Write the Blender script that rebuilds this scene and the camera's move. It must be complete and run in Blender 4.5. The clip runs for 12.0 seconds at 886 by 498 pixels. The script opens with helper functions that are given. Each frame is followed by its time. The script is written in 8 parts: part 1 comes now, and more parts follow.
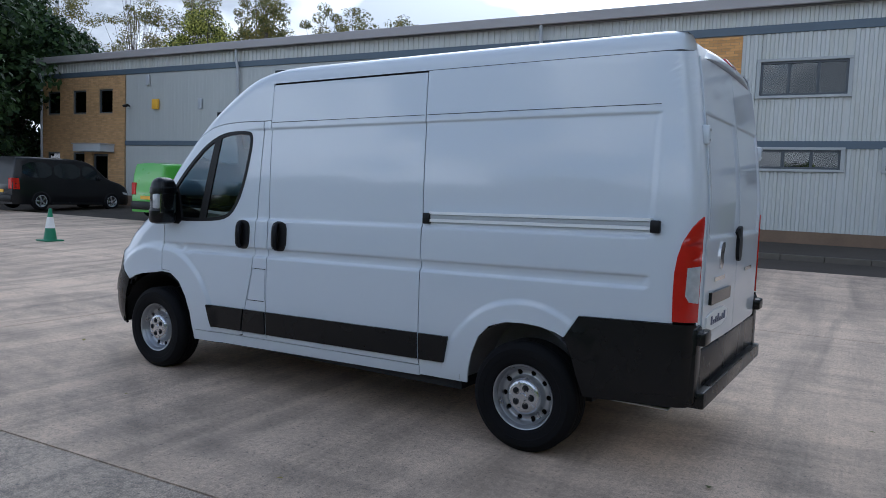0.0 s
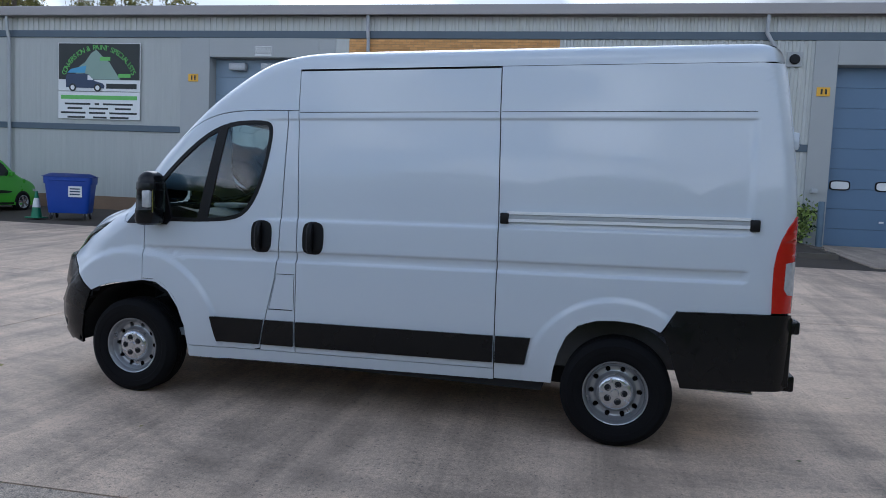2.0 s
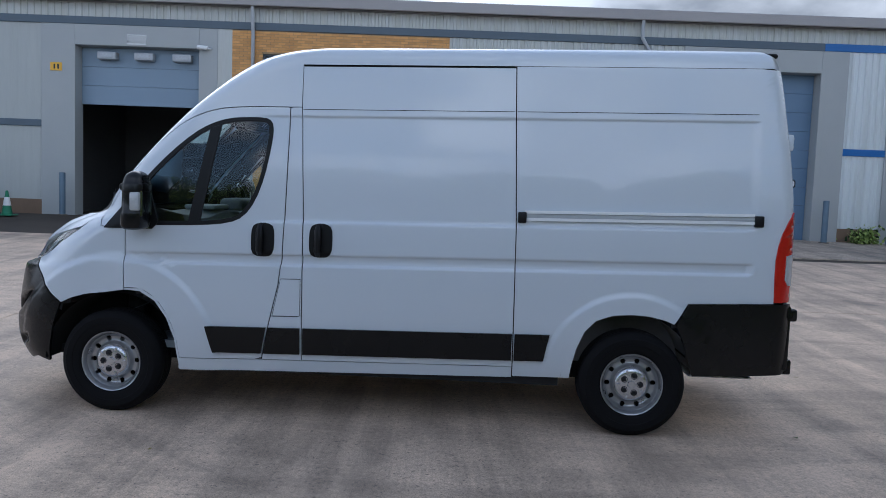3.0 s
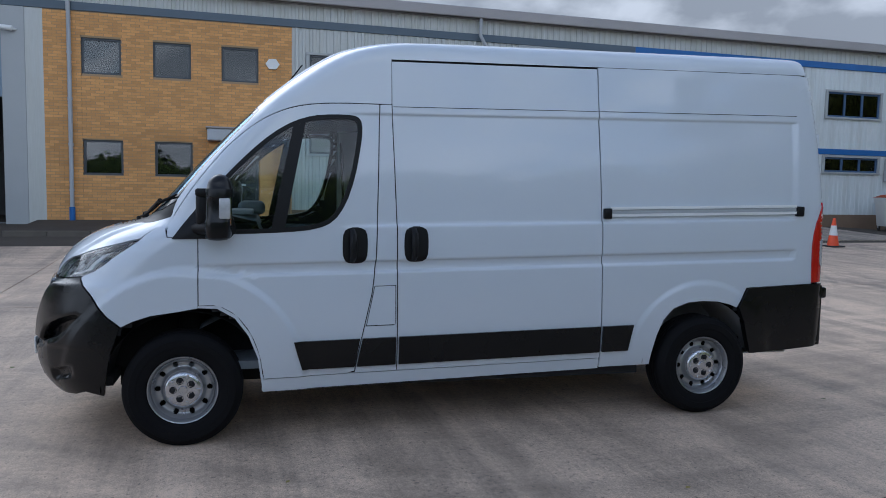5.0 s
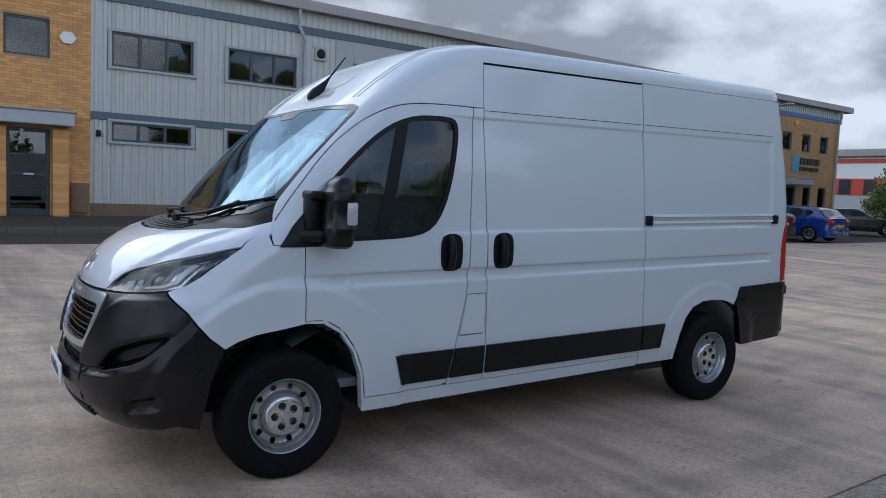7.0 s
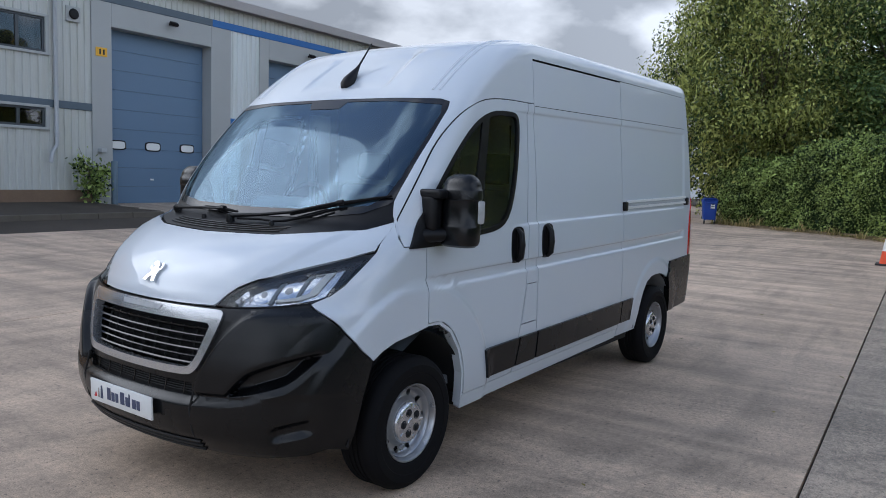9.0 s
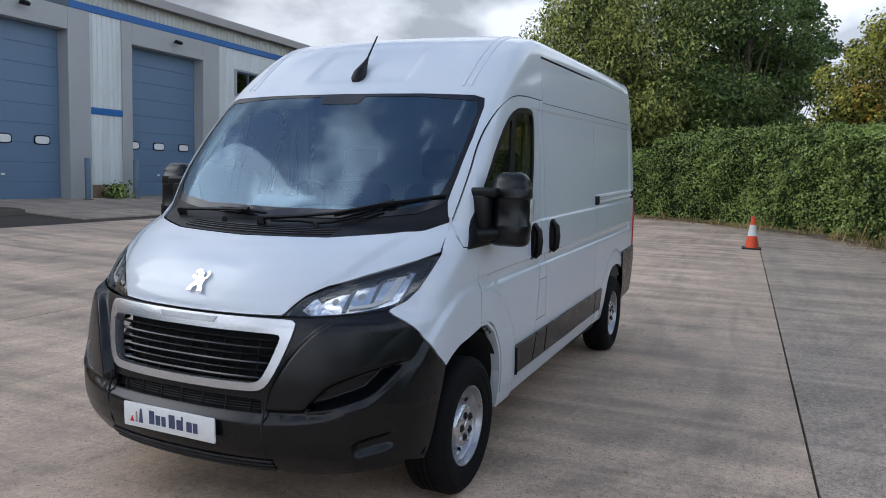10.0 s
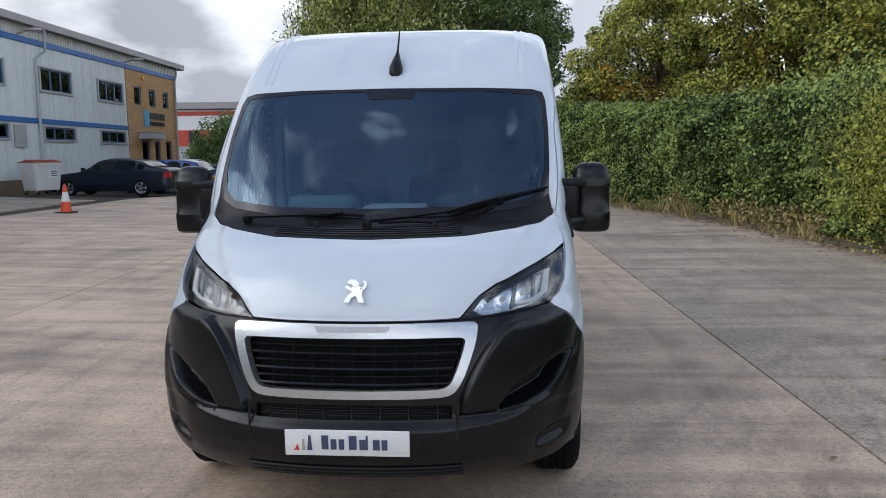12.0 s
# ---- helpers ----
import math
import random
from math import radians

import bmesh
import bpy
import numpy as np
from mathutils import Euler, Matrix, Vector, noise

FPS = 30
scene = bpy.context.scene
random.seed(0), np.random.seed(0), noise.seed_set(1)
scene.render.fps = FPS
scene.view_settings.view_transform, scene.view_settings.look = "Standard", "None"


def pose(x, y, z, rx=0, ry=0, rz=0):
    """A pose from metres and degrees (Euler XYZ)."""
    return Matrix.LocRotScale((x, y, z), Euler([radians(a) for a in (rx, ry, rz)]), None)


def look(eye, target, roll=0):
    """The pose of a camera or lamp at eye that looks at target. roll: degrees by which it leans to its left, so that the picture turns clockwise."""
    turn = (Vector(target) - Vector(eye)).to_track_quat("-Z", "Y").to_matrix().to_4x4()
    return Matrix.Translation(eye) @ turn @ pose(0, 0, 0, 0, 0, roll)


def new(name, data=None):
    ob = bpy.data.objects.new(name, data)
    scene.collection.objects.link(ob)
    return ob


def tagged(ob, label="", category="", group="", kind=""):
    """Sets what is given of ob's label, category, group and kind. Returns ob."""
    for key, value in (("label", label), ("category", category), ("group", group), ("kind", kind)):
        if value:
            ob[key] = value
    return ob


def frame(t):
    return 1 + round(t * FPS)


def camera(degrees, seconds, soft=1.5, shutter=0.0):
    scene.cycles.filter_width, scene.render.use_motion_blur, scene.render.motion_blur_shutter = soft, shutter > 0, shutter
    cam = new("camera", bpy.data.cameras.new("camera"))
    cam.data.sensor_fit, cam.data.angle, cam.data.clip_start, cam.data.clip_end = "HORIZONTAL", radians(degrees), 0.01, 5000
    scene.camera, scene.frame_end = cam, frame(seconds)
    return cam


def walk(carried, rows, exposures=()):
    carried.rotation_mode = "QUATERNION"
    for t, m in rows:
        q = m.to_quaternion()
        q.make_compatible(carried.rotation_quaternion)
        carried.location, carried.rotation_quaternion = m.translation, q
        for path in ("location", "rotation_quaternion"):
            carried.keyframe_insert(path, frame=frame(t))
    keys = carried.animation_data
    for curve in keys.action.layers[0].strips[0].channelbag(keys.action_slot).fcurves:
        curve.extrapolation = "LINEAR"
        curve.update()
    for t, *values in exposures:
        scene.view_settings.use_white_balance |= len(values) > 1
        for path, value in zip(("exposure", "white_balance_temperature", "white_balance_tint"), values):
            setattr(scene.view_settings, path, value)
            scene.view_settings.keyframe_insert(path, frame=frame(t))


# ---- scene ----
from mathutils.geometry import delaunay_2d_cdt

cam = camera(61.5, 12.0, soft=0.9)
METRES, EYE, TILT, LEAN, TURN = 12.01, 1.609, 0.0, 0.0, 28.9
ROWS = [
    (0.0, 0.0, 0.0, 0.0, 0.17, -4.41, -2.19),
    (0.5, -0.0413, 0.0025, -0.0002, -4.69, -4.48, -2.44),
    (1.0, -0.082, 0.0117, -0.0004, -8.59, -4.58, -2.57),
    (1.5, -0.1247, 0.0216, -0.0, -13.56, -4.54, -2.63),
    (2.0, -0.1623, 0.0394, -0.0016, -17.86, -4.49, -2.48),
    (2.5, -0.2019, 0.0564, -0.0029, -23.79, -4.35, -2.67),
    (3.0, -0.2387, 0.0761, -0.0028, -28.69, -4.38, -2.12),
    (5.0, -0.3686, 0.1799, -0.0032, -45.36, -4.54, -0.99),
    (5.5, -0.3965, 0.2127, -0.0024, -49.78, -4.75, -1.07),
    (6.0, -0.4181, 0.2479, -0.0015, -53.38, -4.81, -1.64),
    (6.5, -0.4424, 0.2864, -0.0015, -60.57, -4.49, -2.07),
    (7.0, -0.4622, 0.3246, -0.0026, -64.31, -4.39, -2.31),
    (9.0, -0.5078, 0.49, 0.0012, -85.8, -5.6, -1.88),
    (9.5, -0.5051, 0.531, 0.0005, -92.08, -5.75, -1.49),
    (10.0, -0.5, 0.5727, 0.0017, -97.06, -5.93, -1.63),
    (10.5, -0.4948, 0.6142, 0.0047, -103.69, -6.38, -0.29),
    (11.0, -0.4824, 0.6509, 0.0046, -107.96, -6.76, 0.37),
    (11.5, -0.4735, 0.688, 0.0053, -113.82, -6.96, 0.33),
    (12.0, -0.4608, 0.7185, 0.0064, -117.18, -7.22, 0.63),
]
EXPOSURES = [(0.0, 0.06, 5190, 9), (3.2, 0.11, 5160, 10), (7.0, 0.0, 5270, 9), (9.0, 0.12, 5420, 10), (12.0, 0.22, 5680, 10)]
walk(cam, [(t, pose(0, 0, EYE, TILT, LEAN, TURN) @ pose(METRES * x, METRES * y, METRES * z, 90 + pitch, roll, yaw)) for t, x, y, z, yaw, pitch, roll in ROWS], EXPOSURES)

# ---- light ----
SUN_DIR = Vector((-0.5, 1.45, 1.0)).normalized()      # towards the sun
SUN_ELEV = math.asin(SUN_DIR.z)
SUN_AZ = math.atan2(SUN_DIR.x, SUN_DIR.y)
world = bpy.data.worlds.new("sky")
scene.world = world
world.use_nodes = True


def build_world():
    nt = world.node_tree
    nt.nodes.clear()
    N = nt.nodes.new
    out, bg = N("ShaderNodeOutputWorld"), N("ShaderNodeBackground")
    sky = N("ShaderNodeTexSky")
    sky.sky_type, sky.sun_disc = "NISHITA", False
    sky.sun_elevation, sky.sun_rotation = SUN_ELEV, SUN_AZ
    sky.air_density, sky.dust_density, sky.ozone_density = 1.0, 1.2, 1.5
    co, mp = N("ShaderNodeTexCoord"), N("ShaderNodeMapping")
    mp.inputs["Scale"].default_value = (1.0, 1.0, 1.9)
    nt.links.new(co.outputs["Generated"], mp.inputs["Vector"])
    n1, n2 = N("ShaderNodeTexNoise"), N("ShaderNodeTexNoise")
    n1.inputs["Scale"].default_value, n1.inputs["Detail"].default_value, n1.inputs["Roughness"].default_value = 3.4, 10, 0.62
    n1.inputs["Distortion"].default_value = 0.35
    n2.inputs["Scale"].default_value, n2.inputs["Detail"].default_value = 4.2, 9
    for n in (n1, n2):
        nt.links.new(mp.outputs["Vector"], n.inputs["Vector"])
    cover = N("ShaderNodeValToRGB")
    cover.color_ramp.elements[0].position, cover.color_ramp.elements[0].color = 0.40, (0.10, 0.10, 0.10, 1)
    cover.color_ramp.elements[1].position, cover.color_ramp.elements[1].color = 0.49, (1, 1, 1, 1)
    # fewer clouds overhead than low down, more towards the sun
    spread, thin = N("ShaderNodeVectorMath"), N("ShaderNodeMath")
    spread.operation = "DOT_PRODUCT"
    nt.links.new(co.outputs["Generated"], spread.inputs[0])
    spread.inputs[1].default_value = (0.0, 0.10, -0.30)
    nt.links.new(spread.outputs["Value"], thin.inputs[0])
    nt.links.new(n1.outputs["Fac"], thin.inputs[1])
    more = N("ShaderNodeMath")
    more.inputs[1].default_value = 0.14
    nt.links.new(thin.outputs[0], more.inputs[0])
    nt.links.new(more.outputs[0], cover.inputs["Fac"])
    shade = N("ShaderNodeValToRGB")
    shade.color_ramp.elements[0].position, shade.color_ramp.elements[0].color = 0.43, (4.8, 4.75, 4.7, 1)
    shade.color_ramp.elements[1].position, shade.color_ramp.elements[1].color = 0.56, (9.8, 9.4, 8.9, 1)
    nt.links.new(n2.outputs["Fac"], shade.inputs["Fac"])
    mix = N("ShaderNodeMix")
    mix.data_type = "RGBA"
    nt.links.new(cover.outputs["Color"], mix.inputs["Factor"])
    nt.links.new(sky.outputs["Color"], mix.inputs["A"])
    # clouds shine brighter overhead and where the sun strikes them from the front
    lean, grad, scale = N("ShaderNodeVectorMath"), N("ShaderNodeMath"), N("ShaderNodeVectorMath")
    lean.operation = "DOT_PRODUCT"
    nt.links.new(co.outputs["Generated"], lean.inputs[0])
    lean.inputs[1].default_value = (-0.18, -0.56, 0.30)
    grad.operation = "ADD"
    nt.links.new(lean.outputs["Value"], grad.inputs[0])
    grad.inputs[1].default_value = 0.98
    scale.operation = "SCALE"
    nt.links.new(shade.outputs["Color"], scale.inputs[0])
    # veiled sun: the cloud thins to a bright glow round it
    near, lit, glow = N("ShaderNodeVectorMath"), N("ShaderNodeMath"), N("ShaderNodeMath")
    near.operation = "DOT_PRODUCT"
    nt.links.new(co.outputs["Generated"], near.inputs[0])
    near.inputs[1].default_value = SUN_DIR
    lit.operation, lit.use_clamp = "MAXIMUM", True
    nt.links.new(near.outputs["Value"], lit.inputs[0])
    lit.inputs[1].default_value = 0.0
    glow.operation = "POWER"
    nt.links.new(lit.outputs[0], glow.inputs[0])
    glow.inputs[1].default_value = 14.0
    blaze = N("ShaderNodeMath")
    blaze.operation = "MULTIPLY_ADD"
    nt.links.new(glow.outputs[0], blaze.inputs[0])
    blaze.inputs[1].default_value = 2.1
    nt.links.new(grad.outputs[0], blaze.inputs[2])
    nt.links.new(blaze.outputs[0], scale.inputs["Scale"])
    nt.links.new(scale.outputs["Vector"], mix.inputs["B"])
    nt.links.new(mix.outputs["Result"], bg.inputs["Color"])
    bg.inputs["Strength"].default_value = 0.135
    nt.links.new(bg.outputs["Background"], out.inputs["Surface"])


build_world()
sun = new("sun", bpy.data.lights.new("sun", "SUN"))
sun.data.energy, sun.data.angle, sun.data.color = 0.50, radians(44.0), (1.0, 0.88, 0.72)
sun.matrix_world = look((0, 0, 30), Vector((0, 0, 30)) - SUN_DIR)

# ---- materials ----
def surf(name, col, rough=0.5, metal=0.0, var=0.12, scale=3.0, fine=45.0, fvar=0.06, bump=0.15, depth=0.002, coat=0.0, spec=0.5, rnd=0.0, island=0.0, stretch=(1, 1, 1), rvar=0.1, tint=None, coat_rough=0.03):
    """A plain painted, moulded or mineral surface: cloudy stains and fine grain in colour, gloss and relief."""
    m = bpy.data.materials.new(name)
    m.use_nodes = True
    nt = m.node_tree
    b = nt.nodes["Principled BSDF"]
    N, L = nt.nodes.new, nt.links.new
    co, mp = N("ShaderNodeTexCoord"), N("ShaderNodeMapping")
    mp.inputs["Scale"].default_value = stretch
    L(co.outputs["Object"], mp.inputs["Vector"])
    big, small = N("ShaderNodeTexNoise"), N("ShaderNodeTexNoise")
    big.inputs["Scale"].default_value, big.inputs["Detail"].default_value = scale, 5
    small.inputs["Scale"].default_value, small.inputs["Detail"].default_value = fine, 3
    for n in (big, small):
        L(mp.outputs["Vector"], n.inputs["Vector"])

    def math_(op, a, c):
        n = N("ShaderNodeMath")
        n.operation = op
        for i, v in enumerate((a, c)):
            if isinstance(v, (int, float)):
                n.inputs[i].default_value = v
            else:
                L(v, n.inputs[i])
        return n.outputs[0]

    val = math_("ADD", math_("MULTIPLY", math_("SUBTRACT", big.outputs["Fac"], 0.5), 2 * var), math_("MULTIPLY", math_("SUBTRACT", small.outputs["Fac"], 0.5), 2 * fvar))
    if rnd:
        oi = N("ShaderNodeObjectInfo")
        val = math_("ADD", val, math_("MULTIPLY", math_("SUBTRACT", oi.outputs["Random"], 0.5), 2 * rnd))
    if island:
        ge = N("ShaderNodeNewGeometry")
        val = math_("ADD", val, math_("MULTIPLY", math_("SUBTRACT", ge.outputs["Random Per Island"], 0.5), 2 * island))
    val = math_("ADD", val, 1.0)
    c1 = N("ShaderNodeRGB")
    c1.outputs[0].default_value = (*col, 1)
    src = c1.outputs[0]
    if tint:
        mx = N("ShaderNodeMix")
        mx.data_type = "RGBA"
        mx.inputs["A"].default_value, mx.inputs["B"].default_value = (*col, 1), (*tint, 1)
        rp = N("ShaderNodeMapRange")
        rp.inputs["From Min"].default_value, rp.inputs["From Max"].default_value = 0.42, 0.62
        if island:
            L(math_("ADD", math_("MULTIPLY", ge.outputs["Random Per Island"], 0.5), math_("MULTIPLY", big.outputs["Fac"], 0.5)), rp.inputs["Value"])
        else:
            L(big.outputs["Fac"], rp.inputs["Value"])
        L(rp.outputs["Result"], mx.inputs["Factor"])
        src = mx.outputs["Result"]
    vm = N("ShaderNodeVectorMath")
    vm.operation = "SCALE"
    L(src, vm.inputs[0])
    L(val, vm.inputs["Scale"])
    L(vm.outputs["Vector"], b.inputs["Base Color"])
    L(math_("ADD", math_("MULTIPLY", math_("SUBTRACT", big.outputs["Fac"], 0.5), 2 * rvar), rough), b.inputs["Roughness"])
    b.inputs["Metallic"].default_value = metal
    b.inputs["Specular IOR Level"].default_value = spec
    b.inputs["Coat Weight"].default_value = coat
    b.inputs["Coat Roughness"].default_value = coat_rough
    b.inputs["Coat IOR"].default_value = 1.5
    if bump:
        bp = N("ShaderNodeBump")
        bp.inputs["Strength"].default_value, bp.inputs["Distance"].default_value = bump, depth
        L(small.outputs["Fac"], bp.inputs["Height"])
        L(bp.outputs["Normal"], b.inputs["Normal"])
    return m


def glass_mat(name, tint, rough=0.0, ior=1.45, sheen=(1, 1, 1)):
    """Thin glass: clear tinted pass-through with a mirror gloss that grows at grazing angles."""
    m = bpy.data.materials.new(name)
    m.use_nodes = True
    nt = m.node_tree
    N, L = nt.nodes.new, nt.links.new
    for n in list(nt.nodes):
        if n.type == "BSDF_PRINCIPLED":
            nt.nodes.remove(n)
    out = next(n for n in nt.nodes if n.type == "OUTPUT_MATERIAL")
    tr, gl, mx, fr = N("ShaderNodeBsdfTransparent"), N("ShaderNodeBsdfGlossy"), N("ShaderNodeMixShader"), N("ShaderNodeFresnel")
    tr.inputs["Color"].default_value = (*tint, 1)
    gl.inputs["Roughness"].default_value = rough
    gl.inputs["Color"].default_value = (*sheen, 1)
    fr.inputs["IOR"].default_value = ior
    L(fr.outputs[0], mx.inputs[0])
    L(tr.outputs[0], mx.inputs[1])
    L(gl.outputs[0], mx.inputs[2])
    L(mx.outputs[0], out.inputs["Surface"])
    return m


def leaf_mat(name, a, c):
    m = bpy.data.materials.new(name)
    m.use_nodes = True
    nt = m.node_tree
    b = nt.nodes["Principled BSDF"]
    N, L = nt.nodes.new, nt.links.new
    ge, co, no, ad, mp, mx = N("ShaderNodeNewGeometry"), N("ShaderNodeTexCoord"), N("ShaderNodeTexNoise"), N("ShaderNodeMath"), N("ShaderNodeMapRange"), N("ShaderNodeMix")
    no.inputs["Scale"].default_value, no.inputs["Detail"].default_value = 0.55, 4
    L(co.outputs["Object"], no.inputs["Vector"])
    ad.operation = "MULTIPLY_ADD"
    L(ge.outputs["Random Per Island"], ad.inputs[0])
    ad.inputs[1].default_value = 0.90
    L(no.outputs["Fac"], ad.inputs[2])
    mp.inputs["From Min"].default_value, mp.inputs["From Max"].default_value = 0.60, 1.25
    L(ad.outputs[0], mp.inputs["Value"])
    mx.data_type = "RGBA"
    mx.inputs["A"].default_value, mx.inputs["B"].default_value = (*a, 1), (*c, 1)
    L(mp.outputs["Result"], mx.inputs["Factor"])
    L(mx.outputs["Result"], b.inputs["Base Color"])
    b.inputs["Roughness"].default_value, b.inputs["Specular IOR Level"].default_value = 0.55, 0.22
    tl, ms = N("ShaderNodeBsdfTranslucent"), N("ShaderNodeMixShader")
    L(mx.outputs["Result"], tl.inputs["Color"])
    ms.inputs[0].default_value = 0.25
    L(b.outputs[0], ms.inputs[1])
    L(tl.outputs[0], ms.inputs[2])
    L(ms.outputs[0], next(n for n in nt.nodes if n.type == "OUTPUT_MATERIAL").inputs["Surface"])
    return m


def concrete_mat(name, col, dark, marks, rough):
    """Brushed yard concrete: cloudy stains, broom lines across the bay, long scuffs and tyre marks, exposed grit."""
    m = bpy.data.materials.new(name)
    m.use_nodes = True
    nt = m.node_tree
    b = nt.nodes["Principled BSDF"]
    N, L = nt.nodes.new, nt.links.new
    co = N("ShaderNodeTexCoord")

    def noise_(scale, detail, sc=(1, 1, 1), rot=0.0, dist=0.0):
        mp, n = N("ShaderNodeMapping"), N("ShaderNodeTexNoise")
        mp.inputs["Scale"].default_value, mp.inputs["Rotation"].default_value = sc, (0, 0, rot)
        L(co.outputs["Object"], mp.inputs["Vector"])
        n.inputs["Scale"].default_value, n.inputs["Detail"].default_value, n.inputs["Distortion"].default_value = scale, detail, dist
        L(mp.outputs["Vector"], n.inputs["Vector"])
        return n.outputs["Fac"]

    def ramp(src, a, c, lo=0.0, hi=1.0):
        n = N("ShaderNodeMapRange")
        n.inputs["From Min"].default_value, n.inputs["From Max"].default_value = a, c
        n.inputs["To Min"].default_value, n.inputs["To Max"].default_value = lo, hi
        L(src, n.inputs["Value"])
        return n.outputs["Result"]

    def mul(a, c):
        n = N("ShaderNodeMath")
        n.operation = "MULTIPLY"
        L(a, n.inputs[0])
        L(c, n.inputs[1])
        return n.outputs[0]

    stain = ramp(noise_(0.45, 8, dist=0.6), 0.35, 0.68, 0.86, 1.08)
    blotch = ramp(noise_(2.2, 8), 0.3, 0.7, 0.90, 1.08)
    scuff = ramp(noise_(1.0, 7, (2.1, 0.22, 1), 0.16, 1.0), 0.36, 0.58, 1.0 - marks, 1.03)
    scuff2 = ramp(noise_(1.0, 8, (0.35, 2.2, 1), 0.45, 1.5), 0.34, 0.52, 1.0 - 0.6 * marks, 1.0)
    broom = ramp(noise_(1.0, 5, (60, 1.6, 1), 0.03), 0.3, 0.7, 0.945, 1.045)
    grit = ramp(noise_(130, 3), 0.37, 0.64, 1.0 - rough, 1.0 + rough)
    mid = ramp(noise_(28, 5), 0.35, 0.66, 1.0 - 0.6 * rough, 1.0 + 0.5 * rough)
    spots = ramp(noise_(48, 2), 0.31, 0.36, 0.62, 1.0)
    tyre = None
    for cx, cy, k in ((-14.0, -9.0, 2.3), (9.0, 21.0, 2.9), (-3.0, 16.0, 3.6)):
        away, pick = N("ShaderNodeVectorMath"), N("ShaderNodeTexNoise")
        away.operation = "DISTANCE"
        L(co.outputs["Object"], away.inputs[0])
        away.inputs[1].default_value = (cx, cy, 0)
        pick.noise_dimensions = "1D"
        pick.inputs["Scale"].default_value, pick.inputs["Detail"].default_value = k, 4
        L(away.outputs["Value"], pick.inputs["W"])
        band = ramp(pick.outputs["Fac"], 0.46, 0.70, 0.0, 1.0)
        patch = ramp(noise_(0.30, 3, dist=0.8), 0.44, 0.66)
        dark_ = ramp(mul(band, mul(patch, ramp(noise_(5.0, 5), 0.3, 0.6, 0.35, 1.0))), 0.0, 1.0, 1.0, 1.0 - 0.75 * marks)
        tyre = dark_ if tyre is None else mul(tyre, dark_)
    v = stain
    for o in (blotch, scuff, scuff2, broom, grit, mid, spots, tyre):
        v = mul(v, o)
    mx = N("ShaderNodeMix")
    mx.data_type = "RGBA"
    mx.inputs["A"].default_value, mx.inputs["B"].default_value = (*dark, 1), (*col, 1)
    L(ramp(v, 0.45, 1.12), mx.inputs["Factor"])
    L(mx.outputs["Result"], b.inputs["Base Color"])
    L(ramp(v, 0.5, 1.1, 0.62, 0.88), b.inputs["Roughness"])
    bp = N("ShaderNodeBump")
    bp.inputs["Strength"].default_value, bp.inputs["Distance"].default_value = 0.5, 0.003
    L(mul(broom, grit), bp.inputs["Height"])
    L(bp.outputs["Normal"], b.inputs["Normal"])
    return m


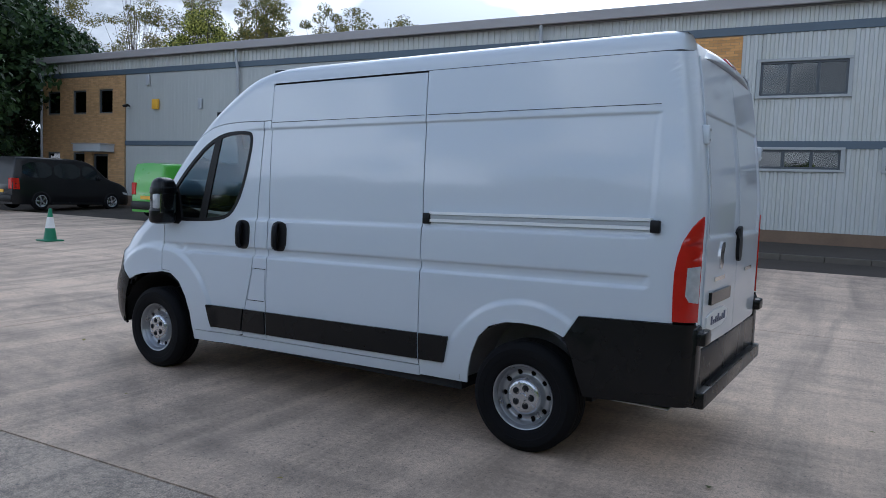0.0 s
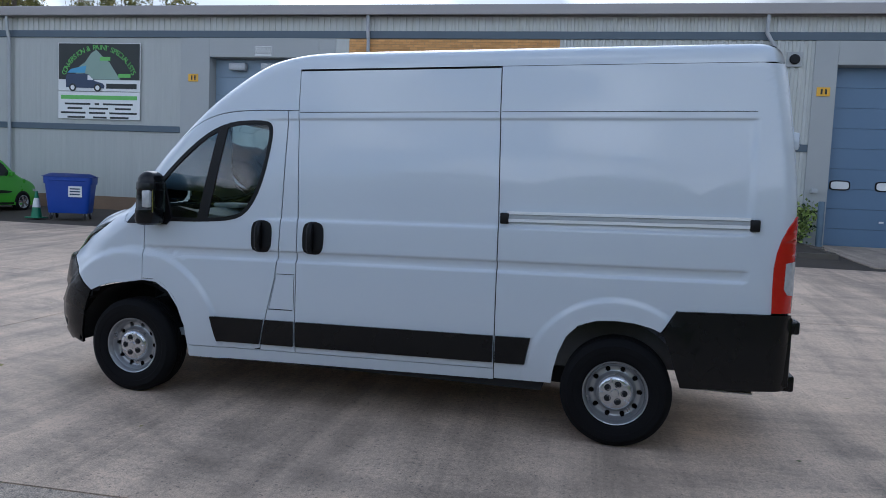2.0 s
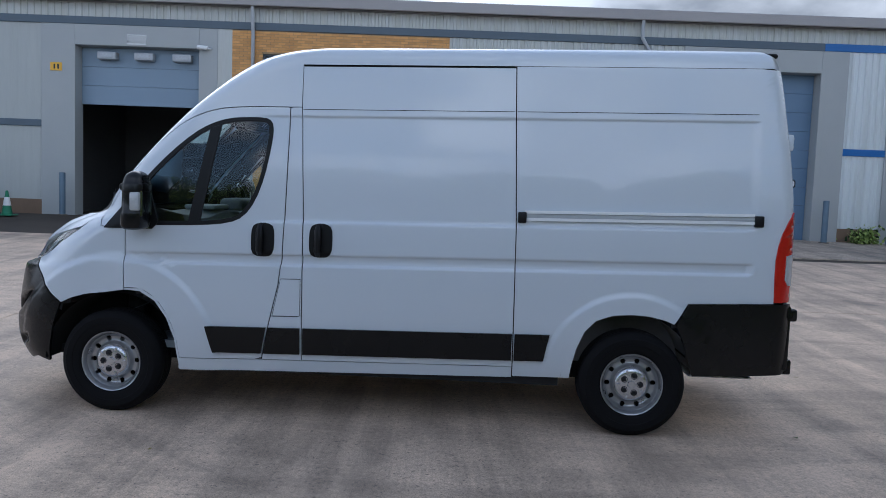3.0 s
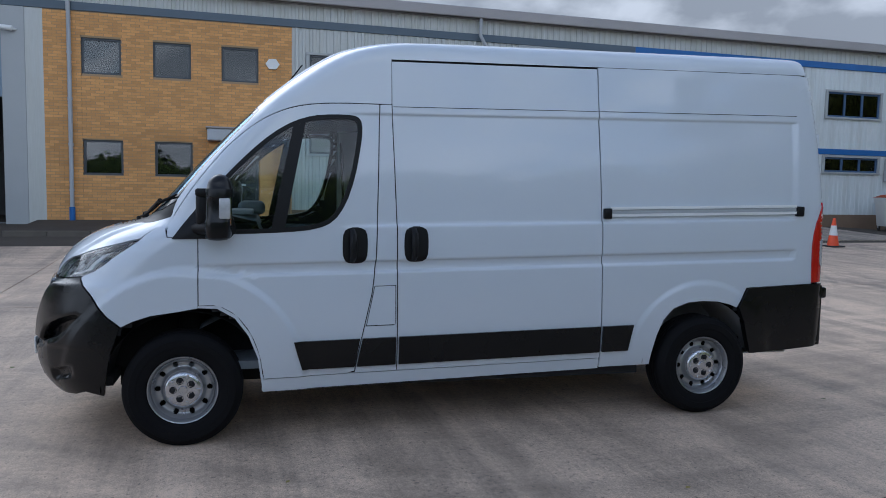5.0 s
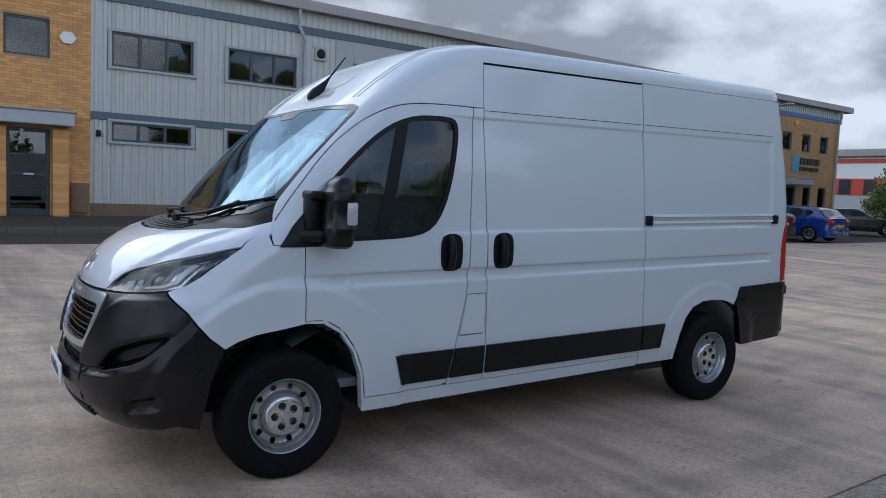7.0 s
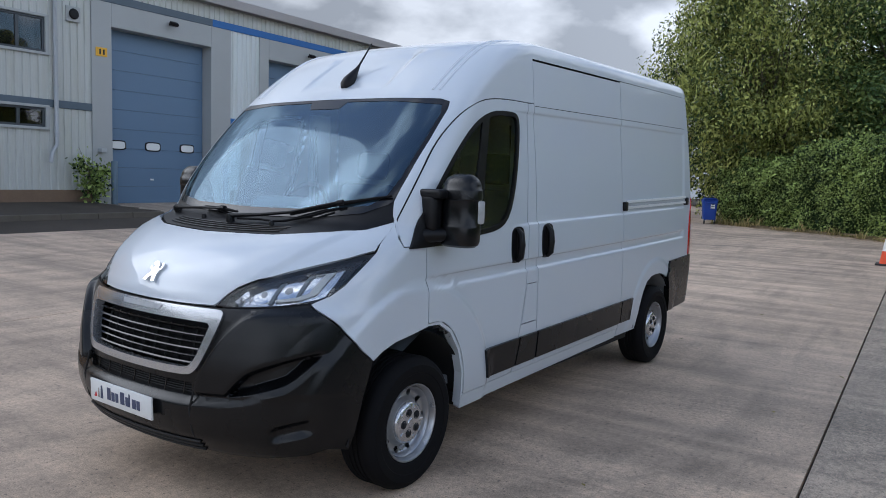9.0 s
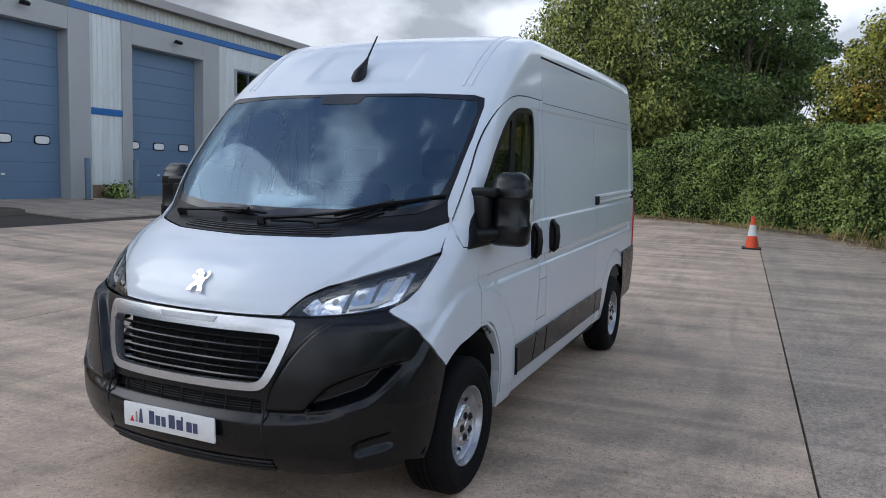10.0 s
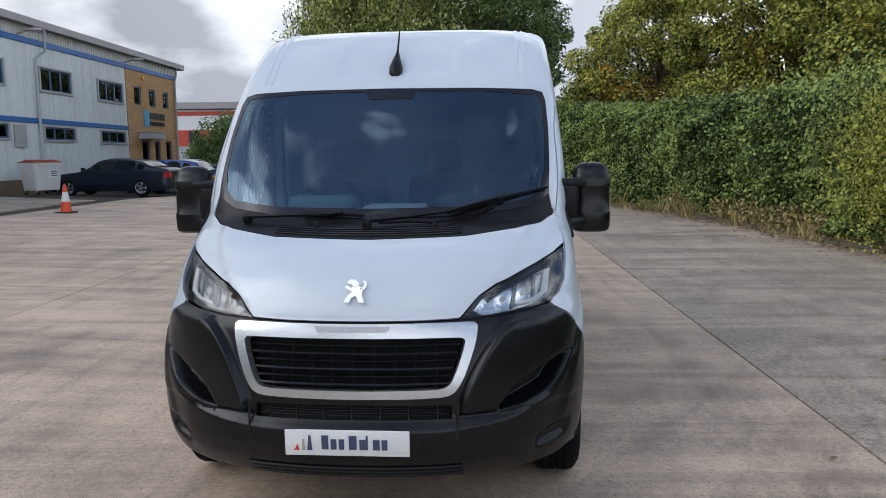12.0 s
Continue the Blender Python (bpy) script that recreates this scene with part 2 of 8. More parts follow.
M = dict(
    concrete=concrete_mat("brushed_concrete", (0.71, 0.548, 0.402), (0.18, 0.140, 0.106), 0.23, 0.16),
    concrete_old=concrete_mat("weathered_concrete", (0.56, 0.455, 0.35), (0.13, 0.108, 0.086), 0.23, 0.30),
    tarmac=surf("worn_tarmac", (0.082, 0.070, 0.057), 0.95, spec=0.15, var=0.35, scale=0.8, fine=90, fvar=0.3, bump=0.6, depth=0.004),
    soil=surf("leaf_litter_soil", (0.36, 0.28, 0.17), 0.95, var=0.4, scale=1.5, fine=60, fvar=0.4, bump=1.0, depth=0.02, tint=(0.16, 0.13, 0.06)),
    kerb=surf("kerb_stone", (0.13, 0.115, 0.095), 0.9, spec=0.2, var=0.25, scale=3, bump=0.4),
    cladding=surf("pale_grey_cladding", (0.51, 0.525, 0.50), 0.42, var=0.15, scale=1.0, fine=9, fvar=0.10, bump=0.05, stretch=(4, 4, 0.30), tint=(0.46, 0.47, 0.43)),
    cladding_pale=surf("whitish_cladding", (0.66, 0.70, 0.70), 0.42, var=0.10, scale=1.0, fine=9, fvar=0.07, bump=0.05, stretch=(4, 4, 0.30), tint=(0.56, 0.59, 0.58)),
    cladding_west=surf("smooth_grey_cladding", (0.405, 0.42, 0.40), 0.42, var=0.08, scale=1.0, fine=9, fvar=0.05, bump=0.05, stretch=(4, 4, 0.30)),
    flashing=surf("light_grey_flashing", (0.37, 0.385, 0.38), 0.45, var=0.08, scale=1.2, bump=0.05),
    gutter=surf("grey_gutter", (0.33, 0.31, 0.30), 0.5, var=0.15, scale=1.0, bump=0.05, stretch=(0.4, 1, 1)),
    roofing=surf("grey_roof_sheet", (0.30, 0.30, 0.30), 0.6, var=0.15, scale=0.5),
    slate=surf("slate_grey_trim", (0.085, 0.115, 0.145), 0.5, var=0.1, scale=2),
    bluetrim=surf("blue_trim", (0.018, 0.12, 0.37), 0.45, var=0.1, scale=2),
    brick=surf("buff_brick", (0.60, 0.325, 0.115), 0.85, var=0.10, scale=6, fine=80, fvar=0.12, bump=0.4, rnd=0.16, island=0.16),
    brick_dark=surf("tan_brick", (0.50, 0.31, 0.14), 0.85, var=0.12, scale=4, fine=80, fvar=0.12, bump=0.4, rnd=0.12, island=0.14),
    plinth=surf("dirty_brown_plinth", (0.19, 0.13, 0.085), 0.9, var=0.3, scale=1.2, fine=30, fvar=0.15, bump=0.4),
    mortar=surf("pale_mortar", (0.36, 0.26, 0.15), 0.95, var=0.15, scale=3, bump=0.3),
    frame_dark=surf("dark_grey_window_frame", (0.05, 0.06, 0.07), 0.4, var=0.05, bump=0),
    frame_blue=surf("blue_grey_window_frame", (0.05, 0.10, 0.20), 0.4, var=0.05, bump=0),
    rollerblue=surf("blue_grey_door_panel", (0.125, 0.195, 0.295), 0.45, var=0.07, scale=0.9, bump=0.05),
    rollerblue2=surf("slate_blue_door_panel", (0.21, 0.28, 0.36), 0.45, var=0.07, scale=0.9, bump=0.05),
    # dark colour stands in for the dimness inside the rooms
    interior=surf("painted_dim_interior", (0.10, 0.10, 0.10), 0.9, var=0.3, scale=0.6),
    blind=surf("window_blind", (0.34, 0.36, 0.38), 0.8, var=0.15, scale=1.5),
    pipe=surf("grey_rainwater_pipe", (0.40, 0.42, 0.44), 0.4, var=0.1, bump=0),
    yellow=surf("yellow_plate", (0.75, 0.42, 0.03), 0.5, var=0.08, bump=0),
    black=surf("black_plastic", (0.006, 0.006, 0.007), 0.42, var=0.1, fine=200, bump=0.1, depth=0.0005, spec=0.25),
    white=surf("white_sheet", (0.74, 0.75, 0.74), 0.45, var=0.05, bump=0.05),
    # leaf tones; the wide dark-to-light range also paints in sun and shade contrast
    leaf=leaf_mat("hedge_leaf", (0.012, 0.032, 0.012), (0.42, 0.53, 0.150)),
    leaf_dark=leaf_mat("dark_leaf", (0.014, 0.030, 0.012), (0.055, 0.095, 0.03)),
    leaf_willow=leaf_mat("willow_leaf", (0.030, 0.060, 0.018), (0.50, 0.53, 0.15)),
    leaf_deep=leaf_mat("deep_green_leaf", (0.045, 0.085, 0.028), (0.19, 0.26, 0.075)),
    leaf_autumn=leaf_mat("autumn_leaf", (0.022, 0.050, 0.013), (0.56, 0.55, 0.11)),
    leaf_orange=leaf_mat("orange_leaf", (0.20, 0.13, 0.03), (0.80, 0.42, 0.06)),
    leaf_thin=leaf_mat("thin_leaf", (0.115, 0.13, 0.04), (0.28, 0.23, 0.065)),
    litter=leaf_mat("dry_leaf_litter", (0.20, 0.13, 0.06), (0.42, 0.30, 0.16)),
    bark=surf("bark", (0.13, 0.105, 0.08), 0.95, var=0.3, scale=6, fine=40, fvar=0.3, bump=0.8, depth=0.01, stretch=(1, 1, 0.3)),
    pane=glass_mat("window_pane", (0.35, 0.38, 0.38), ior=1.65),
)


# ---- mesh helpers ----
def smooth_by_angle(me, deg):
    me.polygons.foreach_set("use_smooth", [True] * len(me.polygons))
    me.set_sharp_from_angle(angle=radians(deg))


def mesh_object(name, bm, material, parent=None, label="", smooth=35, kind="", category="", group="", at=None):
    me = bpy.data.meshes.new(name)
    bm.normal_update()
    bm.to_mesh(me)
    bm.free()
    if smooth:
        smooth_by_angle(me, smooth)
    me.materials.append(M[material] if isinstance(material, str) else material)
    ob = new(name, me)
    if at is not None:
        ob.matrix_basis = at
    if parent is not None:
        ob.parent = parent
    return tagged(ob, label, category, group, kind)


def part(name, bm, material, parent, label="", smooth=35, at=None):
    return mesh_object(name, bm, material, parent, label, smooth, at=at)


def thing(name, label, category, at=None, group="", kind=""):
    ob = new(name)
    ob.empty_display_size = 0.1
    if at is not None:
        ob.matrix_basis = at
    return tagged(ob, label, category, group, kind)


def shared(name, me, parent, at, label=""):
    """One more object on a mesh that is there already."""
    ob = new(name, me)
    ob.parent = parent
    ob.matrix_basis = at
    return tagged(ob, label)


def box(bm, x0, x1, y0, y1, z0, z1, bevel=0.0, seg=1, m=None):
    vs = [bm.verts.new(p) for p in ((x0, y0, z0), (x1, y0, z0), (x1, y1, z0), (x0, y1, z0), (x0, y0, z1), (x1, y0, z1), (x1, y1, z1), (x0, y1, z1))]
    fs = [bm.faces.new([vs[i] for i in f]) for f in ((3, 2, 1, 0), (4, 5, 6, 7), (0, 1, 5, 4), (1, 2, 6, 5), (2, 3, 7, 6), (3, 0, 4, 7))]
    if bevel:
        es = list({e for f in fs for e in f.edges})
        out = bmesh.ops.bevel(bm, geom=es, offset=bevel, segments=seg, affect="EDGES", profile=0.5, clamp_overlap=True)
        vs = list({v for f in out["faces"] for v in f.verts} | {v for v in vs if v.is_valid})
    if m is not None:
        for v in vs:
            if v.is_valid:
                v.co = m @ v.co
    return bm


def boxes(*specs, bevel=0.0, seg=1):
    bm = bmesh.new()
    for s in specs:
        box(bm, *s, bevel=bevel, seg=seg)
    return bm


def lathe(bm, profile, n=32, m=None, closed=False):
    """Turns (radius, height) pairs round the z axis."""
    rings = []
    for r, z in profile:
        if r < 1e-6:
            rings.append([bm.verts.new((0, 0, z))])
        else:
            rings.append([bm.verts.new((r * math.cos(2 * math.pi * i / n), r * math.sin(2 * math.pi * i / n), z)) for i in range(n)])
    pairs = list(zip(rings, rings[1:])) + ([(rings[-1], rings[0])] if closed else [])
    for a, c in pairs:
        for i in range(n):
            j = (i + 1) % n
            if len(a) == 1 and len(c) == 1:
                continue
            if len(a) == 1:
                bm.faces.new((a[0], c[i], c[j]))
            elif len(c) == 1:
                bm.faces.new((a[i], a[j], c[0]))
            else:
                bm.faces.new((a[i], a[j], c[j], c[i]))
    if m is not None:
        for ring in rings:
            for v in ring:
                v.co = m @ v.co
    return bm


def tube(bm, pts, radii, n=8, caps=True):
    """A round bar along points; radii one number or one a point."""
    pts = [Vector(p) for p in pts]
    if isinstance(radii, (int, float)):
        radii = [radii] * len(pts)
    rings, up = [], None
    for i, p in enumerate(pts):
        d = (pts[min(i + 1, len(pts) - 1)] - pts[max(i - 1, 0)]).normalized()
        if up is None:
            up = Vector((0, 0, 1)) if abs(d.z) < 0.9 else Vector((1, 0, 0))
        a = d.cross(up).normalized()
        up = a.cross(d).normalized()
        rings.append([bm.verts.new(p + radii[i] * (math.cos(2 * math.pi * k / n) * a + math.sin(2 * math.pi * k / n) * up)) for k in range(n)])
    for r, s in zip(rings, rings[1:]):
        for k in range(n):
            bm.faces.new((r[k], s[k], s[(k + 1) % n], r[(k + 1) % n]))
    if caps:
        bm.faces.new(rings[0])
        bm.faces.new(rings[-1][::-1])
    return bm


def extrude_poly(bm, poly, depth, m=None):
    """A flat plate from a 2D outline (in x, z), thick in y from 0 to depth."""
    a = [bm.verts.new((x, 0, z)) for x, z in poly]
    c = [bm.verts.new((x, depth, z)) for x, z in poly]
    bm.faces.new(a)
    bm.faces.new(c[::-1])
    for i in range(len(poly)):
        j = (i + 1) % len(poly)
        bm.faces.new((a[j], a[i], c[i], c[j]))
    bmesh.ops.recalc_face_normals(bm, faces=bm.faces[:])
    if m is not None:
        bmesh.ops.transform(bm, matrix=m, verts=bm.verts[:])
    return bm


def pydata(name, verts, faces, material, parent=None, label="", kind="", category="", smooth=0):
    me = bpy.data.meshes.new(name)
    me.from_pydata(verts, [], faces)
    me.update()
    if smooth:
        smooth_by_angle(me, smooth)
    me.materials.append(M[material] if isinstance(material, str) else material)
    ob = new(name, me)
    if parent is not None:
        ob.parent = parent
    return tagged(ob, label, category, "", kind)


def letters(text, size, material, parent, at, name="lettering", depth=0.004, spacing=1.0, align="CENTER"):
    """Words in the built-in font as a mesh; the text stands in x and z, and faces -y."""
    cu = bpy.data.curves.new(name, "FONT")
    cu.body, cu.size, cu.extrude, cu.align_x, cu.align_y, cu.space_character = text, size, depth, align, "CENTER", spacing
    tmp = new("tmp", cu)
    me = bpy.data.meshes.new_from_object(tmp.evaluated_get(bpy.context.evaluated_depsgraph_get()))
    bpy.data.objects.remove(tmp)
    me.materials.clear()
    me.materials.append(M[material] if isinstance(material, str) else material)
    me.transform(Matrix.Rotation(radians(90), 4, "X"))
    ob = new(name, me)
    ob.parent = parent
    ob.matrix_basis = at
    return ob


# ---- ground ----
def smoothstep(a, c, x):
    t = min(1.0, max(0.0, (x - a) / (c - a)))
    return t * t * (3 - 2 * t)


def ground_z(x, y):
    """Height of the yard: level under the van, rising gently to the building."""
    fall = 1.0 - 0.62 * smoothstep(15.5, 23.0, x)
    rise = (0.36 * min(1.0, max(0.0, (y - 7.0) / 11.4)) + 0.17 * min(1.0, max(0.0, (y - 18.4) / 3.3))) * fall
    return rise + (0.024 + 0.004 * min(max(x + 5.2, 0.0), 10.0)) * (1 - smoothstep(8, 14, y))


KERB_Y, WALL_Y = 18.7, 21.7


def sheet(name, xs, ys, z_of, material, label, kind="structure", category="ground", parent=None, skirt=0.0):
    verts = [(x, y, z_of(x, y)) for y in ys for x in xs]
    n = len(xs)
    faces = [(j * n + i, j * n + i + 1, (j + 1) * n + i + 1, (j + 1) * n + i) for j in range(len(ys) - 1) for i in range(n - 1)]
    if skirt:
        rim = [i for i in range(n)] + [j * n + n - 1 for j in range(1, len(ys))] + [(len(ys) - 1) * n + i for i in range(n - 2, -1, -1)] + [j * n for j in range(len(ys) - 2, 0, -1)]
        base = len(verts)
        verts += [(verts[i][0], verts[i][1], verts[i][2] - skirt) for i in rim]
        for k in range(len(rim)):
            k2 = (k + 1) % len(rim)
            faces.append((rim[k2], rim[k], base + k, base + k2))
    return pydata(name, verts, faces, material, parent, label, kind, category, smooth=30)


def span(a, c, step):
    n = max(1, int(round((c - a) / step)))
    return [a + (c - a) * i / n for i in range(n + 1)]


far = [-900, -300, -120, -70]
ground = sheet("ground", far + span(-50, 60, 1.0) + [80, 140, 300, 900], far + span(-30, 40, 1.0) + [70, 140, 300, 900], lambda x, y: ground_z(x, y) - 0.035, "tarmac", "worn dark tarmac and earth round the concrete yard")
yard = thing("pavement", "concrete yard laid in long brushed bays with dirty joints", "yard", kind="structure")
BAYS = [(-4.2, 2.65, "concrete_old"), (2.65, 9.5, "concrete"), (9.5, 16.4, "concrete")]
CROSS = [-48, -34.5, -21, -7.7, 14.5, 30.0, 44.0]
for y0, y1, mat in BAYS:
    for x0, x1 in zip(CROSS, CROSS[1:]):
        if y0 < 0 and x0 < -40:
            continue
        sheet("concrete_slab", span(x0 + 0.008, x1 - 0.008, 0.6), span(y0 + 0.008, y1 - 0.008, 0.6), ground_z, mat, "", "", "", yard, 0.06)


# ---- main building ----
EAVE, GROUND_B = 6.74, 0.30
TOP_STRIPE = (6.10, 6.32)
MID_STRIPE = (3.08, 3.28)


def ribs(x0, x1, z0, z1, pitch=0.20, depth=0.032, y=WALL_Y):
    """A ribbed metal sheet, crests towards -y."""
    prof, x = [], x0
    while x < x1 - 1e-6:
        for dx, dy in ((0.0, 0.0), (0.42, 0.0), (0.52, -depth), (0.90, -depth), (1.0, 0.0)):
            xx = min(x + dx * pitch, x1)
            if not prof or xx > prof[-1][0] + 1e-5:
                prof.append((xx, y + dy))
        x += pitch
    bm = bmesh.new()
    lo = [bm.verts.new((px, py, z0)) for px, py in prof]
    hi = [bm.verts.new((px, py, z1)) for px, py in prof]
    for i in range(len(prof) - 1):
        bm.faces.new((lo[i], lo[i + 1], hi[i + 1], hi[i]))
    return bm


building = thing("industrial_building", "long pale ribbed-metal industrial unit with grey and blue bands", "building", kind="")
X0, X1 = -34.0, 34.9
part("roof", boxes((X0 - 0.3, X1 + 0.35, WALL_Y - 0.30, WALL_Y + 22, EAVE, EAVE + 0.05), (X0 - 0.3, X1 + 0.35, WALL_Y - 0.34, WALL_Y - 0.16, EAVE, EAVE + 0.30), bevel=0.02), "gutter", building, "low grey metal roof with a deep box gutter")
bm = bmesh.new()
for a, c in ((X0, 34.6),):
    v = [bm.verts.new(p) for p in ((a, WALL_Y + 0.1, EAVE + 0.05), (c, WALL_Y + 0.1, EAVE + 0.05), (c, WALL_Y + 11, EAVE + 0.9), (a, WALL_Y + 11, EAVE + 0.9), (c, WALL_Y + 22, EAVE + 0.05), (a, WALL_Y + 22, EAVE + 0.05))]
    bm.faces.new(v[:4])
    bm.faces.new((v[3], v[2], v[4], v[5]))
part("roof_sheet", bm, "roofing", building)
part("end_wall", boxes((X0, X0 + 0.2, WALL_Y + 0.1, WALL_Y + 22, 0.0, EAVE), (34.4, 34.6, WALL_Y + 0.1, WALL_Y + 22, 0.0, EAVE), (X0, 34.6, WALL_Y + 21.8, WALL_Y + 22, 0, EAVE)), "cladding", building)

# openings: (x0, x1, z0, z1)
DOORS = {"goods": (-14.0, -10.35, 0.45, 5.50), "d17": (4.50, 7.95, 0.45, 5.45), "d16": (10.42, 13.85, 0.45, 5.42)}
WHITE_W = [(-2.50, -0.42, 4.47, 5.36), (0.55, 2.62, 4.47, 5.36), (15.80, 18.15, 4.42, 5.30), (20.55, 22.85, 4.40, 5.28), (25.25, 27.65, 4.36, 5.25)]
WHITE_L = [(-2.50, -0.46, 2.55, 3.05), (0.55, 2.60, 2.55, 3.05), (15.80, 18.20, 2.46, 2.98), (20.60, 22.90, 2.45, 2.96), (25.25, 27.68, 2.42, 2.94)]


def window(x0, x1, z0, z1, lights, frame_mat, parent, label, y=WALL_Y, reveal=0.06, surround=None, backing="blind"):
    """A framed window with panes; the frame stands in the wall plane, the panes a little back."""
    w = thing("window", label, "")
    w.parent = parent
    t = 0.06
    if surround:
        part("window_surround", boxes((x0 - 0.10, x1 + 0.10, y - 0.075, y + 0.02, z1, z1 + 0.07), (x0 - 0.10, x1 + 0.10, y - 0.085, y + 0.02, z0 - 0.07, z0), (x0 - 0.10, x0, y - 0.07, y + 0.02, z0, z1), (x1, x1 + 0.10, y - 0.07, y + 0.02, z0, z1), bevel=0.006), surround, w)
    fr = [(x0, x1, y - 0.02, y + 0.06, z1 - t, z1), (x0, x1, y - 0.02, y + 0.06, z0, z0 + t), (x0, x0 + t, y - 0.02, y + 0.06, z0 + t, z1 - t), (x1 - t, x1, y - 0.02, y + 0.06, z0 + t, z1 - t)]
    edges = [x0 + (x1 - x0) * i / lights for i in range(lights + 1)]
    for e in edges[1:-1]:
        fr.append((e - 0.04, e + 0.04, y - 0.02, y + 0.06, z0 + t, z1 - t))
    part("window_frame", boxes(*fr, bevel=0.006), frame_mat, w)
    for a, c in zip(edges, edges[1:]):
        g = part("pane", boxes((a + 0.02, c - 0.02, y + 0.015, y + 0.021, z0 + 0.03, z1 - 0.03)), "pane", w, smooth=0)
        g.visible_shadow = False
    # a flat panel for the room; the interior backing has its dimness in the colour
    part("room_behind", boxes((x0 - 0.05, x1 + 0.05, y + 0.55, y + 0.60, z0 - 0.05, z1 + 0.05)), backing, w)
    return w


def wall_pieces(x0, x1, z0, z1, holes):
    """Splits a wall band into rectangles round its holes."""
    xs = sorted({x0, x1} | {min(max(v, x0), x1) for h in holes for v in h[:2]})
    out = []
    for a, c in zip(xs, xs[1:]):
        zs = z0
        for h in sorted((h for h in holes if h[0] < c - 1e-6 and h[1] > a + 1e-6), key=lambda h: h[2]):
            if h[2] > zs:
                out.append((a, c, zs, min(h[2], z1)))
            zs = max(zs, h[3])
        if zs < z1:
            out.append((a, c, zs, z1))
    return [o for o in out if o[1] - o[0] > 0.01 and o[3] - o[2] > 0.01]


def clad(x0, x1, z0, z1, holes, name, pitch=0.20, depth=0.032, mat="cladding"):
    for a, c, lo, hi in wall_pieces(x0, x1, z0, z1, holes):
        part(name, ribs(a, c, lo, hi, pitch, depth), mat, building, smooth=0)


# the strip under the eaves, all along
part("eaves_cladding", ribs(X0, 34.6, TOP_STRIPE[1], EAVE, 0.20, 0.03), "cladding", building, "pale ribbed cladding under the gutter", smooth=0)
for a, c, m in ((X0, 8.0, "slate"), (8.0, 34.6, "bluetrim")):
    part("band", boxes((a, c, WALL_Y - 0.06, WALL_Y + 0.02, *TOP_STRIPE), bevel=0.008), m, building, "dark band below the eaves" if m == "slate" else "blue band below the eaves")
holes = [*DOORS.values(), *WHITE_W, *WHITE_L]
for a, c, pitch, depth, m in ((-27.85, -15.0, 0.20, 0.004, "cladding_west"), (-3.0, 3.9, 0.20, 0.032, "cladding"), (8.75, 10.0, 0.20, 0.03, "cladding_pale"), (14.75, 28.1, 0.20, 0.012, "cladding_pale")):
    clad(a, c, MID_STRIPE[1], TOP_STRIPE[0], holes, "upper_cladding", pitch, depth, m)
    clad(a, c, 0.92, MID_STRIPE[0], holes, "lower_cladding", pitch, depth, m)
for a, c, m in ((-27.85, -15.0, "slate"), (-3.0, 3.9, "slate"), (8.75, 10.0, "bluetrim"), (14.75, 28.1, "bluetrim")):
    part("band", boxes((a, c, WALL_Y - 0.055, WALL_Y + 0.02, *MID_STRIPE), bevel=0.008), m, building)
# door surrounds in flat flashing
for key, (a, c, lo, hi) in DOORS.items():
    l, r = (1.0, 0.55) if key == "goods" else (0.6, 0.8) if key == "d17" else (0.42, 0.9)
    for q in ((a - l, a, 0.40, TOP_STRIPE[0]), (c, c + r, 0.40, TOP_STRIPE[0]), (a, c, hi, TOP_STRIPE[0])):
        part("door_surround", boxes((q[0], q[1], WALL_Y - 0.05, WALL_Y + 0.45, q[2], q[3]), bevel=0.01), "flashing", building, "flat pale grey metal surround of a loading door")
part("flat_panel", boxes((-9.8, -9.38, WALL_Y - 0.03, WALL_Y + 0.3, 0.45, TOP_STRIPE[0])), "cladding", building)
# plain lining boxes, coloured dark for the shade behind the goods door
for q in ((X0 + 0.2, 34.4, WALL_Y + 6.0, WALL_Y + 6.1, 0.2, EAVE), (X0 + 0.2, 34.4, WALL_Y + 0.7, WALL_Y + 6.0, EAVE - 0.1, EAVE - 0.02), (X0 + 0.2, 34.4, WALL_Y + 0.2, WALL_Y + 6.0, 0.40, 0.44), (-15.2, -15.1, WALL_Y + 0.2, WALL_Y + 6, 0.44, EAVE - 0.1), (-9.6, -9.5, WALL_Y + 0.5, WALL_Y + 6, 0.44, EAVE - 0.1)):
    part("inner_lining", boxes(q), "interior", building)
for i, w in enumerate(WHITE_W + WHITE_L):
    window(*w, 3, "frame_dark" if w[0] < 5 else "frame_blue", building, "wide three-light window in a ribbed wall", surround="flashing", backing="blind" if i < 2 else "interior")


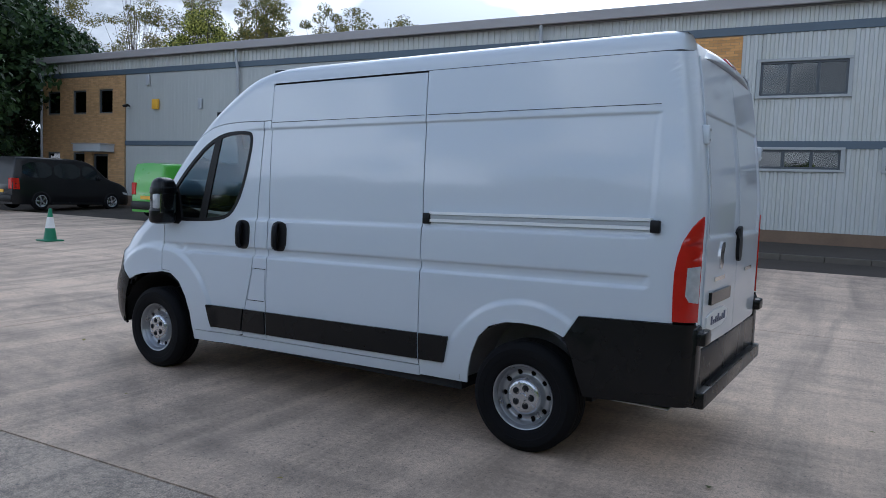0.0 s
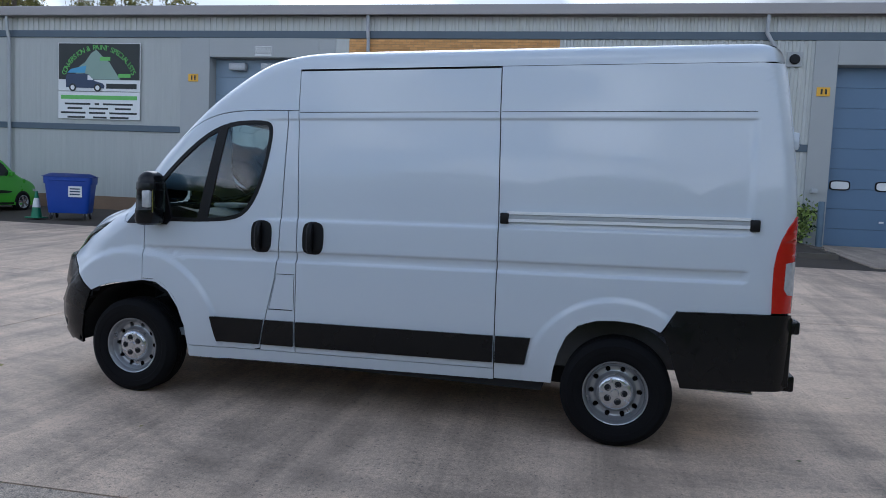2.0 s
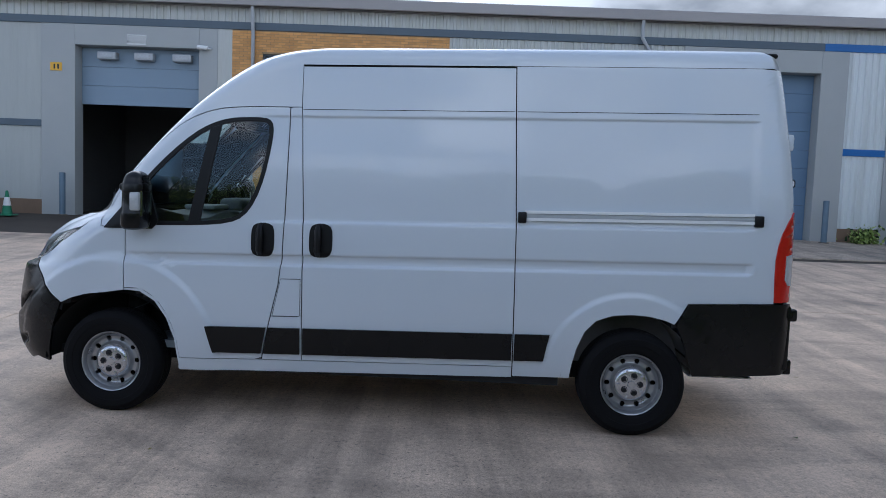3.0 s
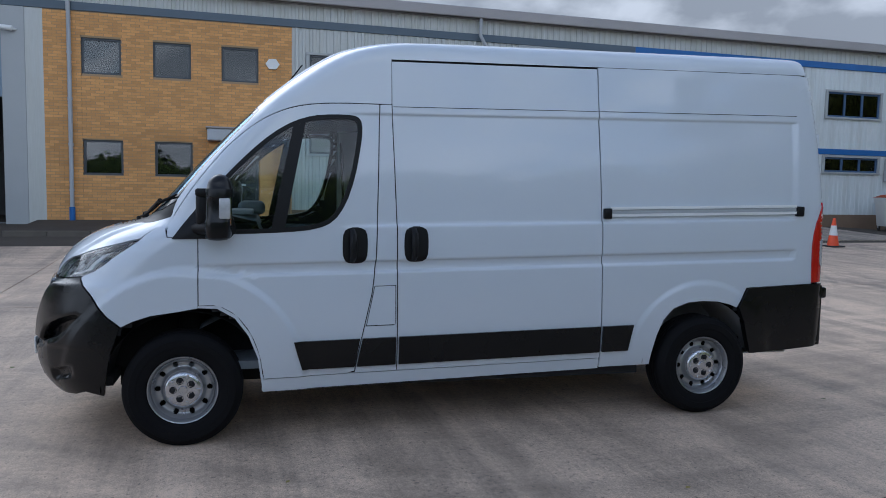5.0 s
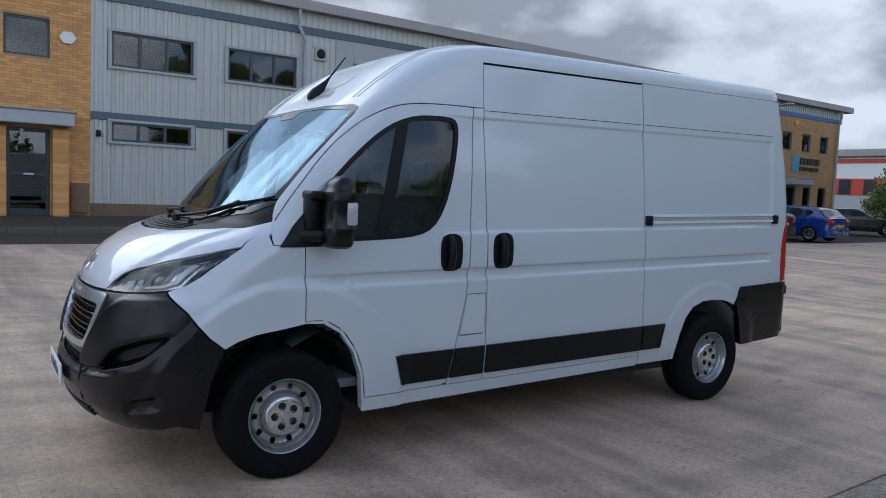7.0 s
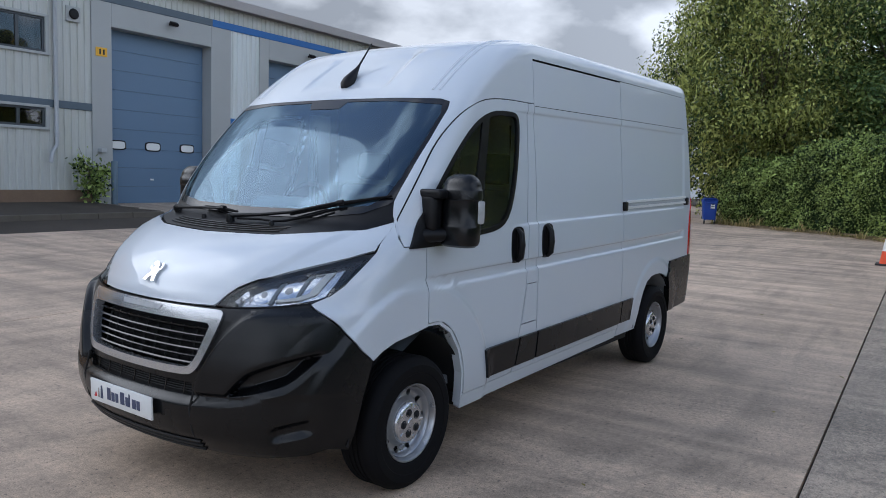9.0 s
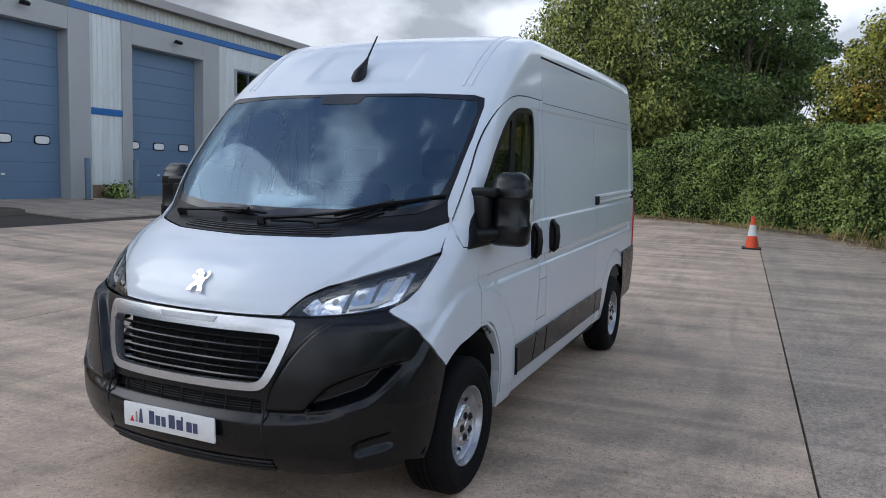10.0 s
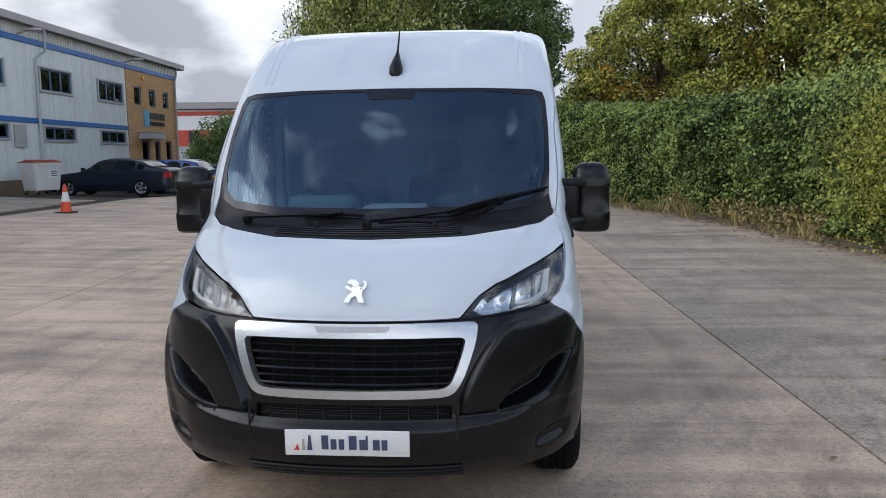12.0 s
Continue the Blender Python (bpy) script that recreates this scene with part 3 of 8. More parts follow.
def sectional_door(key, mat, label, panels, openable=0.0):
    a, c, lo, hi = DOORS[key]
    d = thing("loading_door", label, "")
    d.parent = building
    z = lo + openable
    h = (hi - lo) / panels
    while z < hi - 0.02:
        top = min(z + h, hi)
        part("door_panel", boxes((a + 0.01, c - 0.01, WALL_Y + 0.36, WALL_Y + 0.42, z + 0.003, top - 0.003), bevel=0.004), mat, d)
        z += h
    if not openable:
        for f in (0.12, 0.46, 0.82):
            xm, zm = a + (c - a) * f, lo + 1.76
            bm = bmesh.new()
            pr = [(xm + 0.27 * math.copysign(abs(math.cos(t)) ** 0.5, math.cos(t)), zm + 0.14 * math.copysign(abs(math.sin(t)) ** 0.5, math.sin(t))) for t in [2 * math.pi * i / 28 for i in range(28)]]
            extrude_poly(bm, pr, 0.03, Matrix.Translation((0, WALL_Y + 0.335, 0)))
            light = part("vision_panel", bm, "black", d, "black-rimmed oblong door window")
            bm = bmesh.new()
            extrude_poly(bm, [(xm + (px - xm) * 0.86, zm + (pz - zm) * 0.76) for px, pz in pr], 0.01, Matrix.Translation((0, WALL_Y + 0.328, 0)))
            part("pane", bm, "white", light)
        part("door_plate", boxes((a + 1.5, a + 1.62, WALL_Y + 0.35, WALL_Y + 0.365, lo + 0.75, lo + 0.80)), "white", d)
    part("threshold", boxes((a, c, WALL_Y + 0.2, WALL_Y + 0.5, lo, lo + 0.05)), "flashing", d)
    return d


sectional_door("goods", "rollerblue2", "slate-blue sectional goods door, half raised", 9, 3.36)
sectional_door("d17", "rollerblue", "closed blue-grey sectional loading door with three small windows", 9)
sectional_door("d16", "rollerblue", "closed blue-grey sectional loading door with three small windows", 9)


# ---- brick office fronts ----
BR = (0.215, 0.065)


def brick_front(x0, x1, z0, z1, holes, mat, label, parts):
    """A brick wall: mortar slab with holes, courses of bricks standing proud of it."""
    w = thing("wall_brick", label, "wall", kind="structure")
    bm = bmesh.new()
    for a, c, lo, hi in wall_pieces(x0, x1, z0, z1, holes):
        box(bm, a, c, WALL_Y - 0.02, WALL_Y + 0.18, lo, hi)
    part("mortar", bm, "mortar", w, smooth=0)
    meshes = {}
    joined_v, joined_f = [], []
    rows = int((z1 - z0) / 0.075)
    count = 0
    for r in range(rows):
        lo = z0 + r * 0.075 + 0.005
        x = x0 - (0.1125 if r % 2 else 0.0)
        while x < x1:
            a, c = max(x, x0), min(x + BR[0], x1)
            pieces = [(a, c)]
            for h in holes:
                if h[2] < lo + BR[1] and h[3] > lo:
                    pieces = [q for p, s in pieces for q in ((p, min(s, h[0])), (max(p, h[1]), s)) if q[1] - q[0] > 0.03]
            for p, s in pieces:
                if s - p < 0.03:
                    continue
                if count < parts and 2.0 < lo < 3.6:
                    key = round(s - p, 3)
                    if key not in meshes:
                        b = boxes((0, s - p, -0.012, 0.03, 0, BR[1]))
                        me = bpy.data.meshes.new("brick")
                        b.to_mesh(me)
                        b.free()
                        me.materials.append(M[mat])
                        meshes[key] = me
                    shared("brick", meshes[key], w, Matrix.Translation((p, WALL_Y - 0.02, lo)))
                    count += 1
                else:
                    n, y = len(joined_v), WALL_Y - 0.032
                    joined_v += [(p, y, lo), (s, y, lo), (s, y, lo + BR[1]), (p, y, lo + BR[1]), (p, y + 0.02, lo), (s, y + 0.02, lo), (s, y + 0.02, lo + BR[1]), (p, y + 0.02, lo + BR[1])]
                    joined_f += [(n, n + 1, n + 2, n + 3), (n + 1, n + 5, n + 6, n + 2), (n + 4, n, n + 3, n + 7), (n + 3, n + 2, n + 6, n + 7), (n + 4, n + 5, n + 1, n)]
            x += 0.225
    pydata("brick_courses", joined_v, joined_f, mat, w, kind="stuff")
    return w


MID_U = [(-8.48, -7.50, 4.48, 5.43), (-6.70, -5.72, 4.48, 5.43), (-4.92, -3.92, 4.48, 5.43)]
MID_L = [(-8.47, -7.48, 1.81, 2.75), (-6.68, -5.70, 1.81, 2.75)]
MID_D = (-4.88, -3.92, 0.45, 2.74)
E_U = [(28.95, 29.80, 4.40, 5.32), (30.77, 31.60, 4.40, 5.32), (32.55, 33.38, 4.40, 5.32)]
E_L = [(31.2, 31.95, 1.5, 2.6), (32.7, 33.5, 1.5, 2.6)]
E_D = (29.6, 30.5, 0.2, 2.6)
W_U = [(-33.30, -32.36, 4.48, 5.52), (-31.43, -30.48, 4.48, 5.52), (-29.62, -28.70, 4.48, 5.52)]
W_L = [(-33.30, -32.36, 1.75, 2.75), (-31.43, -30.6, 1.75, 2.75)]
W_D = (-30.0, -29.0, 0.3, 2.7)
OFFICES = [
    (-9.38, -3.0, MID_U, MID_L, MID_D, "brick", "buff brick office front with courses and mortar joints", 300, "frame_dark"),
    (28.12, 34.4, E_U, E_L, E_D, "brick_dark", "tan brick office front at the building's end", 0, "frame_blue"),
    (-33.75, -27.9, W_U, W_L, W_D, "brick_dark", "tan brick office front beside the trees", 0, "frame_dark"),
]
for x0, x1, up, lowr, door, mat, label, n, fm in OFFICES:
    brick_front(x0, x1, 0.30, TOP_STRIPE[0], [*up, *lowr, door], mat, label, n)
    for i, w in enumerate([*up, *lowr]):
        window(*w, 1, fm, building, "square grey-framed window in a brick wall", y=WALL_Y + 0.05, backing="blind" if i < 3 else "interior")
    a, c, lo, hi = door
    d = thing("door", "dark-framed glazed office door", "")
    d.parent = building
    part("door_frame", boxes((a, a + 0.09, WALL_Y + 0.02, WALL_Y + 0.1, lo, hi), (c - 0.09, c, WALL_Y + 0.02, WALL_Y + 0.1, lo, hi), (a + 0.09, c - 0.09, WALL_Y + 0.02, WALL_Y + 0.1, hi - 0.1, hi), (a + 0.09, c - 0.09, WALL_Y + 0.02, WALL_Y + 0.1, lo, lo + 0.3), (a + 0.09, c - 0.09, WALL_Y + 0.02, WALL_Y + 0.1, lo + 1.12, lo + 1.2), bevel=0.008), fm, d)
    part("pane", boxes((a + 0.09, c - 0.09, WALL_Y + 0.055, WALL_Y + 0.062, lo + 0.3, hi - 0.1)), "pane", d, smooth=0).visible_shadow = False
    part("letter_plate", boxes((a + 0.38, a + 0.60, WALL_Y + 0.0, WALL_Y + 0.02, lo + 1.14, lo + 1.18)), "white", d)
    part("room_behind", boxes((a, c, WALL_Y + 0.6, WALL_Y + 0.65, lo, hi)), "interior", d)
    cn = thing("door_canopy", "flat grey lead-covered canopy over an office door", "")
    cn.parent = building
    part("canopy_slab", boxes((a - 0.42, c + 0.45, WALL_Y - 0.75, WALL_Y - 0.03, hi + 0.06, hi + 0.38), bevel=0.02), "pipe", cn)
    part("canopy_sheet", boxes((a - 0.46, c + 0.49, WALL_Y - 0.79, WALL_Y - 0.03, hi + 0.38, hi + 0.43), bevel=0.015), "gutter", cn)
# brick piers either side of the middle office door
for a, c in ((-5.26, -4.90), (-3.90, -3.55)):
    bm = bmesh.new()
    for r in range(31):
        z = 0.40 + r * 0.075
        sh = 0.1125 if r % 2 else 0.0
        box(bm, a, c, WALL_Y - 0.36, WALL_Y - 0.035, z, z + 0.066)
        box(bm, a + 0.005, c - 0.005, WALL_Y - 0.355, WALL_Y - 0.036, z + 0.066, z + 0.075)
    part("brick_pier", bm, "brick", building, "buff brick pier beside the office door", smooth=0)

# plinth under the cladding
for a, c in ((-27.85, -15.0), (-3.0, 3.9), (8.75, 10.0), (14.75, 28.1)):
    part("plinth", boxes((a, c, WALL_Y - 0.02, WALL_Y + 0.2, 0.10, 0.92)), "plinth", building, "low brick plinth under the cladding")

# raised footway along the building
foot = thing("footway", "tarmac footway behind a stone kerb along the building", "footway", kind="structure")
sheet("footway_surface", span(-9.6, 3.8, 0.6), span(KERB_Y + 0.13, WALL_Y + 0.02, 0.5), lambda x, y: 0.46 + 0.14 * (y - KERB_Y) / 3.0, "tarmac", "", "", "", foot)
bm0 = boxes((0, 0.905, 0, 0.13, -0.25, 0.0), bevel=0.015, seg=2)
kerb_me = bpy.data.meshes.new("kerb_stone")
bm0.to_mesh(kerb_me)
bm0.free()
kerb_me.materials.append(M["kerb"])
for i in range(15):
    shared("kerb_stone", kerb_me, foot, Matrix.Translation((-9.7 + i * 0.915, KERB_Y, 0.475)))
for i in range(3):
    shared("kerb_stone", kerb_me, foot, pose(4.0, KERB_Y + 0.12 + i * 0.915, 0.50 + 0.03 * i, 0, 0, 90))
sheet("concrete_apron", span(4.3, 15.4, 0.8), span(17.2, WALL_Y + 0.3, 0.5), lambda x, y: ground_z(x, y) - 0.006, "concrete_old", "", "", "", yard, 0.05)


# ---- the van ----
M.update(
    vanwhite=surf("white_van_paint", (0.585, 0.630, 0.682), 0.45, var=0.015, scale=2, fine=400, fvar=0.01, bump=0.0, coat=1.0, rvar=0.03, coat_rough=0.035),
    bumper=surf("textured_black_plastic", (0.0035, 0.004, 0.005), 0.27, var=0.12, scale=3, fine=500, fvar=0.15, bump=0.2, depth=0.0005, spec=0.37),
    gloss=surf("gloss_black", (0.008, 0.008, 0.009), 0.12, var=0.05, bump=0),
    rubber=surf("tyre_rubber", (0.007, 0.007, 0.008), 0.75, var=0.3, scale=8, fine=120, bump=0.3, depth=0.001, spec=0.12),
    silver=surf("satin_silver", (0.60, 0.61, 0.63), 0.26, metal=0.85, var=0.03, scale=3, fvar=0.01, bump=0),
    chrome=surf("bright_chrome", (0.80, 0.80, 0.80), 0.08, metal=1.0, var=0.02, bump=0),
    alu=surf("brushed_aluminium", (0.80, 0.81, 0.81), 0.34, metal=0.1, var=0.06, scale=4, fine=90, bump=0.05, stretch=(0.1, 1, 1)),
    red=surf("red_lamp_lens", (0.46, 0.012, 0.008), 0.15, var=0.15, scale=9, coat=0.6, bump=0),
    lens=surf("clear_lamp_lens", (0.44, 0.45, 0.46), 0.12, var=0.25, scale=30, coat=0.6, bump=0),
    lampbody=surf("bright_lamp_reflector", (0.80, 0.81, 0.83), 0.16, metal=0.9, var=0.15, scale=14, fine=22, fvar=0.1, bump=0.35, depth=0.010),
    # wheel silver darkened in its colour for the shade in the dish
    rimsilver_shaded=surf("shaded_silver_wheel_paint", (0.40, 0.41, 0.43), 0.30, metal=0.75, var=0.12, scale=14, fine=60, bump=0.05),
    carlens=surf("smoked_lamp_lens", (0.10, 0.10, 0.105), 0.1, var=0.3, scale=30, coat=0.6, bump=0),
    lampglass=glass_mat("lamp_cover", (0.96, 0.97, 0.98), ior=1.65),
    screen=glass_mat("windscreen_glass", (0.58, 0.78, 0.90), rough=0.03, ior=2.08, sheen=(0.58, 0.79, 1.0)),
    sideglass=glass_mat("side_glass", (0.78, 0.88, 0.87), ior=1.58),
    trim=surf("dark_cab_trim", (0.19, 0.215, 0.235), 0.65, var=0.12, scale=6, bump=0.2),
    seat=surf("dark_seat_cloth", (0.05, 0.055, 0.066), 0.95, var=0.2, scale=12, fine=200, bump=0.4),
    greytrim=surf("grey_cab_trim", (0.40, 0.42, 0.43), 0.7, var=0.1, scale=4, bump=0.1),
    # underside; the near-black also paints shade in gaps and voids
    under=surf("dark_underside_and_gap_shade", (0.009, 0.009, 0.010), 0.85, var=0.4, scale=5, bump=0.3),
    liner=surf("grey_wheel_housing", (0.22, 0.225, 0.235), 0.8, var=0.25, scale=5, bump=0.3),
    plateblue=surf("slate_blue_print", (0.05, 0.065, 0.13), 0.4, var=0.03, bump=0),
    platered=surf("red_print", (0.55, 0.03, 0.03), 0.4, var=0.03, bump=0),
)
VAN_AT = pose(-5.12, 5.32, 0.0, 0, 0, -2.75)
van = thing("panel_van", "white high-roof panel van with black bumpers on steel wheels", "van", at=VAN_AT)
RAKE = 0.020


class Table:
    """Smooth curve through (key, value) pairs that does not overshoot."""

    def __init__(self, pairs):
        self.x = np.array([p[0] for p in pairs], float)
        self.y = np.array([p[1] for p in pairs], float)
        h, d = np.diff(self.x), np.diff(self.y) / np.diff(self.x)
        m = np.zeros(len(self.x))
        for i in range(1, len(m) - 1):
            if d[i - 1] * d[i] > 0:
                w1, w2 = 2 * h[i] + h[i - 1], h[i] + 2 * h[i - 1]
                m[i] = (w1 + w2) / (w1 / d[i - 1] + w2 / d[i])
        m[0], m[-1] = d[0], d[-1]
        self.m = m

    def __call__(self, q):
        q = np.clip(q, self.x[0], self.x[-1])
        i = np.clip(np.searchsorted(self.x, q) - 1, 0, len(self.x) - 2)
        h = self.x[i + 1] - self.x[i]
        t = (q - self.x[i]) / h
        return (2 * t**3 - 3 * t**2 + 1) * self.y[i] + (t**3 - 2 * t**2 + t) * h * self.m[i] + (3 * t**2 - 2 * t**3) * self.y[i + 1] + (t**3 - t**2) * h * self.m[i + 1]


# level v is the height up to the roof's shoulder; above it counts the rings of the roof
NOSE = Table([(0.20, -0.80), (0.30, -0.825), (0.36, -0.870), (0.44, -0.905), (0.57, -0.917), (0.72, -0.908), (0.85, -0.885), (0.95, -0.857), (1.00, -0.838), (1.05, -0.810), (1.11, -0.772), (1.16, -0.727), (1.22, -0.648), (1.27, -0.545), (1.30, -0.44), (1.325, -0.35), (1.36, -0.26), (1.42, -0.19), (1.50, -0.115), (1.87, 0.235), (2.05, 0.42), (2.15, 0.53), (2.30, 0.71), (2.40, 0.86), (2.45, 0.945), (2.50, 1.02), (2.55, 1.09), (2.60, 1.16), (2.70, 1.35), (2.90, 1.9), (3.10, 2.7)])
WIDTH = Table([(0.20, 0.925), (0.35, 0.968), (0.50, 0.990), (0.70, 1.000), (0.95, 0.998), (1.20, 0.992), (1.35, 0.985), (1.70, 0.962), (2.00, 0.938), (2.20, 0.921), (2.35, 0.908), (2.40, 0.900), (2.45, 0.886), (2.50, 0.862), (2.55, 0.832), (2.60, 0.79), (2.70, 0.68), (2.90, 0.40), (3.10, 0.0)])
DEPTH = Table([(0.20, 0.58), (1.0, 0.60), (1.25, 0.62), (1.36, 0.56), (1.45, 0.46), (1.70, 0.33), (2.05, 0.30), (2.35, 0.40), (2.60, 0.50), (3.10, 0.5)])
SQUARE = Table([(0.20, 2.25), (0.95, 2.25), (1.05, 2.05), (1.20, 2.05), (1.27, 2.3), (1.33, 2.9), (1.45, 3.3), (1.60, 3.6), (2.05, 4.0), (2.35, 3.6), (2.50, 3.2), (3.10, 3.0)])
TAIL = Table([(0.20, 4.45), (1.45, 4.455), (1.70, 4.435), (2.00, 4.395), (2.35, 4.338), (2.45, 4.308), (2.55, 4.255), (2.60, 4.20), (2.70, 4.05), (2.90, 3.5), (3.10, 2.71)])
LEVEL = Table([(0.20, 0.20), (2.35, 2.35), (2.40, 2.397), (2.45, 2.431), (2.50, 2.453), (2.55, 2.467), (2.60, 2.475), (2.70, 2.483), (2.90, 2.491), (3.10, 2.494)])
CREASES = [1.010, 1.020, 1.030, 1.040, 1.082, 1.090, 1.098, 1.108, 1.288, 1.298, 1.309, 1.320, 1.332, 1.976, 1.985, 1.996, 2.007, 2.018]
FORM = Table([(0.2, 0), (1.018, 0.0), (1.040, -0.018), (1.082, -0.018), (1.098, 0.0), (1.298, 0.0), (1.320, -0.014), (1.70, -0.009), (1.986, -0.011), (2.006, 0.0), (3.2, 0)])

CHEEK = Table([(0.55, 0.43), (0.66, 0.435), (0.74, 0.462), (0.82, 0.50), (0.90, 0.55), (0.96, 0.605), (1.02, 0.70)])
FLOOR_LINE = Table([(0.40, 0.608), (0.45, 0.612), (0.56, 0.620), (0.66, 0.632), (0.76, 0.660), (0.84, 0.692), (0.88, 0.728), (0.92, 0.785), (0.95, 0.832)])
SCOOP_LINE = Table([(0.40, 0.560), (0.55, 0.590), (0.59, 0.625), (0.64, 0.690), (0.685, 0.737), (0.79, 0.783), (0.85, 0.806), (0.92, 0.826), (0.95, 0.830)])
RIDGE = Table([(1.00, 0.44), (1.07, 0.53), (1.13, 0.60), (1.20, 0.67), (1.28, 0.735), (1.37, 0.80)])


def ease(t):
    t = np.clip(t, 0, 1)
    return t * t * (3 - 2 * t)


def swell(x, v):
    """Pressed forms of the body side: swage, window recess, wheel-arch flares."""
    fade = np.clip((x - 0.95) / 0.25, 0, 1) * ease((4.215 - x) / 0.06)
    fade = np.where(v < 1.2, np.clip((x + 0.05) / 0.5, 0.0, 1) * np.clip((4.20 - x) / 0.05, 0, 1), fade)
    d = FORM(v) * fade
    for cx, cz, r, hi in ((0.03, 0.36, 0.68, 1.10), (3.44, 0.33, 0.53, 1.03)):
        rr = np.sqrt(((x - cx)) ** 2 + ((v - cz)) ** 2)
        d = d + (0.017 if cx < 1 else 0.011) * ease((r + 0.05 - rr) / 0.05) * ease((hi - v) / 0.05)
    return d


def skin(a, v, off=0.0):
    """Point of the body for the angle round the nose (then metres along the side) and the level."""
    a, v = np.asarray(a, float), np.asarray(v, float)
    s, q = np.sign(a), np.abs(a)
    xc, D, w, xr = NOSE(v), DEPTH(v), WIDTH(v), TAIL(v)
    front = q < math.pi / 2
    qq = np.minimum(q, math.pi / 2)
    k = 2.0 / SQUARE(v)
    x = xc + D * (1 - np.maximum(np.cos(qq), 0) ** k) + np.where(front, 0, q - math.pi / 2)
    y = w * np.sin(qq) ** k
    rc = 0.09
    t = np.clip((x - (xr - rc)) / rc, 0, 1)
    y = y - rc * (1 - np.sqrt(1 - t * t)) * np.clip(w / 0.5, 0, 1)
    y = y - 0.018 * np.clip((x - 2.6) / 1.8, 0, 1) ** 2
    side = np.sin(qq) ** 2
    y = y + swell(x, v) * side
    u = np.abs(y) / np.maximum(w, 0.01)
    # bumper: floor ledge that climbs outwards, crescent scoop over it, raised cheek, small side vent
    floor_ = FLOOR_LINE(u)
    lip = 0.036 * ease((floor_ + 0.004 - v) / 0.05) * np.clip((v - 0.30) / 0.20, 0, 1) * (1 - 0.6 * ease((u - 0.76) / 0.12))
    into = ease((v - floor_ + 0.002) / (0.020 + 0.02 * ease((u - 0.80) / 0.12))) * ease((SCOOP_LINE(u) + 0.004 - v) / 0.042) * front
    edge = CHEEK(v)
    cheek = 0.052 * ease((np.abs(y) - edge) / 0.036) * ease((1.01 - v) / 0.03) * ease((v - 0.615) / 0.03) * (1 - 0.75 * np.clip((np.abs(y) - edge) / 0.32, 0, 1))
    vent = ease((0.09 - np.abs(u - 0.86)) / 0.05) * ease((0.05 - np.abs(v - 0.475 - 0.3 * (u - 0.86))) / 0.04)
    form = cheek - 0.085 * into - 0.03 * vent
    # bonnet: a raised middle between two creases; roof front: a shallow sunk panel round the aerial
    ridge = 0.016 * ease((RIDGE(v) + 0.035 - np.abs(y)) / 0.06) * ease((v - 1.012) / 0.03) * ease((1.36 - v) / 0.05) * front
    dip = 0.022 * ease((0.36 - np.abs(np.abs(y) * s + 0.02)) / 0.055) * ease((v - 2.10) / 0.06) * ease((2.44 - v) / 0.08) * front
    x = x - (lip + form) * np.cos(qq) + dip
    y = y + (0.1 * lip + np.where(form > 0, 0.3 * form, form)) * np.sin(qq) * np.clip(1 - (q - 1.2) / 0.5, 0, 1)
    return np.stack([x - 0.5 * ridge, s * y, LEVEL(v) + RAKE * x + 0.8 * ridge], -1)


def skin_normal(a, v):
    e = 0.004
    da, dv = skin(a + e, v) - skin(a - e, v), skin(a, v + e) - skin(a, v - e)
    n = np.cross(da, dv)
    n /= np.maximum(np.linalg.norm(n, axis=-1, keepdims=True), 1e-9)
    p = skin(a, v) - np.array([2.0, 0, 1.2])
    flip = np.sign((n * p).sum(-1, keepdims=True))
    return n * np.where(flip == 0, 1, flip)


def ax(x, v, s=-1):
    """Chart place of a point given by its x on side s."""
    xc, D = NOSE(v), DEPTH(v)
    t = (x - xc) / D
    return s * float(np.arccos(np.clip(1 - t, 0, 1) ** (SQUARE(v) / 2)) if t < 1 else math.pi / 2 + x - xc - D)


def ay(y, v):
    t = np.clip(y / WIDTH(v), -1, 1)
    return float(np.sign(t) * np.arcsin(np.abs(t) ** (SQUARE(v) / 2)))


def run(points, kind, s=-1, step=0.03, round_=0):
    """A line through (x, level) or (y, level) points as chart places; round_ softens its corners."""
    pts = [tuple(map(float, p)) for p in points]
    for _ in range(round_):
        new_pts = [pts[0]]
        for p, q in zip(pts, pts[1:]):
            new_pts += [(0.75 * p[0] + 0.25 * q[0], 0.75 * p[1] + 0.25 * q[1]), (0.25 * p[0] + 0.75 * q[0], 0.25 * p[1] + 0.75 * q[1])]
        pts = new_pts + [pts[-1]]
    out = []
    for p, q in zip(pts, pts[1:]):
        n = max(1, int(math.hypot(q[0] - p[0], q[1] - p[1]) / step))
        ts = {i / n for i in range(n)}
        if kind == "x" and abs(q[1] - p[1]) > 0.05:
            ts |= {t for t in ((c - p[1]) / (q[1] - p[1]) for c in CREASES) if 0 < t < 1}
        for t in sorted(ts):
            out.append((p[0] + t * (q[0] - p[0]), p[1] + t * (q[1] - p[1])))
    out.append(pts[-1])
    return [((ax(x, v, s) if kind == "x" else ay(x, v)), v) for x, v in out]


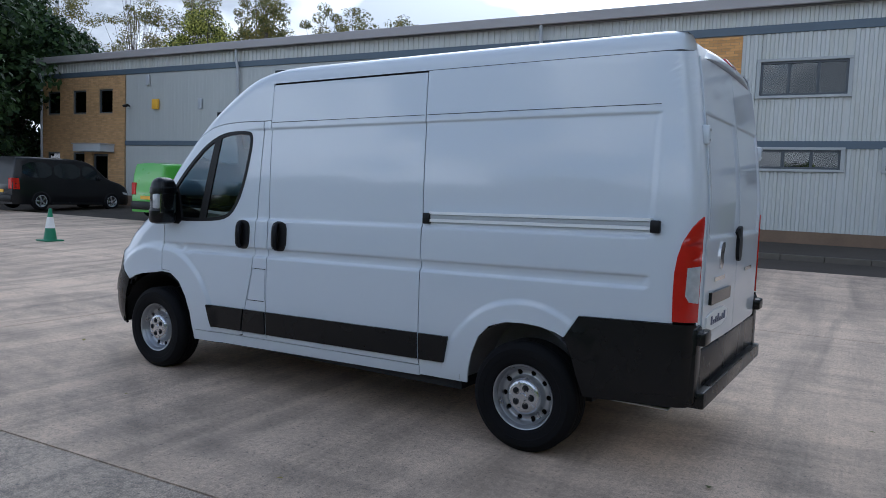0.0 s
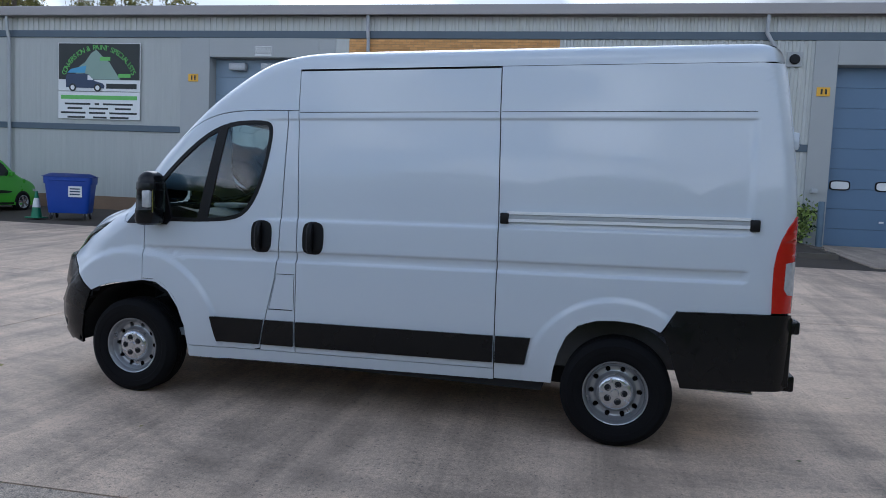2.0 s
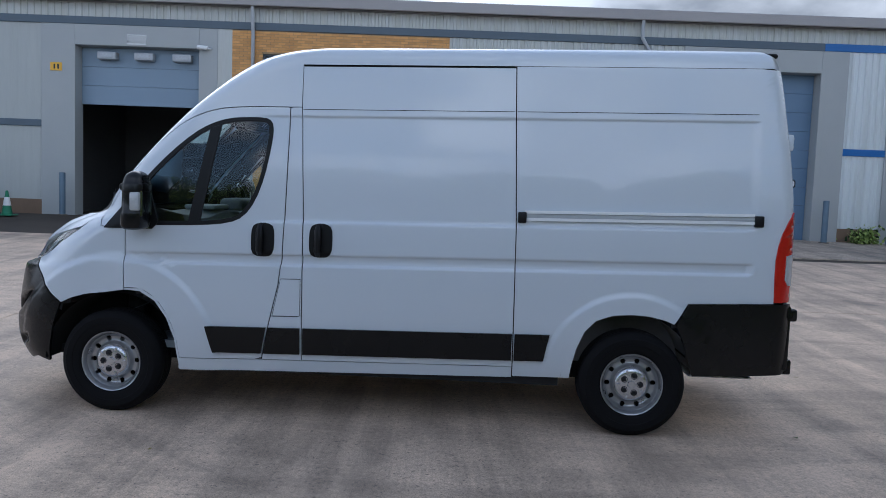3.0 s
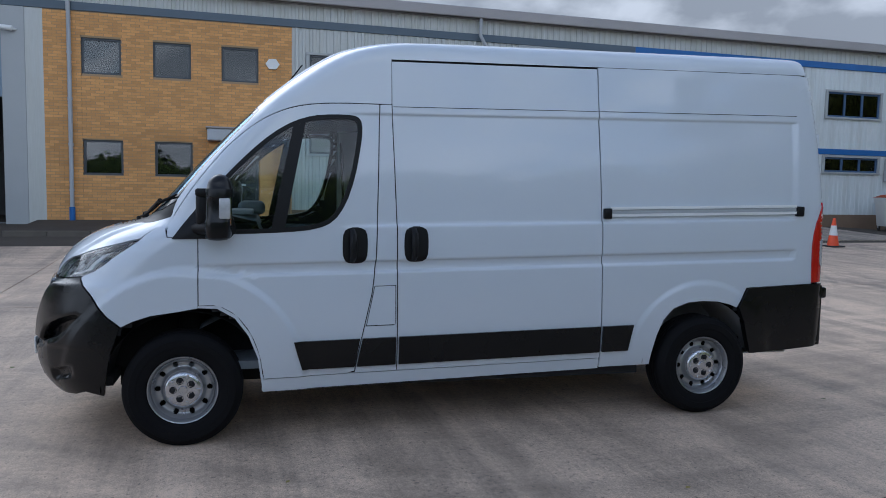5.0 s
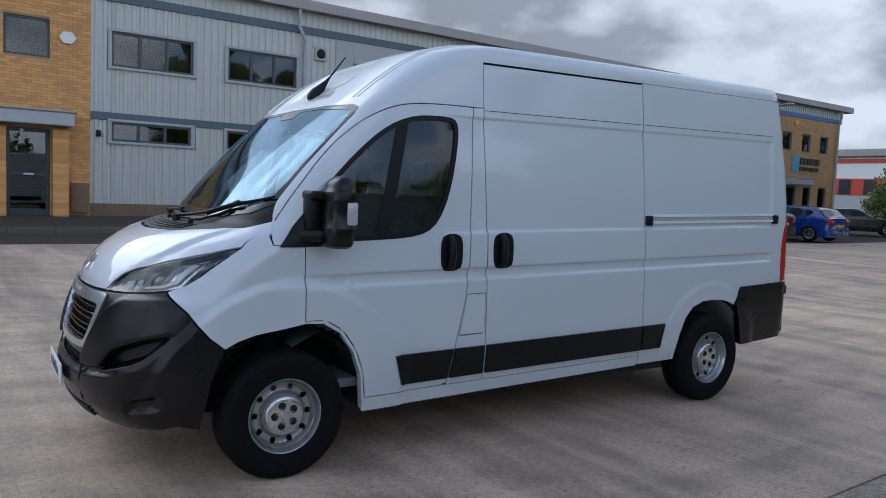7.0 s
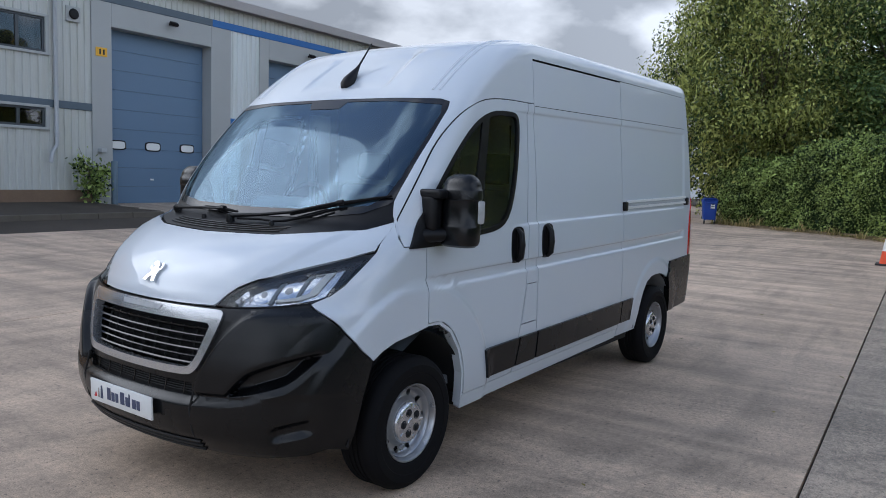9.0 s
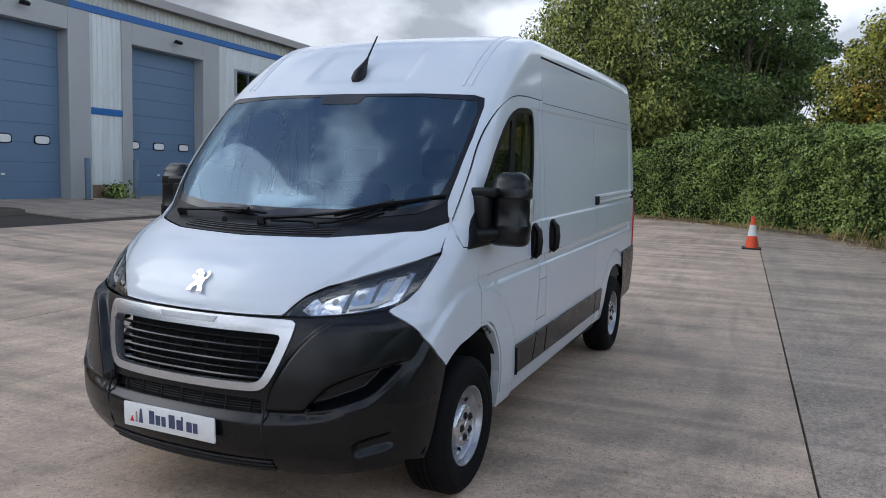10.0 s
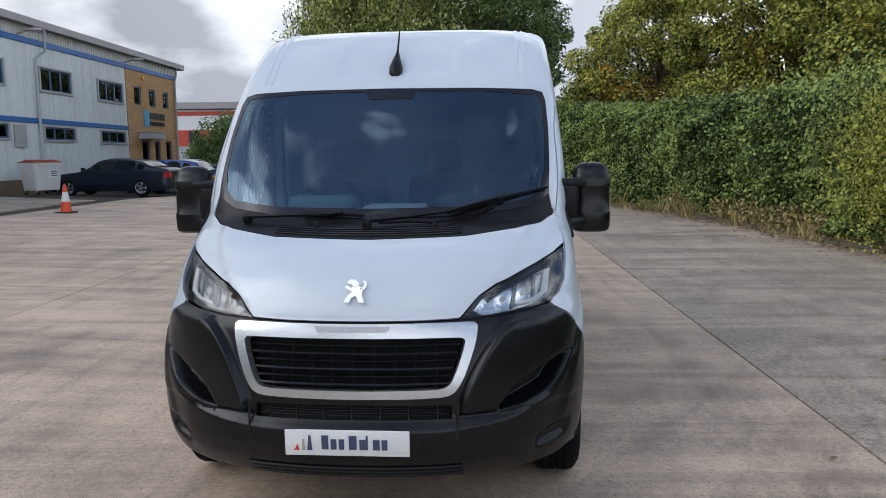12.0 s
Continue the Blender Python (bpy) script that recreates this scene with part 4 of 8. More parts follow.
def inside(poly, pts):
    poly, pts = np.asarray(poly), np.asarray(pts)
    res = np.zeros(len(pts), bool)
    x, y = pts[:, 0], pts[:, 1]
    for (x0, y0), (x1, y1) in zip(poly, np.roll(poly, -1, 0)):
        c = (y0 > y) != (y1 > y)
        with np.errstate(divide="ignore", invalid="ignore"):
            res ^= c & (x < (x1 - x0) * (y - y0) / (y1 - y0 + 1e-15) + x0)
    return res


def clean(poly):
    out = []
    for p in poly:
        if not out or math.hypot(p[0] - out[-1][0], p[1] - out[-1][1]) > 0.004:
            out.append(p)
    if math.hypot(out[0][0] - out[-1][0], out[0][1] - out[-1][1]) < 0.004:
        out.pop()
    return out


def panel(name, outline, material, parent, label="", holes=(), off=0.0, thick=0.014, res=0.06, surface=None, normal=None, creases=False, extra=()):
    """A curved sheet cut to an outline on the body's skin, with turned-in edges."""
    surface, normal = surface or skin, normal or skin_normal
    loops = [clean(outline)] + [clean(h) for h in holes]
    pts, edges = [], []
    for lp in loops:
        n = len(pts)
        pts += lp
        edges += [(n + i, n + (i + 1) % len(lp)) for i in range(len(lp))]
    arr = np.array(loops[0])
    lo, hi = arr.min(0), arr.max(0)
    gx, gv = np.meshgrid(np.arange(lo[0] + res / 2, hi[0], res), np.arange(lo[1] + res / 2, hi[1], res))
    grid = np.stack([gx.ravel(), gv.ravel()], -1)
    if creases:
        rows = np.array([c for c in CREASES if lo[1] < c < hi[1]])
        if len(rows):
            keep = np.min(np.abs(grid[:, 1:2] - rows[None, :]), 1) > 0.02
            cx, cv = np.meshgrid(np.arange(lo[0] + res / 2, hi[0], res), rows)
            grid = np.concatenate([grid[keep], np.stack([cx.ravel(), cv.ravel()], -1)])
    if len(extra):
        ex = np.array(extra)
        far = np.ones(len(grid), bool)
        for k in range(0, len(ex), 200):
            far &= (np.abs(grid[:, None] - ex[None, k:k + 200]).max(2) > 0.012).all(1)
        grid = np.concatenate([grid[far], ex])
    ok = inside(loops[0], grid) if len(grid) else np.zeros(0, bool)
    for h in loops[1:]:
        ok &= ~inside(h, grid)
    grid = grid[ok]
    bnd = np.array(pts)
    if len(grid):
        dmin = np.full(len(grid), 9.0)
        for k in range(0, len(bnd), 200):
            d = np.hypot(grid[:, None, 0] - bnd[None, k:k + 200, 0], grid[:, None, 1] - bnd[None, k:k + 200, 1]).min(1)
            dmin = np.minimum(dmin, d)
        grid = grid[dmin > min(0.3 * res, 0.006)]
    if creases:
        # keep the mesh's edges along the creases
        n0 = len(pts)
        for c in CREASES:
            on = [n0 + int(k) for k in np.nonzero(np.abs(grid[:, 1] - c) < 1e-7)[0]] + [k for k, p in enumerate(pts) if abs(p[1] - c) < 1e-7]
            place = sorted(((float(grid[k - n0, 0]) if k >= n0 else pts[k][0]), k) for k in on)
            edges += [(i, j) for (p, i), (q, j) in zip(place, place[1:]) if q - p < 1.6 * res and (i >= n0 or j >= n0)]
    allp = [Vector(p) for p in pts] + [Vector(p) for p in grid.tolist()]
    vs, _, fs, ov, _, _ = delaunay_2d_cdt(allp, edges, [], 0, 1e-6)
    P = np.array([(v.x, v.y) for v in vs])
    tri = np.array([f for f in fs if len(f) == 3])
    cen = P[tri].mean(1)
    ok = inside(loops[0], cen)
    for h in loops[1:]:
        ok &= ~inside(h, cen)
    tri = tri[ok]
    used = np.unique(tri)
    remap = -np.ones(len(P), int)
    remap[used] = np.arange(len(used))
    P, tri = P[used], remap[tri]
    nor = normal(P[:, 0], P[:, 1])
    top = surface(P[:, 0], P[:, 1]) + nor * off
    t0, t1, t2 = top[tri[:, 0]], top[tri[:, 1]], top[tri[:, 2]]
    back = (np.cross(t1 - t0, t2 - t0) * nor[tri[:, 0]]).sum(-1) < 0
    tri[back] = tri[back][:, ::-1]
    verts, norms, faces = list(map(tuple, top)), list(map(tuple, nor)), [tuple(map(int, f)) for f in tri]
    if thick:
        seen = {}
        for f in faces:
            for i in range(3):
                e = (f[i], f[(i + 1) % 3])
                seen[e] = True
        rim = [e for e in seen if (e[1], e[0]) not in seen]
        for i, j in rim:
            n = len(verts)
            ti, tj = top[i], top[j]
            bi, bj = ti - nor[i] * thick, tj - nor[j] * thick
            fn = np.cross(tj - ti, bi - ti)
            fn = -fn / max(np.linalg.norm(fn), 1e-9)
            verts += [tuple(ti), tuple(tj), tuple(bj), tuple(bi)]
            norms += [tuple(fn)] * 4
            faces.append((n + 1, n, n + 3, n + 2))
    me = bpy.data.meshes.new(name)
    me.from_pydata(verts, [], faces)
    me.polygons.foreach_set("use_smooth", [True] * len(me.polygons))
    me.update()
    me.normals_split_custom_set_from_vertices(norms)
    me.materials.append(M[material])
    ob = new(name, me)
    ob.parent = parent
    return tagged(ob, label)


def both(fn):
    for s in (-1, 1):
        fn(s)


# outlines on the body side, in x and level
ARCH_F = [(-0.42, 0.28), (-0.40, 0.45), (-0.37, 0.60), (-0.315, 0.755), (-0.25, 0.785), (-0.155, 0.812), (0.0, 0.83), (0.10, 0.846)]
ARCH_F2 = [(0.104, 0.846), (0.215, 0.838), (0.315, 0.778), (0.395, 0.668), (0.448, 0.53), (0.474, 0.335)]
ARCH_R = [(3.065, 0.335), (3.075, 0.42), (3.100, 0.53), (3.148, 0.645), (3.22, 0.718), (3.33, 0.754), (3.45, 0.760), (3.56, 0.752), (3.66, 0.728), (3.715, 0.705)]
DOOR_BACK = [(1.03, 0.405), (1.045, 0.50), (1.085, 0.68), (1.135, 0.90), (1.158, 1.10), (1.165, 1.30), (1.172, 1.6), (1.18, 2.055)]
def rounded(pts, n=2):
    for _ in range(n):
        pts = [pts[0]] + [q for p, r in zip(pts, pts[1:]) for q in ((0.75 * p[0] + 0.25 * r[0], 0.75 * p[1] + 0.25 * r[1]), (0.25 * p[0] + 0.75 * r[0], 0.25 * p[1] + 0.75 * r[1]))] + [pts[-1]]
    return pts


DOOR_ARC = rounded([(1.18, 2.056), (0.95, 2.058), (0.78, 2.050), (0.66, 2.030), (0.54, 1.985), (0.42, 1.915), (0.26, 1.775), (0.10, 1.575), (-0.02, 1.40), (-0.065, 1.30)])
DOOR_TOP = DOOR_ARC + [(-0.06, 1.262), (0.02, 1.258), (0.112, 1.256)]
WIN = [(0.02, 1.272), (0.35, 1.270), (0.62, 1.276), (0.80, 1.292), (0.90, 1.335), (0.975, 1.44), (1.03, 1.60), (1.064, 1.78), (1.078, 1.90), (1.066, 1.965), (1.02, 1.988), (0.90, 1.990), (0.78, 1.982), (0.66, 1.945), (0.54, 1.875), (0.40, 1.755), (0.25, 1.60), (0.10, 1.42)]
HL_TOP = [(-0.455, 1.006), (-0.478, 1.024), (-0.53, 1.072), (-0.60, 1.115), (-0.70, 1.155), (-0.80, 1.190), (-0.87, 1.215), (-0.936, 1.240)]
HL_OUT = [(-0.936, 1.240), (-0.931, 1.17), (-0.918, 1.105), (-0.892, 1.062), (-0.855, 1.037)]
HL_BOT = [(-0.855, 1.037), (-0.75, 1.022), (-0.60, 1.010), (-0.455, 1.006)]
BONNET_BACK = [(0.0, 1.292), (-0.45, 1.300), (-0.70, 1.322), (-0.82, 1.346), (-0.893, 1.380)]
GLASS_BOT = [(0.0, 1.372), (-0.5, 1.385), (-0.75, 1.415), (-0.845, 1.458)]
SCREEN_SIDE = [(-0.868, 1.475), (-0.876, 1.60), (-0.880, 1.80), (-0.872, 1.965), (-0.856, 2.014)]
SCREEN_TOP = [(-0.856, 2.014), (-0.80, 2.031), (-0.5, 2.042), (0.0, 2.047)]


def flip(pts):
    return [(-y, v) for y, v in pts][::-1]


def arc_offset(points, d):
    """Shifts an open outline sideways by d."""
    p = [Vector(q) for q in points]
    out = []
    for i, q in enumerate(p):
        t = (p[min(i + 1, len(p) - 1)] - p[max(i - 1, 0)]).normalized()
        out.append((q.x - t.y * d, q.y + t.x * d))
    return out


def shrink(poly, d):
    """Moves each corner of a closed outline towards its inside by about d."""
    n = len(poly)
    area = sum(poly[i][0] * poly[(i + 1) % n][1] - poly[(i + 1) % n][0] * poly[i][1] for i in range(n))
    s = 1 if area > 0 else -1
    out = []
    for i in range(n):
        a, q, c = Vector(poly[i - 1]), Vector(poly[i]), Vector(poly[(i + 1) % n])
        n1, n2 = (q - a).normalized(), (c - q).normalized()
        b = Vector((-(n1.y + n2.y), n1.x + n2.x))
        if b.length < 1e-6:
            out.append((q.x, q.y))
            continue
        b.normalize()
        k = d / max(0.4, b.dot(Vector((-n1.y, n1.x))))
        out.append((q.x + s * b.x * k, q.y + s * b.y * k))
    return out


def soft(poly, n=2):
    for _ in range(n):
        poly = [q for p, r in zip(poly, poly[1:] + poly[:1]) for q in ((0.75 * p[0] + 0.25 * r[0], 0.75 * p[1] + 0.25 * r[1]), (0.25 * p[0] + 0.75 * r[0], 0.25 * p[1] + 0.75 * r[1]))]
    return poly


def closed(poly, kind, s=-1, step=0.03):
    return run(list(poly) + [poly[0]], kind, s, step)


# dark inner shell, seen in the shut lines and openings; its colour paints their shade
def inner_shell():
    us = np.concatenate([np.linspace(0, math.pi / 2, 40), math.pi / 2 + np.linspace(0, 1, 90)[1:]])
    vs = np.concatenate([np.linspace(0.30, 2.40, 90), np.linspace(2.42, 3.1, 16)])
    verts, idx, faces = [], {}, []
    win = [(x - 0.0, v) for x, v in WIN]

    def cut(x, y, v, q):
        if q < math.pi / 2 and (1.37 < v < 2.055) and abs(y) < 0.865:
            return True
        if (x > 3.7 and v < 0.43) or (x < 0.1 and v < 0.375) or (q < 1.3 and abs(y) < 0.43 and 0.60 < v < 0.675):
            return True
        if q < 1.3 and abs(y) < 0.46 and 0.71 < v < 0.94:
            return True
        if (1.45 < x < 2.55 and 0.9 < v < 2.25) or (2.82 < x < 4.25 and 1.0 < v < 2.27):
            return True
        if q < 1.45 and 0.44 < abs(y) < 0.96 and 0.99 < v < 1.255:
            return True
        p = np.array([(x, v)])
        if inside(win, p)[0]:
            return True
        if (x - 0.03) ** 2 + (v - 0.36) ** 2 < 0.50**2 or (x - 3.44) ** 2 + (v - 0.33) ** 2 < 0.45**2:
            return True
        return False

    for s in (-1, 1):
        g = []
        for v in vs:
            xr = TAIL(v)
            base = NOSE(v) + DEPTH(v)
            row = []
            for u in us:
                q = u if u <= math.pi / 2 else math.pi / 2 + (u - math.pi / 2) * max(0.0, xr - 0.0005 - base)
                row.append(q)
            g.append(row)
        g = np.array(g)
        V = np.repeat(vs[:, None], len(us), 1)
        P = skin(s * g, V) - skin_normal(s * g, V) * 0.022
        n0 = len(verts)
        verts += [tuple(p) for p in P.reshape(-1, 3)]
        W = len(us)
        for j in range(len(vs) - 1):
            for i in range(W - 1):
                x, y, _ = (P[j, i] + P[j + 1, i + 1]) / 2
                if cut(x, y, (vs[j] + vs[j + 1]) / 2, g[j, i]):
                    continue
                faces.append((n0 + j * W + i, n0 + j * W + i + 1, n0 + (j + 1) * W + i + 1, n0 + (j + 1) * W + i))
    return pydata("inner_shell", verts, faces, "under", van, smooth=40)


inner_shell()


# roof skin, rings from the seam inwards
def roof_skin():
    vs = np.concatenate([np.linspace(2.347, 2.60, 14), np.linspace(2.64, 3.095, 10)])
    us = np.concatenate([np.linspace(0, 1, 26), 1 + np.linspace(0, 1, 46)[1:]])
    verts, faces, norms = [], [], []
    for v in vs:
        span_ = max(0.002, TAIL(v) - 0.0005 - NOSE(v) - DEPTH(v))
        q = np.array([u * math.pi / 2 if u <= 1 else math.pi / 2 + (u - 1) * span_ for u in us])
        a = np.concatenate([-q[::-1], q[1:]])
        verts += [tuple(p) for p in skin(a, np.full(len(a), v)) - 0.001 * skin_normal(a, np.full(len(a), v))]
        norms += [tuple(p) for p in skin_normal(a, np.full(len(a), v))]
    W = 2 * len(us) - 1
    for j in range(len(vs) - 1):
        for i in range(W - 1):
            faces.append((j * W + i, (j + 1) * W + i, (j + 1) * W + i + 1, j * W + i + 1))
    me = bpy.data.meshes.new("roof")
    me.from_pydata(verts, [], faces)
    me.polygons.foreach_set("use_smooth", [True] * len(me.polygons))
    me.normals_split_custom_set_from_vertices(norms)
    me.materials.append(M["vanwhite"])
    ob = new("roof", me)
    ob.parent = van


roof_skin()

# roof front and windscreen pillars in one pressing
edge_door = run([(1.2565, 2.360), (1.2565, 2.062)] + arc_offset(DOOR_ARC, -0.006), "x", -1)
foot_l = run([(-0.885, 1.402), (-0.868, 1.475)], "y")
left = edge_door + foot_l + run(SCREEN_SIDE, "y") + run(SCREEN_TOP, "y")
brow_end = -left[0][0]
panel("roof_front", left + [(-a, v) for a, v in left[::-1]] + [(float(a), 2.36) for a in np.linspace(brow_end, -brow_end, 90)[1:-1]], "vanwhite", van, "white pressed roof front and screen pillars", res=0.028)

# bonnet, headlamps, wings
bon = [(0.0, 1.003), (-0.30, 1.004), (-0.445, 1.008)] + [(y, v + 0.008) for y, v in HL_TOP[1:-1]] + [(-0.928, 1.252), (-0.912, 1.315), (-0.893, 1.374)] + [(y, v - 0.006) for y, v in BONNET_BACK[::-1][1:]]
half = run(bon, "y", step=0.02)
panel("bonnet", half + [(-a, v) for a, v in half[::-1]], "vanwhite", van, res=0.028)
cow = run(BONNET_BACK, "y") + run([(-0.893, 1.380), (-0.868, 1.475)], "y") + run(GLASS_BOT[::-1], "y")
panel("scuttle", cow + [(-a, v) for a, v in cow[::-1]], "black", van, "black plastic scuttle with vents below the windscreen", off=-0.006, res=0.04)
scr = run(GLASS_BOT, "y") + run([(-0.845, 1.458), (-0.868, 1.475)], "y") + run(SCREEN_SIDE, "y") + run(SCREEN_TOP, "y")
scr_all = scr + [(-a, v) for a, v in scr[::-1]]
inner = [(0.0, 1.415), (-0.5, 1.424), (-0.76, 1.452), (-0.825, 1.50), (-0.850, 1.60), (-0.857, 1.80), (-0.850, 1.945), (-0.825, 1.997), (-0.5, 2.024), (-0.15, 2.029), (-0.12, 1.985), (0.0, 1.985)]
ih = run(inner, "y")
inner_all = clean(ih + [(-a, v) for a, v in ih[::-1]])
screen = panel("windscreen", scr_all, "screen", van, "clear tinted windscreen with a black border", off=-0.004, thick=0.0)
screen.visible_shadow = False
panel("screen_border", scr_all, "gloss", van, holes=[inner_all], off=-0.002, thick=0.004)


def nose_side(s):
    def line(points, kind, **k):
        return run([((y * -s if kind == "y" else y), v) for y, v in points], kind, s, **k)

    wing = line([(y, v) for y, v in HL_OUT[::-1]], "y") + line([(-0.936, 1.244), (-0.912, 1.315), (-0.893, 1.380), (-0.888, 1.402)], "y") + line([(-0.076, 1.305), (-0.066, 1.2570), (0.106, 1.2515), (0.106, 0.846)], "x") + line(ARCH_F[::-1][1:5], "x") + line([(-0.315, 0.757), (-0.385, 0.815), (-0.435, 0.875), (-0.475, 0.935), (-0.520, 0.985), (-0.548, 1.012), (-0.553, 1.028)], "x")
    panel("wing", wing, "vanwhite", van, res=0.028)
    cover = line(HL_TOP, "y", step=0.02) + line(HL_OUT, "y", step=0.02) + line(HL_BOT, "y", step=0.02)
    head = panel("headlamp", cover, "black", van, "clear-covered headlamp with chrome reflectors", off=-0.050, thick=0.0, res=0.03)
    rim_in = soft(shrink([(-0.50, 1.020), (-0.575, 1.090), (-0.72, 1.156), (-0.85, 1.200), (-0.91, 1.215), (-0.885, 1.075), (-0.845, 1.052), (-0.70, 1.032)], 0.0), 1)
    panel("reflector", line(rim_in + [rim_in[0]], "y"), "lampbody", head, off=-0.036, thick=0.012, res=0.03)
    for k, (cy, cv, r) in enumerate(((-0.64, 1.072, 0.036), (-0.735, 1.092, 0.042))):
        c = [(cy + r * 1.2 * math.cos(t), cv + r * math.sin(t)) for t in [2 * math.pi * i / 24 for i in range(25)]]
        panel("lamp_bowl", line(c, "y", step=0.02), "chrome", head, off=-0.030, thick=0.012, res=0.02)
        c = [(cy + r * 0.36 * math.cos(t), cv + r * 0.36 * math.sin(t)) for t in [2 * math.pi * i / 16 for i in range(17)]]
        panel("bulb_shield", line(c, "y", step=0.02), "lens", head, off=-0.026, thick=0.012, res=0.02)
    for q in ([(-0.675, 1.036), (-0.690, 1.036), (-0.712, 1.150), (-0.694, 1.144)], [(-0.772, 1.050), (-0.784, 1.052), (-0.796, 1.178), (-0.780, 1.172)]):
        panel("chamber_wall", line(q + [q[0]], "y", step=0.02), "trim", head, off=-0.024, thick=0.012, res=0.02)
    panel("brow", line([(-0.57, 1.082), (-0.64, 1.120), (-0.76, 1.163), (-0.90, 1.214), (-0.905, 1.204), (-0.77, 1.150), (-0.65, 1.104), (-0.58, 1.068), (-0.57, 1.082)], "y", step=0.02), "gloss", head, off=-0.016, thick=0.01, res=0.02)
    panel("daylight_strip", line([(-0.80, 1.160), (-0.835, 1.168), (-0.815, 1.08), (-0.775, 1.062), (-0.70, 1.05), (-0.70, 1.042), (-0.79, 1.050), (-0.845, 1.075), (-0.862, 1.172), (-0.80, 1.16)], "y", step=0.02), "white", head, off=-0.022, thick=0.01, res=0.02)
    panel("black_tail", line([(-0.872, 1.05), (-0.90, 1.085), (-0.915, 1.15), (-0.92, 1.215), (-0.89, 1.205), (-0.888, 1.12), (-0.872, 1.05)], "y", step=0.02), "gloss", head, off=-0.012, thick=0.01, res=0.02)
    glass = panel("lamp_cover", cover, "lampglass", head, off=-0.002, thick=0.0, res=0.03)
    glass.visible_shadow = False


both(nose_side)

# front bumper with its intakes
BUMP_TOP = [(0.0, 0.994), (-0.455, 0.997), (-0.60, 1.001), (-0.75, 1.013), (-0.85, 1.027)]
GR_OUT = [(0.0, 0.990), (-0.46, 0.990), (-0.522, 0.986), (-0.522, 0.945), (-0.500, 0.86), (-0.458, 0.752), (-0.42, 0.706), (-0.36, 0.696), (0.0, 0.694)]
GR_IN = [(0.0, 0.934), (-0.43, 0.934), (-0.472, 0.928), (-0.468, 0.895), (-0.435, 0.795), (-0.410, 0.748), (-0.385, 0.734), (-0.34, 0.730), (0.0, 0.728)]
LOW_IN = [(0.0, 0.669), (-0.415, 0.663), (-0.420, 0.606), (0.0, 0.606)]


def mirror_loop(half_pts, round_=0):
    h = run(half_pts, "y", step=0.025, round_=round_)
    return clean(h + [(-a, v) for a, v in h[::-1]])


bt = run(BUMP_TOP, "y") + run([(-0.561, 1.018), (-0.556, 1.008), (-0.527, 0.978), (-0.482, 0.928), (-0.442, 0.868), (-0.391, 0.808), (-0.322, 0.752), (-0.375, 0.60), (-0.405, 0.45), (-0.42, 0.350)], "x", -1) + run([(-0.92, 0.375), (-0.86, 0.350), (-0.70, 0.330), (-0.55, 0.332), (-0.45, 0.345), (0.0, 0.345)], "y")
fold_lines = [(sgn * ay(float(CHEEK(v)) + o, v), float(v)) for v in np.linspace(0.625, 0.985, 60) for o in (0.0, 0.009, 0.018, 0.027, 0.036) for sgn in (-1, 1)]
fold_lines += [(sgn * ay(u * float(WIDTH(0.7)), float(line_(u)) + o), float(line_(u)) + o) for line_, offs in ((FLOOR_LINE, (-0.006, 0.0, 0.006, 0.012, 0.018, 0.026, 0.034)), (SCOOP_LINE, (0.004, -0.006, -0.016, -0.027, -0.038))) for u in np.linspace(0.46, 0.96, 90) for o in offs for sgn in (-1, 1)]
bumper = panel("front_bumper", bt + [(-a, v) for a, v in bt[::-1]], "bumper", van, "textured black plastic front bumper with intakes", holes=[mirror_loop(GR_OUT, 1), mirror_loop(LOW_IN)], thick=0.02, res=0.0105, extra=fold_lines)
panel("grille_surround", mirror_loop(GR_OUT, 1), "silver", van, "satin silver grille surround", holes=[mirror_loop(GR_IN, 1)], off=0.012, thick=0.045, res=0.03)
panel("light_bar", clean(closed([(-0.145, 0.958), (-0.160, 0.980), (0.160, 0.980), (0.145, 0.958)], "y")), "lens", van, "clear light bar set in the grille top", off=0.016, thick=0.01)
# the backing's near-black colour stands in for the void behind the slats
grille = panel("grille", mirror_loop([(0.0, 0.94), (-0.475, 0.935), (-0.41, 0.725), (0.0, 0.722)]), "under", van, "black slatted radiator grille", off=-0.075, thick=0.0)
for k in range(6):
    v = 0.750 + k * 0.031
    hw = 0.40 + 0.055 * (v - 0.72) / 0.2
    n = 31
    ys = [-hw + 2 * hw * i / (n - 1) for i in range(n)]
    bm = bmesh.new()
    secs = []
    for y in ys:
        a = ay(y, v)
        p, nn = skin(a, v), skin_normal(a, v)
        wave = 0.010 if k % 2 else 0.0
        base = Vector(p) - Vector(nn) * (0.012 + wave)
        secs.append([bm.verts.new(base + Vector(nn) * dx + Vector((0, 0, dz))) for dx, dz in ((0, -0.006), (0.006, 0), (0, 0.006), (-0.04, 0.004), (-0.04, -0.004))])
    for r, q in zip(secs, secs[1:]):
        for i in range(5):
            bm.faces.new((r[i], q[i], q[(i + 1) % 5], r[(i + 1) % 5]))
    bmesh.ops.recalc_face_normals(bm, faces=bm.faces[:])
    part("slat", bm, "gloss", grille)
for k in range(9):
    y = -0.36 + k * 0.09
    bm = bmesh.new()
    a0 = [Vector(skin(ay(y, v), v)) - Vector(skin_normal(ay(y, v), v)) * 0.045 for v in np.linspace(0.725, 0.915, 6)]
    tube(bm, a0, 0.005, 6)
    part("grille_rib", bm, "black", grille)
